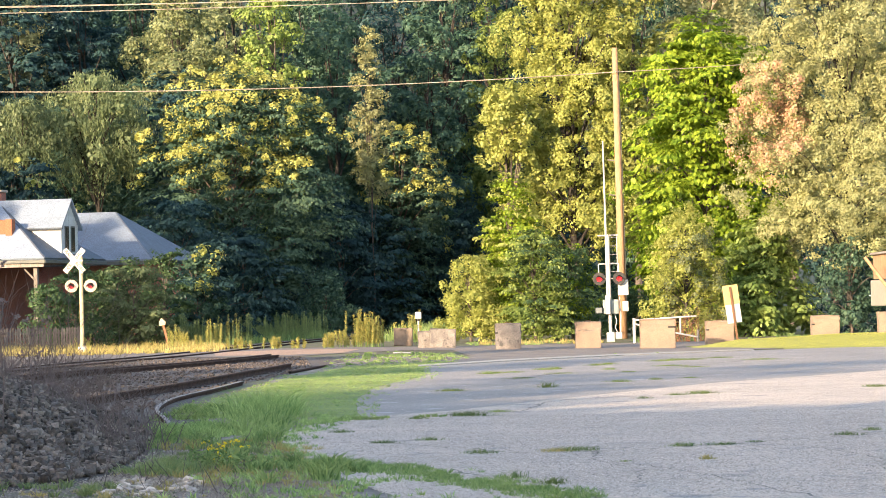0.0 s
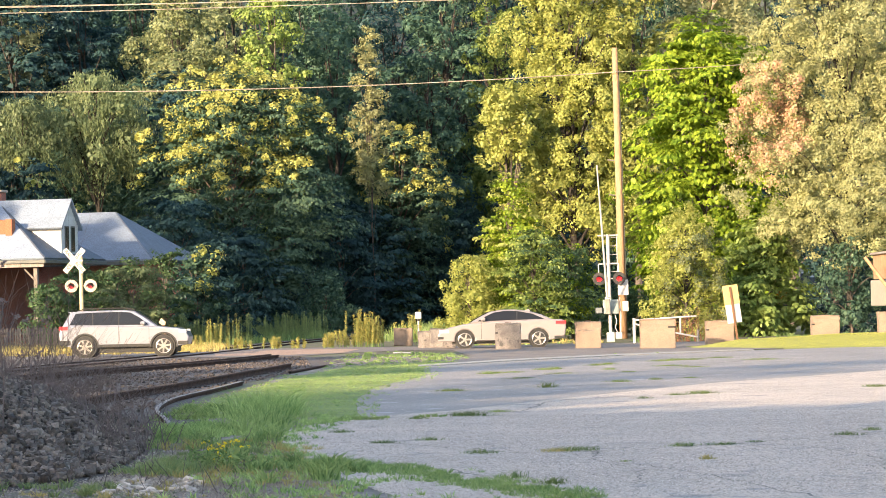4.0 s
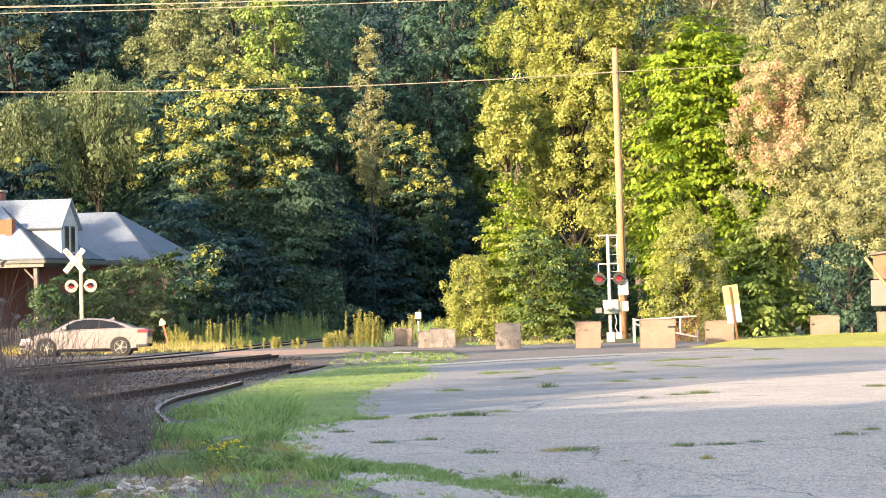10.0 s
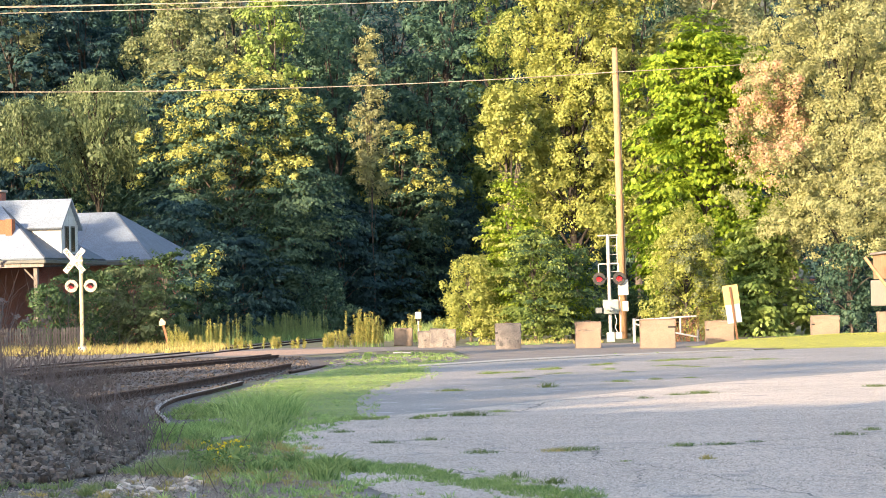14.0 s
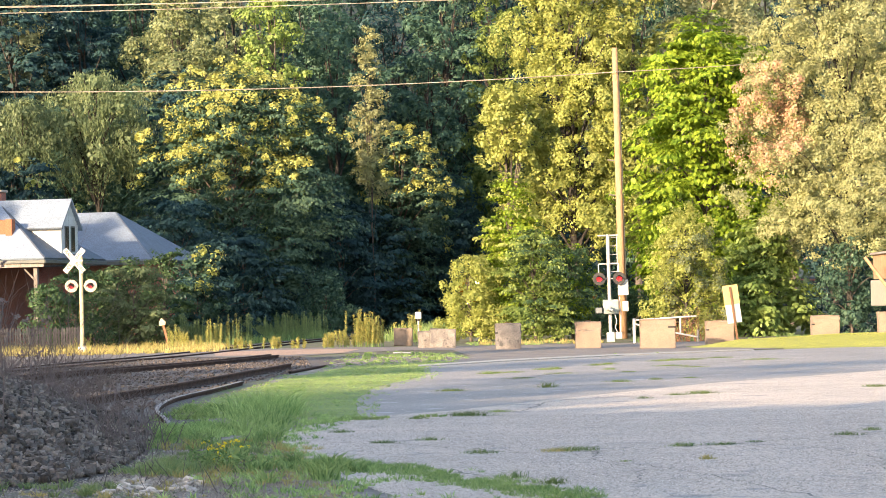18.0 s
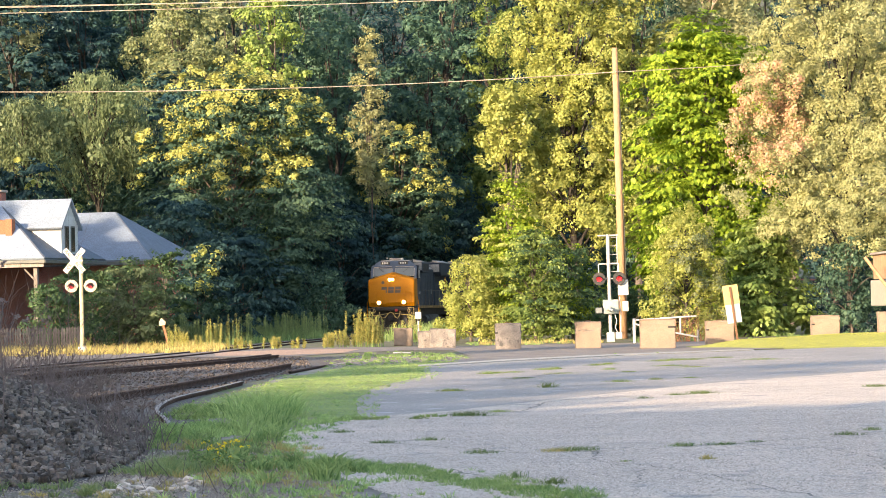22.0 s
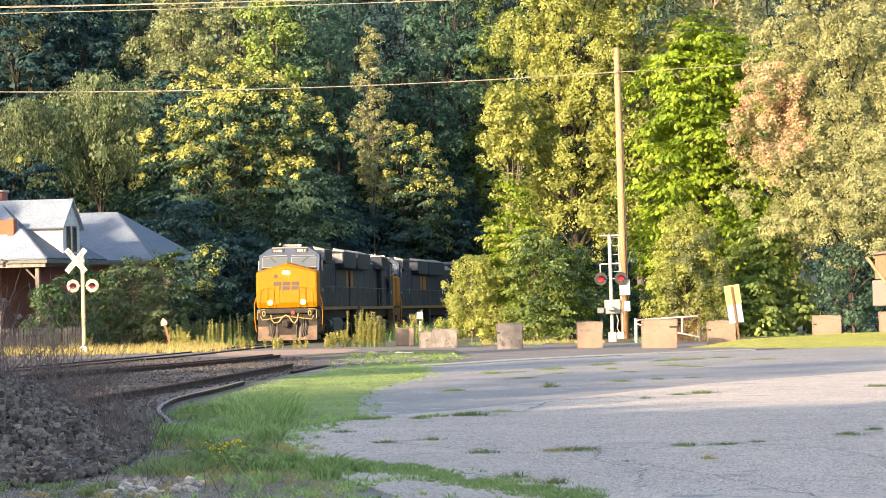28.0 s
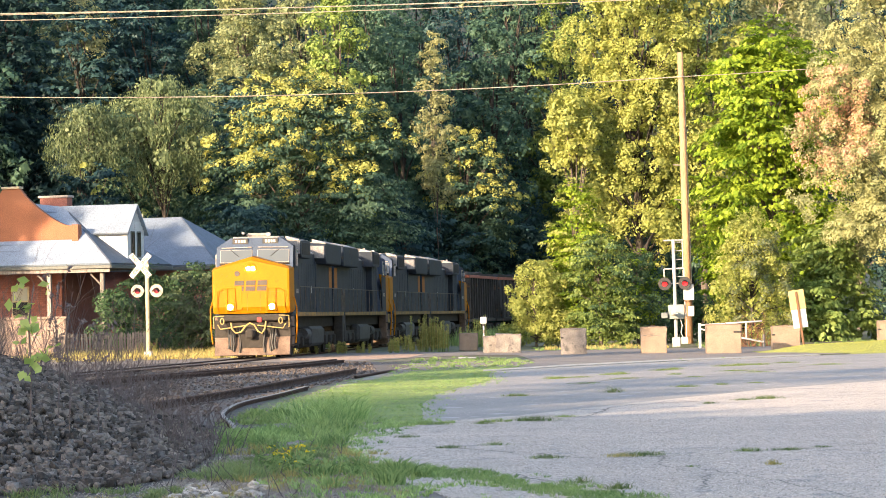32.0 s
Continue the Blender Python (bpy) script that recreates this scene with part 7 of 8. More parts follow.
def tuft(x, y, r, h, seed, mat=None):
    rng = np.random.default_rng(seed)
    n = int(430 * r / 0.3)
    p = np.column_stack([x + rng.normal(0, r * 0.62, n), y + rng.normal(0, r * 0.8, n), np.full(n, 0.012)])
    p[:, 2] -= 0.25 * h * np.hypot((p[:, 0] - x) / r, (p[:, 1] - y) / r)
    v, f = blades(rng, p, h, 0.0065, 1.2, 0.7)
    tagged(raw("grass_tuft", v, f, mat or M_TUFT), "small grass tuft growing in an asphalt crack", "grass tuft", "tufts in the car park", "stuff")


for i, (x, y, r, h) in enumerate([(0.32, 43.6, 0.30, 0.11), (0.78, 45.0, 0.16, 0.05), (1.37, 32.5, 0.26, 0.07), (1.15, 32.4, 0.16, 0.05), (4.34, 52.1, 0.26, 0.08), (3.9, 51.5, 0.16, 0.05), (3.24, 50.0, 0.12, 0.05), (0.35, 32.3, 0.16, 0.07),
                                  (-0.21, 35.8, 0.14, 0.06), (-0.72, 35.3, 0.16, 0.05), (4.57, 34.9, 0.16, 0.06), (2.55, 33.0, 0.16, 0.06), (1.94, 58.2, 0.16, 0.16), (3.94, 73.2, 0.16, 0.06), (2.57, 30.1, 0.07, 0.07), (0.91, 26.5, 0.12, 0.09),
                                  (-1.32, 38.6, 0.14, 0.06), (7.59, 54.0, 0.22, 0.07), (2.96, 33.1, 0.14, 0.05), (-1.03, 42.9, 0.16, 0.06), (-0.4, 42.8, 0.14, 0.06), (4.2, 70, 0.2, 0.03), (6.0, 74, 0.3, 0.03), (1.6, 66, 0.3, 0.03), (2.6, 70, 0.3, 0.03), (5.6, 76, 0.4, 0.04),
                                  (8.5, 82, 0.5, 0.04), (9.4, 62, 0.12, 0.05), (0.6, 27.5, 0.10, 0.10), (5.0, 36, 0.10, 0.06), (3.4, 33.6, 0.10, 0.03), (1.75, 30.0, 0.05, 0.03), (1.0, 71.1, 0.22, 0.09), (1.22, 71.7, 0.16, 0.05),
                                  (1.6, 72.2, 0.26, 0.04), (2.45, 74.6, 0.30, 0.06), (2.7, 75.0, 0.20, 0.08), (3.9, 78.6, 0.26, 0.06), (4.25, 79.6, 0.24, 0.07), (5.8, 82.5, 0.34, 0.06), (6.3, 83.4, 0.34, 0.08), (6.8, 83.9, 0.34, 0.06), (7.7, 85.7, 0.34, 0.05),
                                  (0.1, 57.0, 0.24, 0.07), (3.5, 61.3, 0.22, 0.06), (4.3, 62.5, 0.13, 0.06), (5.1, 63.4, 0.16, 0.03)]):
    tuft(x, y, r, h, 100 + i, M_STRAW if i in (3, 14) else None)

patch("dry_verge", [(1.6, 126), (6.4, 125), (6.6, 131), (1.4, 133)], 2600, 0.16, 0.02, M_STRAW, "sunlit dry grass behind concrete blocks", 46, lean=0.5, patchy=0.35, clump=16)
# sunlit dry grass by the crossing, tall weeds along the line, goldenrod
patch("dry_verge", [(-21, 134), (-9.3, 126), (-9.3, 134), (-12, 150), (-22, 152)], 13000, 0.32, 0.02, M_STRAW, "sunlit dry yellow grass by the crossing", 30, lean=0.5, patchy=0.35, clump=24)
patch("dry_verge", [(-17, 118.5), (-9.9, 121.5), (-9.2, 125), (-20, 133), (-22, 126)], 12000, 0.22, 0.03, M_STRAW, "sunlit dry yellow grass beside the road", 31, lean=0.5, patchy=0.3, clump=24)
patch("tall_weeds", [(-12.5, 150), (-9.8, 148), (-6.4, 178), (-8.5, 186), (-13, 182)], 7000, 0.6, 0.02, M_GRASS, "green weeds along the line", 32, lean=0.5, clump=24)
patch("tall_weeds", [(-3.6, 150), (-1.5, 140), (0.6, 160), (1.0, 190), (0.0, 188)], 6000, 0.7, 0.025, M_GRASS, "tall green weeds along the line", 33, lean=0.3, clump=24)
patch("verge_grass", [(-0.5, 124.5), (4.2, 124), (6.4, 129), (6.0, 134), (-0.5, 134)], 2600, 0.10, 0.018, M_GRASS, "short grass behind blocks", 34, lean=0.5, patchy=0.4, clump=16)
patch("weeds", [(8, 124), (15, 124), (19, 132), (19, 140), (8, 140)], 4000, 0.16, 0.02, M_GRASS, "green weeds behind barrier blocks", 35, lean=0.6, patchy=0.4, clump=40)


def goldenrod(x, y, n, h, seed, spread=0.5, weed=False):
    rng = np.random.default_rng(seed)
    ob = thing("goldenrod", pose(x, y, 0), "clump of tall pale green weeds along the line" if weed else "clump of yellow goldenrod at the roadside", "weed" if weed else "wildflower", "weed clumps" if weed else "goldenrod clumps")
    ob.name = "weed_clump" if weed else "goldenrod"
    base = np.column_stack([rng.normal(0, spread, n), rng.normal(0, spread, n), np.zeros(n)])
    hs = h * rng.uniform(0.55, 1.1, n)
    bm = bmesh.new()
    cs = []
    for (bx, by, _), hh in zip(base, hs):
        tx, ty = bx + rng.normal(0, 0.06), by + rng.normal(0, 0.06)
        tube(bm, (bx, by, 0), (tx, ty, hh), 0.012, 0.006, n=4, cap=False)
        for u in np.linspace(0.2, 1.0, 18):
            cs.append((bx + (tx - bx) * u, by + (ty - by) * u, hh * u))
    tagged(part("stem", bm, M_GRASS, ob), kind="stuff")
    cs = np.array(cs)
    o = rng.normal(0, 1, cs.shape)
    v, f = leaves(rng, cs, o / np.linalg.norm(o, axis=1)[:, None], 18, 0.034, 0.044, -0.9, 0.4)
    if weed:
        raw("foliage", v, f, M_WEED, ob)
    else:
        tagged(raw("flower_head", v, f, M_GOLDENROD, ob, "pale yellow flower heads"), kind="stuff")


for i, (x, y, n, h) in enumerate([(-4.75, 127, 9, 0.6), (-4.2, 128, 10, 0.75), (-3.7, 129, 8, 0.6), (-3.3, 128.3, 30, 1.45), (-2.9, 128.6, 14, 1.2), (-11.9, 136, 10, 1.0), (-11.4, 135, 7, 0.9), (-1.4, 132, 10, 1.4), (-7.2, 128, 8, 0.5), (-8.4, 128, 8, 0.5),
                                  (-6.2, 127.5, 6, 0.45), (-10.6, 139, 8, 1.2), (-16.5, 139, 8, 0.7), (-10.5, 150, 7, 1.4)]):
    goldenrod(x, y, n, h, 300 + i, 0.28)
rw = random.Random(4)
for i in range(34):
    u = rw.random()
    goldenrod(-12.2 + 5.0 * u + rw.uniform(-1.2, 0.6), 147 + 32 * u, 9, rw.uniform(0.9, 1.6), 340 + i, 0.4, True)

# yellow flowers and leafy weeds at the near verge
rng = np.random.default_rng(77)
fl = thing("yellow_wildflowers", pose(-2.22, 30.4, 0), "yellow wildflowers in rank weeds", "wildflower")
cs = np.column_stack([rng.normal(0, 0.10, 30), rng.normal(0, 0.3, 30), rng.uniform(0.10, 0.28, 30)])
bm = bmesh.new()
for c in cs:
    tube(bm, (c[0] * 0.7, c[1] * 0.7, 0), c, 0.004, 0.003, n=4, cap=False)
tagged(part("stem", bm, M_GRASS, fl), kind="stuff")
o = np.tile([0, -0.3, 0.9], (30, 1))
v, f = leaves(rng, cs, o, 6, 0.010, 0.026, 0, 0.8)
tagged(raw("petal", v, f, M_FLOWER, fl, "yellow petals"), kind="stuff")
v, f = leaves(rng, cs * np.array([1.4, 1.2, 0.5]), o, 8, 0.06, 0.10, 0.4, 0.4)
raw("leaves", v, f, M_GRASS, fl)


# ---- gravel pile ----
def heap(x, y):
    x, y = np.asarray(x, float), np.asarray(y, float)
    rise = np.clip(-3.0 - x - 0.07 * (y - 30), 0, 9)
    h = 1.85 * (1 - np.exp(-0.25 * rise ** 1.25))
    return h * step01(26.5, 37, y + 0.35 * np.clip(-x - 3, 0, 5)) * (1 - step01(38, 47, y)) * 1.0


gp = thing("gravel_pile", pose(0, 0, 0), "pile of dark grey ballast stones", "gravel pile")
xs, ys = np.linspace(-14, -2.4, 60), np.linspace(24, 48, 70)
gx, gy = np.meshgrid(xs, ys)
v = np.stack([gx, gy, heap(gx, gy) - 0.02], -1).reshape(-1, 3)
i = np.arange(60 * 70).reshape(70, 60)
raw("heap", v, np.stack([i[:-1, :-1], i[:-1, 1:], i[1:, 1:], i[1:, :-1]], -1).reshape(-1, 4), surface("stony_earth", (0.06, 0.05, 0.045), (0.035, 0.03, 0.028), scale=4, fine=20, bump=0.8), gp, smooth=True)
rng = np.random.default_rng(12)
n = 20000
x, y = rng.uniform(-8.2, -2.3, n), rng.uniform(26, 40, n)
h = heap(x, y)
keep = (h > 0.03)
x, y, h = x[keep], y[keep], h[keep]
sz = rng.uniform(0.018, 0.042, len(x)) * rng.choice([1, 1, 1, 1.3, 1.65], len(x))
cen = np.column_stack([x, y, h + sz * 0.25])
loose = stones("loose_stone", cen[300:], sz[300:], 13, M_STONE, "dark broken ballast stones", parent=gp)
del loose["category"]
kinds = []
for k in range(5):
    o = stones("stone", np.zeros((1, 3)), [1.0], 50 + k, M_STONE, "", category="", kind="", parent=gp)
    for key in list(o.keys()):
        del o[key]
    kinds.append(o.data)
    o.matrix_basis = Matrix.Translation(cen[k] + np.array([0, 0, 0.02])) @ Matrix.Diagonal((sz[k], sz[k], sz[k], 1))
for k in range(5, 300):
    o = new("stone", kinds[k % 5])
    o.parent = gp
    o.matrix_basis = Matrix.Translation(cen[k] + np.array([0, 0, 0.02])) @ Euler((rng.uniform(0, 6), rng.uniform(0, 6), rng.uniform(0, 6))).to_matrix().to_4x4() @ Matrix.Diagonal((sz[k], sz[k], sz[k], 1))

# broken concrete at the foot of the pile
bits = []
for k in range(84):
    x, y = -3.05 + rng.uniform(0, 0.85), 26.2 + rng.uniform(0, 2.4)
    s = rng.uniform(0.012, 0.036)
    bm = boxed(-s * 1.5, s * 1.5, -s * 1.2, s * 1.2, -s * 0.5, s * 0.5, s * 0.2)
    for vv in bm.verts:
        vv.co += Vector(rng.normal(0, s * 0.12, 3))
    o = part("rubble_piece", bm, M_RUBBLE)
    o.matrix_basis = pose(x, y, float(heap(x, y)) + s * 0.35, rng.uniform(-20, 20), rng.uniform(-20, 20), rng.uniform(0, 360))
    tagged(o, "pale broken piece of concrete beside the gravel pile", "rubble", "pieces of broken concrete")


# ---- dead brush over the pile ----
def brush(name, n, xr, yr, hr, seed, label, side=0.35, mat=None, thick=1.0):
    rng = np.random.default_rng(seed)
    V, Fc = [], []
    cnt = 0
    for _ in range(n):
        x, y = rng.uniform(*xr), rng.uniform(*yr)
        p = np.array([x, y, float(heap(x, y))])
        h = rng.uniform(*hr)
        d = np.array([rng.normal(0, side), rng.normal(0, 0.25), 1.0])
        r = rng.uniform(0.0035, 0.008) * thick
        stack = [(p, d, h, r, 0)]
        while stack:
            p, d, L, r, lev = stack.pop()
            segs = 4
            for sgi in range(segs):
                q = p + d / np.linalg.norm(d) * L / segs
                a, b = r * (1 - sgi / segs * 0.6), r * (1 - (sgi + 1) / segs * 0.6)
                for c, rr in ((p, a), (q, b)):
                    V += [c + np.array([rr, 0, 0]), c + np.array([-rr * 0.5, rr * 0.87, 0]), c + np.array([-rr * 0.5, -rr * 0.87, 0])]
                for e in range(3):
                    Fc.append((cnt + e, cnt + (e + 1) % 3, cnt + 3 + (e + 1) % 3, cnt + 3 + e))
                cnt += 6
                if lev < 2 and sgi and rng.uniform() < 0.55:
                    stack.append((q.copy(), d + rng.normal(0, 0.55, 3), L * rng.uniform(0.3, 0.5), b * 0.75, lev + 1))
                d = d + rng.normal(0, 0.17, 3)
                p = q
    tagged(raw(name, np.array(V), np.array(Fc), mat or M_TWIG), label, "brush", kind="stuff")


brush("dead_brush", 200, (-7.6, -4.4), (37, 45), (0.5, 1.3), 21, "tangle of bare dead stems behind the gravel pile", 0.6)
brush("dead_brush", 80, (-5.3, -3.7), (35, 42), (0.35, 0.8), 22, "bare dead stems beside the rails", 0.6)
brush("dead_brush", 32, (-8.5, -5.4), (40, 50), (1.4, 2.6), 23, "tall bare dead stems before the station", 0.5)
brush("dead_brush", 55, (-4.0, -3.1), (33.8, 35.4), (0.3, 0.62), 27, "dense fan of dark bare stems at the foot of the gravel pile", 0.5, None, 1.15)
brush("dead_brush", 9, (-3.55, -3.0), (30.2, 31.5), (0.5, 0.85), 28, "a few dark bare stems before the gravel pile", 0.25)
brush("tangled_brush", 230, (-7.4, -4.3), (36, 41), (0.5, 1.2), 25, "dark tangle of dead stems on top of the gravel pile", 2.2)
brush("fallen_twigs", 150, (-4.2, -1.8), (25.5, 36), (0.06, 0.26), 24, "short dry twigs on the ground", 1.2)

brush("dead_brush", 60, (9.2, 10.6), (123.5, 125.5), (0.6, 1.25), 26, "reddish brown dead stems behind the swing gate", 0.3, surface("red_brown_stem", (0.30, 0.135, 0.075), (0.20, 0.09, 0.05), scale=8, bump=0.1), 2.2)

# leafy sapling on the pile
sp = thing("sapling", pose(-4.98, 31.5, float(heap(-4.98, 31.5))), "thin sapling with a few large green leaves", "sapling")
bm = rod([(0, 0, 0), (0.02, 0, 0.6), (0.0, 0, 1.1), (0.06, 0, 1.5)], 0.009, 6)
part("stem", bm, M_TWIG, sp)
rng = np.random.default_rng(31)
cs = np.array([(rng.normal(0, 0.10), rng.normal(0, 0.1), z) for z in np.linspace(0.55, 1.5, 16)])
o = rng.normal(0, 0.6, cs.shape) + np.array([0, -1.0, 0.2])
v, f = leaves(rng, cs, o / np.linalg.norm(o, axis=1)[:, None], 3, 0.07, 0.12, 0.9, 0.75, 0.0)
raw("leaves", v, f, M_LAWN, sp, "large green leaves")


# dry stalks with brown seed heads on the pile
for i, (x, y, h) in enumerate(((-4.62, 31.8, 1.35), (-4.40, 32.4, 1.1), (-4.85, 32.6, 1.5))):
    stalk = thing("dry_stalk", pose(x, y, float(heap(x, y))), "tall dead stalk with dark brown seed heads", "dead plant", "dry stalks on the pile")
    r = np.random.default_rng(500 + i)
    part("stem", rod([(0, 0, 0), (0.02, 0, h * 0.4), (-0.02, 0, h * 0.75), (0.03, 0, h)], 0.007, 6), M_TWIG, stalk)
    cs = []
    for z in np.linspace(h * 0.35, h, 9):
        e = (r.uniform(-0.22, 0.22), r.uniform(-0.1, 0.1), z + r.uniform(0.05, 0.2))
        part("branch", rod([(0, 0, z * 0.97), (e[0] * 0.6, e[1], z + 0.02), e], 0.004, 5), M_TWIG, stalk)
        cs.append(e)
    cs = np.array(cs)
    v, f = leaves(r, cs, np.tile([0, -1.0, 0.2], (len(cs), 1)), 9, 0.03, 0.045, 0.3, 0.6)
    tagged(raw("seed_head", v, f, M_TWIG, stalk, "dark brown seed heads"), kind="stuff")


# ---- cracks and seams in the asphalt ----
def crack(pts, w, seed):
    rng = np.random.default_rng(seed)
    p = smooth_line(pts, 14)
    p = p + rng.normal(0, 0.035, p.shape) * np.array([1, 1.6])
    prof = [(-w / 2, 0.0), (w / 2, 0.0)]
    t = np.gradient(p, axis=0)
    t /= np.linalg.norm(t, axis=1)[:, None]
    nrm = np.stack([-t[:, 1], t[:, 0]], 1)
    ww = w * rng.uniform(0.3, 1.5, len(p))[:, None]
    v = np.concatenate([np.column_stack([p - nrm * ww / 2, np.full(len(p), 0.016)]), np.column_stack([p + nrm * ww / 2, np.full(len(p), 0.016)])])
    n = len(p)
    f = np.array([(i, i + 1, n + i + 1, n + i) for i in range(n - 1)])
    ob = raw("asphalt_crack", v, f, M_CRACK)
    tagged(ob, "dark weathered crack in worn asphalt", "crack", kind="structure")


M_CRACK = surface("crack_dirt", (0.20, 0.185, 0.165), (0.13, 0.12, 0.10), scale=6, fine=40, bump=0.5)
crack([(-0.93, 35.7), (0.2, 33.5), (0.94, 32.1), (2.46, 32.7), (5.02, 35.0), (8, 37)], 0.045, 1)
crack([(-1.52, 43.3), (0.33, 44.4), (1.08, 45.1), (1.94, 50), (4.34, 52.1), (7.85, 54.6), (12, 58)], 0.045, 2)
crack([(-1.36, 31.9), (-0.18, 29.7), (1.13, 25), (1.4, 22)], 0.04, 3)
crack([(0.9, 30), (1.7, 29.6), (2.2, 28), (2.9, 24)], 0.02, 4)
crack([(1.6, 32.4), (1.5, 30.5), (1.75, 28.5), (1.6, 26)], 0.018, 5)
crack([(1.2, 64), (2.6, 70), (4.2, 71), (5.9, 75), (8.8, 83)], 0.06, 6)
crack([(-1.6, 58), (0.5, 59.5), (2.0, 58.5), (4.5, 61)], 0.05, 7)
crack([(3.6, 33), (4.2, 30), (4.0, 27), (4.6, 23)], 0.02, 8)


# ---- loose grit on the worn asphalt and at the foot of the pile ----
def grit(name, poly, n, lo, hi, mat, label, seed, z=0.012):
    rng = np.random.default_rng(seed)
    q = np.array(poly)
    p = rng.uniform(q.min(0), q.max(0), (n, 2))
    p = p[in_poly(p, poly)]
    m = len(p)
    octa = np.array([(1, 0, 0), (-1, 0, 0), (0, 1, 0), (0, -1, 0), (0, 0, 1)], float)
    tri = np.array([(0, 2, 4), (2, 1, 4), (1, 3, 4), (3, 0, 4)])
    s = rng.uniform(lo, hi, (m, 1, 1)) * rng.uniform(0.6, 1.3, (m, 5, 1))
    a = rng.uniform(0, math.tau, m)
    x = octa[None, :, 0] * np.cos(a)[:, None] - octa[None, :, 1] * np.sin(a)[:, None]
    y = octa[None, :, 0] * np.sin(a)[:, None] + octa[None, :, 1] * np.cos(a)[:, None]
    v = np.stack([x, y, np.repeat(octa[None, :, 2], m, 0) * 0.8], -1) * s
    v[:, :, :2] += p[:, None, :]
    v[:, :, 2] += z
    f = (tri[None] + (np.arange(m) * 5)[:, None, None]).reshape(-1, 3)
    tagged(raw(name, v.reshape(-1, 3), f, mat), label, "grit", kind="stuff")


M_GRIT = surface("grit", (0.48, 0.425, 0.375), (0.34, 0.30, 0.268), scale=20, fine=60, bump=0.2, island=0.35)
M_GRIT_DARK = surface("dark_grit", (0.27, 0.232, 0.20), (0.165, 0.14, 0.12), scale=20, fine=60, bump=0.2, island=0.6)
LOT = [(-0.4, 24.5), (-1.05, 29), (-1.7, 34.5), (-2.1, 38.7), (-1.45, 43.3), (0.1, 46), (2.0, 51), (4.9, 58), (9.5, 66), (9.5, 58), (5.2, 34), (4.0, 24.5)]
grit("asphalt_grit", [(-0.4, 24.5), (-1.05, 29), (-1.7, 34.5), (-2.1, 38.7), (-1.45, 43.3), (6.6, 43.3), (5.2, 34), (4.0, 24.5)], 42000, 0.006, 0.015, M_GRIT, "coarse exposed aggregate of worn asphalt", 5)
grit("asphalt_grit", LOT, 40000, 0.005, 0.013, M_GRIT, "coarse exposed aggregate of worn asphalt", 1)
grit("asphalt_grit", [(-1.5, 43.8), (0.1, 46.6), (2.0, 51.7), (4.9, 58.9), (9.6, 67.2), (11, 80), (9, 96), (5.3, 92.5), (1.8, 87), (-0.7, 81), (-0.6, 70), (-1.6, 60)], 9000, 0.005, 0.011, M_GRIT, "coarse exposed aggregate of asphalt", 2, 0.008)
patch("dead_grass_mat", [(-3.35, 28.2), (-2.3, 27.8), (-2.0, 30), (-2.5, 33.5), (-3.1, 34)], 7000, 0.05, 0.007, M_DEADGRASS, "flattened mat of dead pale grass", 57, lean=3.0, patchy=0.35, size=0.4)
grit("verge_grit", [(-4.2, 24.5), (-0.6, 24.5), (-1.2, 29), (-1.9, 36), (-2.6, 38), (-4.2, 30)], 16000, 0.006, 0.02, M_GRIT_DARK, "brown grit and gravel at the foot of a pile", 3, 0.004)
grit("verge_grit", [(-3.4, 80), (-1.6, 86), (0.2, 92), (0.3, 103), (-2.5, 107), (-4.6, 103), (-3.8, 94)], 4000, 0.01, 0.022, M_STONE, "dark grit beside the crossing", 4, 0.004)
patch("weeds", [(-3.7, 35.2), (-2.3, 34.6), (-2.1, 38), (-3.6, 38.6)], 5200, 0.09, 0.010, M_GRASS, "low green weeds between gravel pile and rail", 59, lean=0.9, patchy=0.25, size=0.5, clump=30)
patch("weeds", [(-3.0, 31.5), (-2.0, 31), (-1.9, 35), (-2.9, 35.5)], 4200, 0.08, 0.009, M_WEED, "dull green weeds on the verge", 60, lean=0.9, patchy=0.4, size=0.5, clump=30)
patch("dead_grass_mat", [(-2.9, 25.2), (-0.9, 25), (-1.2, 28.5), (-2.6, 29.5)], 9000, 0.06, 0.006, M_DEADGRASS, "flattened mat of dead brown grass", 61, lean=2.2, patchy=0.42, size=0.5)
patch("dry_grass", [(-3.6, 25), (-0.7, 24.8), (-1.2, 29), (-2.4, 31), (-3.4, 29)], 5000, 0.07, 0.006, M_STRAW, "dry straw coloured grass", 38, lean=1.0, patchy=0.45, size=0.5, clump=24)

# ---- trees added out of view behind and beside the camera to shade car park, road and woods ----
OUTSIDE = dict(leaf=0.55, tuft=0.7, per=16, aspect=0.8, twigs=1)
tree(-45, 121.7, 17.2, 3.6, M_LEAF_MID, "tall shade tree beyond the station yard", k=16, seed=66, z0=1.0, **OUTSIDE)
tree(-57, 115.4, 27.5, 3.4, M_LEAF_MID, "very tall unseen tree added to shade the lower woods", k=20, seed=73, z0=2.0, prof=WIDE, **OUTSIDE)
tree(-63.5, 116, 30, 6.0, M_LEAF_MID, "very tall unseen tree added to shade the lower woods", k=20, seed=68, z0=2.0, prof=WIDE, **OUTSIDE)
tree(-33, 118, 10.6, 3.0, M_LEAF_MID, "open unseen tree added to shade the station bushes", k=14, seed=69, z0=1.0, open_=0.36, **OUTSIDE)
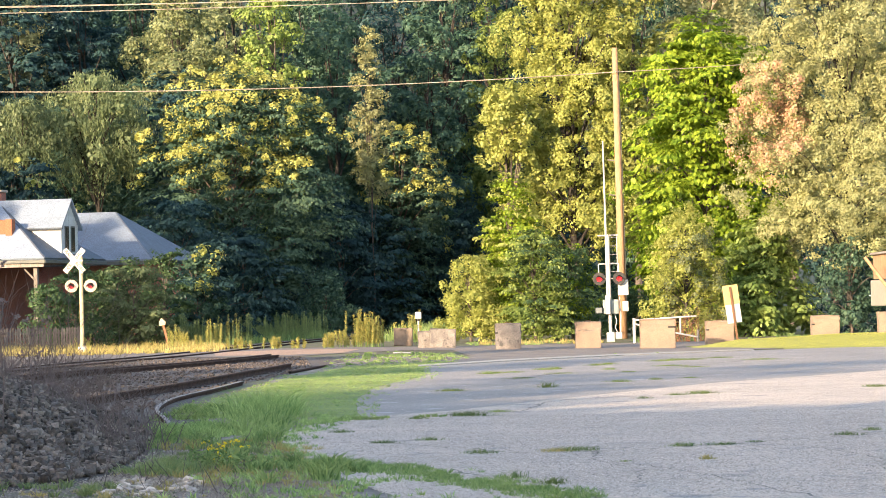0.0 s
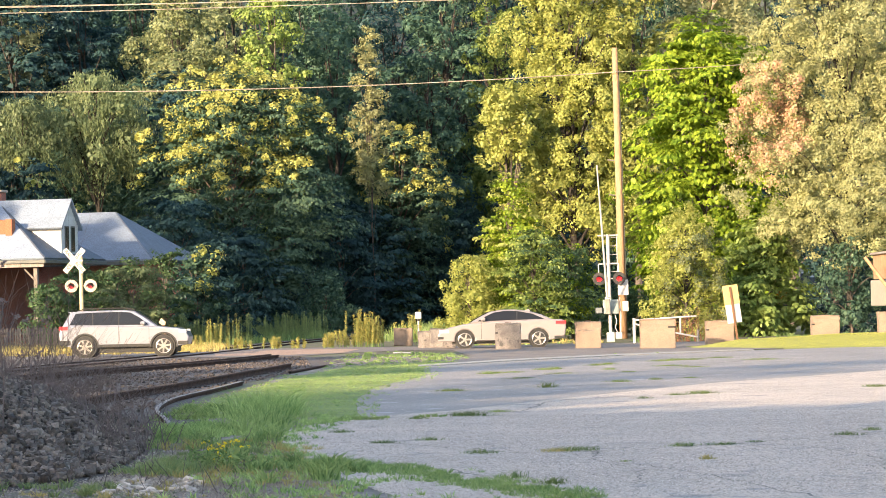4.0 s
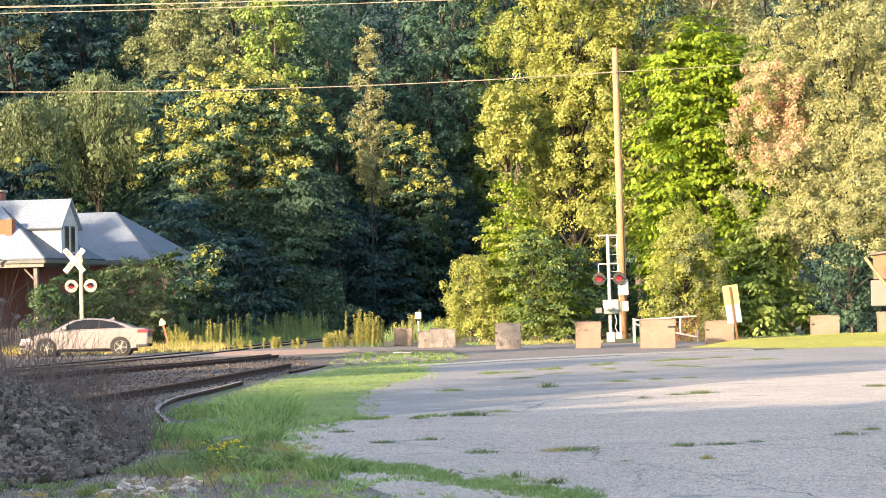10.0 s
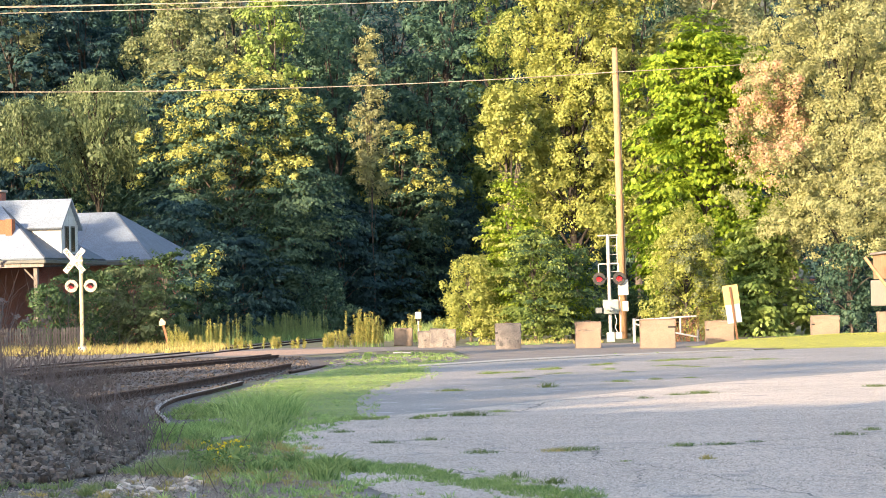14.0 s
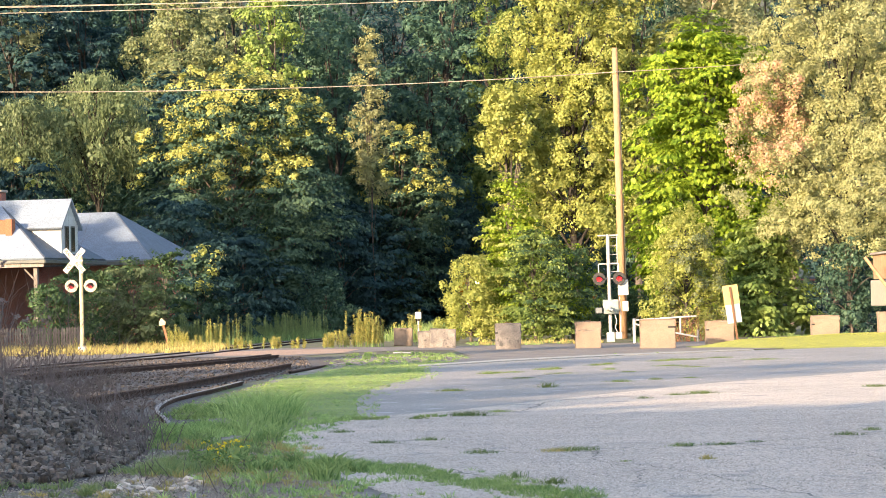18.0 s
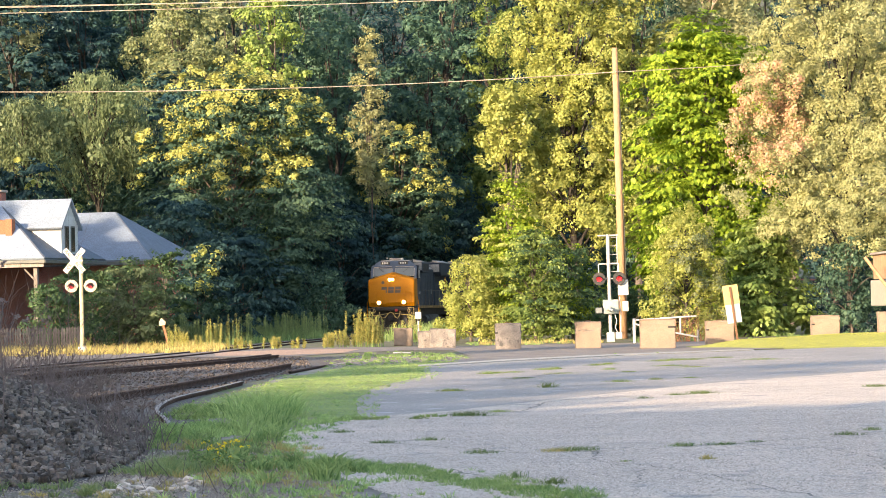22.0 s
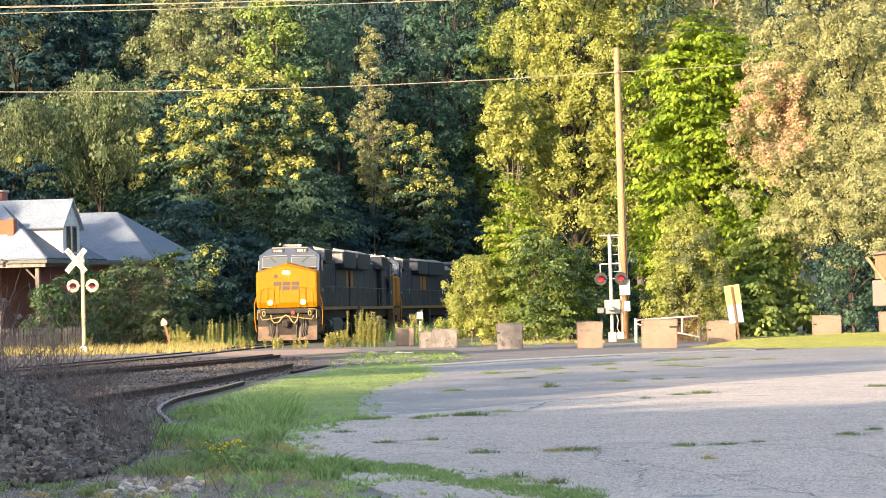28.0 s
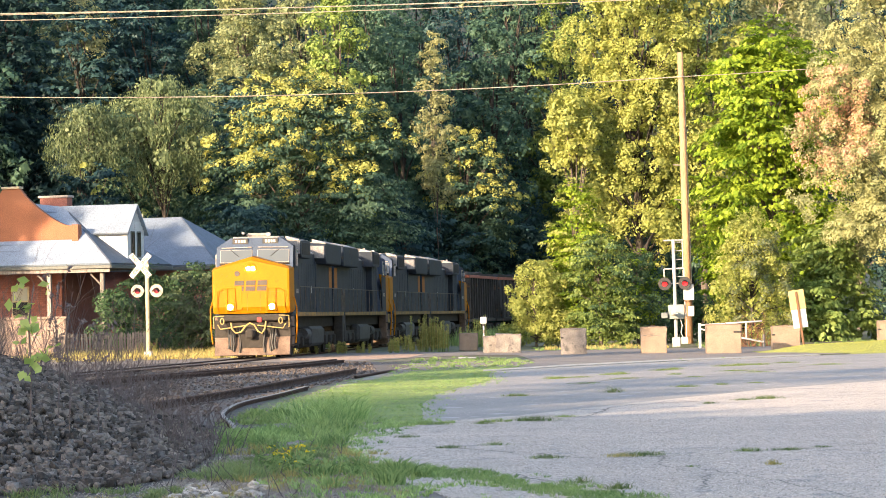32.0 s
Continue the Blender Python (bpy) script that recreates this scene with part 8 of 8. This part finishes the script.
tree(-36.3, 158, 17.0, 3.6, M_LEAF_MID, "tall shade tree beside the station", k=14, seed=67, z0=1.0, **OUTSIDE)
proto = tree(-32.9, 160.7, 17.5, 4.3, M_LEAF_MID, "tall shade tree beside the station", k=18, seed=61, z0=1.0, prof=WIDE, **OUTSIDE)
for x, y in ((-39.5, 165), (-46.5, 170)):
    copy_thing(proto, pose(x, y, float(terrain(x, y)), rz=x * 37))
proto = tree(-36, 36.4, 14.2, 3.8, M_LEAF_MID, "shade tree beside the car park", k=16, seed=62, z0=1.0, **OUTSIDE)
for x, y in ((-31, 33),):
    copy_thing(proto, pose(x, y, -0.004, rz=x * 53))
proto = tree(-22, 21, 9.6, 3.8, M_LEAF_MID, "shade tree behind the car park", k=15, seed=63, z0=1.0, **OUTSIDE)
for x, y, k in ((-17.5, 15, 0.84), (-20.5, 3, 1.2), (-14.2, 1.5, 1.15), (-26, 8, 1.13)):
    copy_thing(proto, pose(x, y, -0.004, rz=x * 53) @ Matrix.Diagonal((k, k, k, 1)))
tree(-29.6, 62.1, 17.2, 1.9, M_LEAF_MID, "slender unseen tree added to shade a concrete block", k=16, seed=64, z0=0.5, lobe=0.6, prof=COLUMN, **OUTSIDE)
tree(-39, 2, 21, 5.0, M_LEAF_MID, "tall open-crowned shade tree behind the car park", k=14, seed=65, z0=8, open_=0.42, dens=0.3, leaf=0.5, tuft=0.7, per=12)

# ---- one more bush beside the station ----
tree(-13.7, 150.2, 4.7, 1.4, M_LEAF_GREEN, "leafy green bush before the brick wall of the station", "bush", "bush", style="spray", k=14, seed=44, **NEARBUSH)

# ---- movement ----
TRAIN_TIMES = [(32, -9.83, 115.56), (30, -8.66, 132.8), (29, -8.13, 141.0), (28, -7.7, 147.6), (23, -4.1, 186.12), (19, 0.7, 217.8), (11, 17.1, 279)]
NOSE = sorted((t, arc_of(x, y)) for t, x, y in TRAIN_TIMES)
NOSE = [(0.0, NOSE[0][1] + 11 * 8.0)] + NOSE


def nose_arc(t):
    return float(np.interp(t, [a for a, _ in NOSE], [b for _, b in NOSE]))


def car_pose(front, rear):
    """Pose of a vehicle whose bogies stand at two arcs of the line."""
    a, b = on_line(front), on_line(rear)
    c, d = (a + b) / 2, a - b
    return pose(c[0], c[1], 0.06, rz=math.degrees(math.atan2(d[1], d[0])))


def spin(r, travel):
    """Turn, in degrees, of a wheel of radius r after so much travel."""
    return math.degrees(travel / r)


SEDAN_X = [(0, 24.5), (1.5, 18.7), (2.0, 15.35), (2.3, 13.4), (2.6, 11.2), (3.0, 8.45), (3.5, 5.1), (4.0, 2.1), (4.5, -0.2), (5.0, -1.9), (5.5, -3.25), (6, -4.8), (6.5, -6.05), (7, -7.1), (7.5, -8.25), (8, -9.45),
           (9, -11.35), (10, -13.8), (10.5, -14.9), (11, -16.4), (12, -20.5), (13, -26), (14, -33), (32, -40)]
SUV_X = [(0, -32), (2.5, -24.5), (3.3, -17.2), (3.5, -15.8), (4.5, -7.9), (5.5, 0.55), (5.8, 3.55), (6.0, 5.2), (6.4, 9.6), (6.7, 12.3), (7.0, 15.55), (7.5, 20.8), (8.5, 31), (10, 44), (32, 52)]
GATE = [(0, 0), (0.8, 3), (2, 15), (3.5, 30), (4.5, 38), (5.5, 46), (6, 50), (7, 59), (8, 68), (9, 78), (10, 90), (21, 90.5), (32, 90)]


def road_rows(xs, dt):
    ts = np.arange(0, 32.001, dt)
    tx, vx = np.array([a for a, _ in xs]), np.array([b for _, b in xs])
    fine = np.interp(np.arange(-1, 33, 0.05), tx, vx)
    fine = np.convolve(np.pad(fine, 4, "edge"), np.ones(9) / 9, "valid")
    return ts, np.interp(ts, np.arange(-1, 33, 0.05), fine)


def drive(car, xs, y, heading, r):
    ts, x = road_rows(xs, 0.1)
    walk(car, [(float(t), pose(float(a), y, 0.012, rz=heading)) for t, a in zip(ts, x)])
    ts, x = road_rows(xs, 1 / 30)
    go = 1 if heading == 0 else -1
    for w in [c for c in car.children if c.name.startswith("wheel") and c.data is None]:
        base = w.location.copy()
        rows, last = [], None
        for t, a in zip(ts, x):
            ang = spin(r, go * (a - x[0]))
            if last is None or abs(ang - last) > 25 or t >= 32:
                rows.append((float(t), pose(*base, ry=ang)))
                last = ang
        walk(w, rows)


def motions():
    ts = [i * 0.5 for i in range(65)]
    back = 0.0
    for car, length, bogie, way in TRAIN:
        mid = back + length / 2
        rows = []
        for t in ts:
            m = car_pose(nose_arc(t) + mid - bogie, nose_arc(t) + mid + bogie)
            rows.append((t, m if way > 0 else m @ pose(0, 0, 0, rz=180)))
        walk(car, rows)
        back += length
        if back < 100:
            for w in [c for c in car.children if c.name.startswith("wheelset")]:
                base = w.location.copy()
                walk(w, [(i * 0.08, pose(*base, ry=way * spin(0.52, nose_arc(0) - nose_arc(i * 0.08)))) for i in range(401)])
    drive(sedan, SEDAN_X, 117.4, 180, 0.335)
    drive(suv, SUV_X, 113.8, 0, 0.385)
    walk(arm, [(t, GATE_PIVOT @ pose(0, 0, 0, rz=-7 + 5 * max(0, (a - 70) / 20)) @ pose(0, 0, 0, rx=a)) for t, a in GATE])


motions()
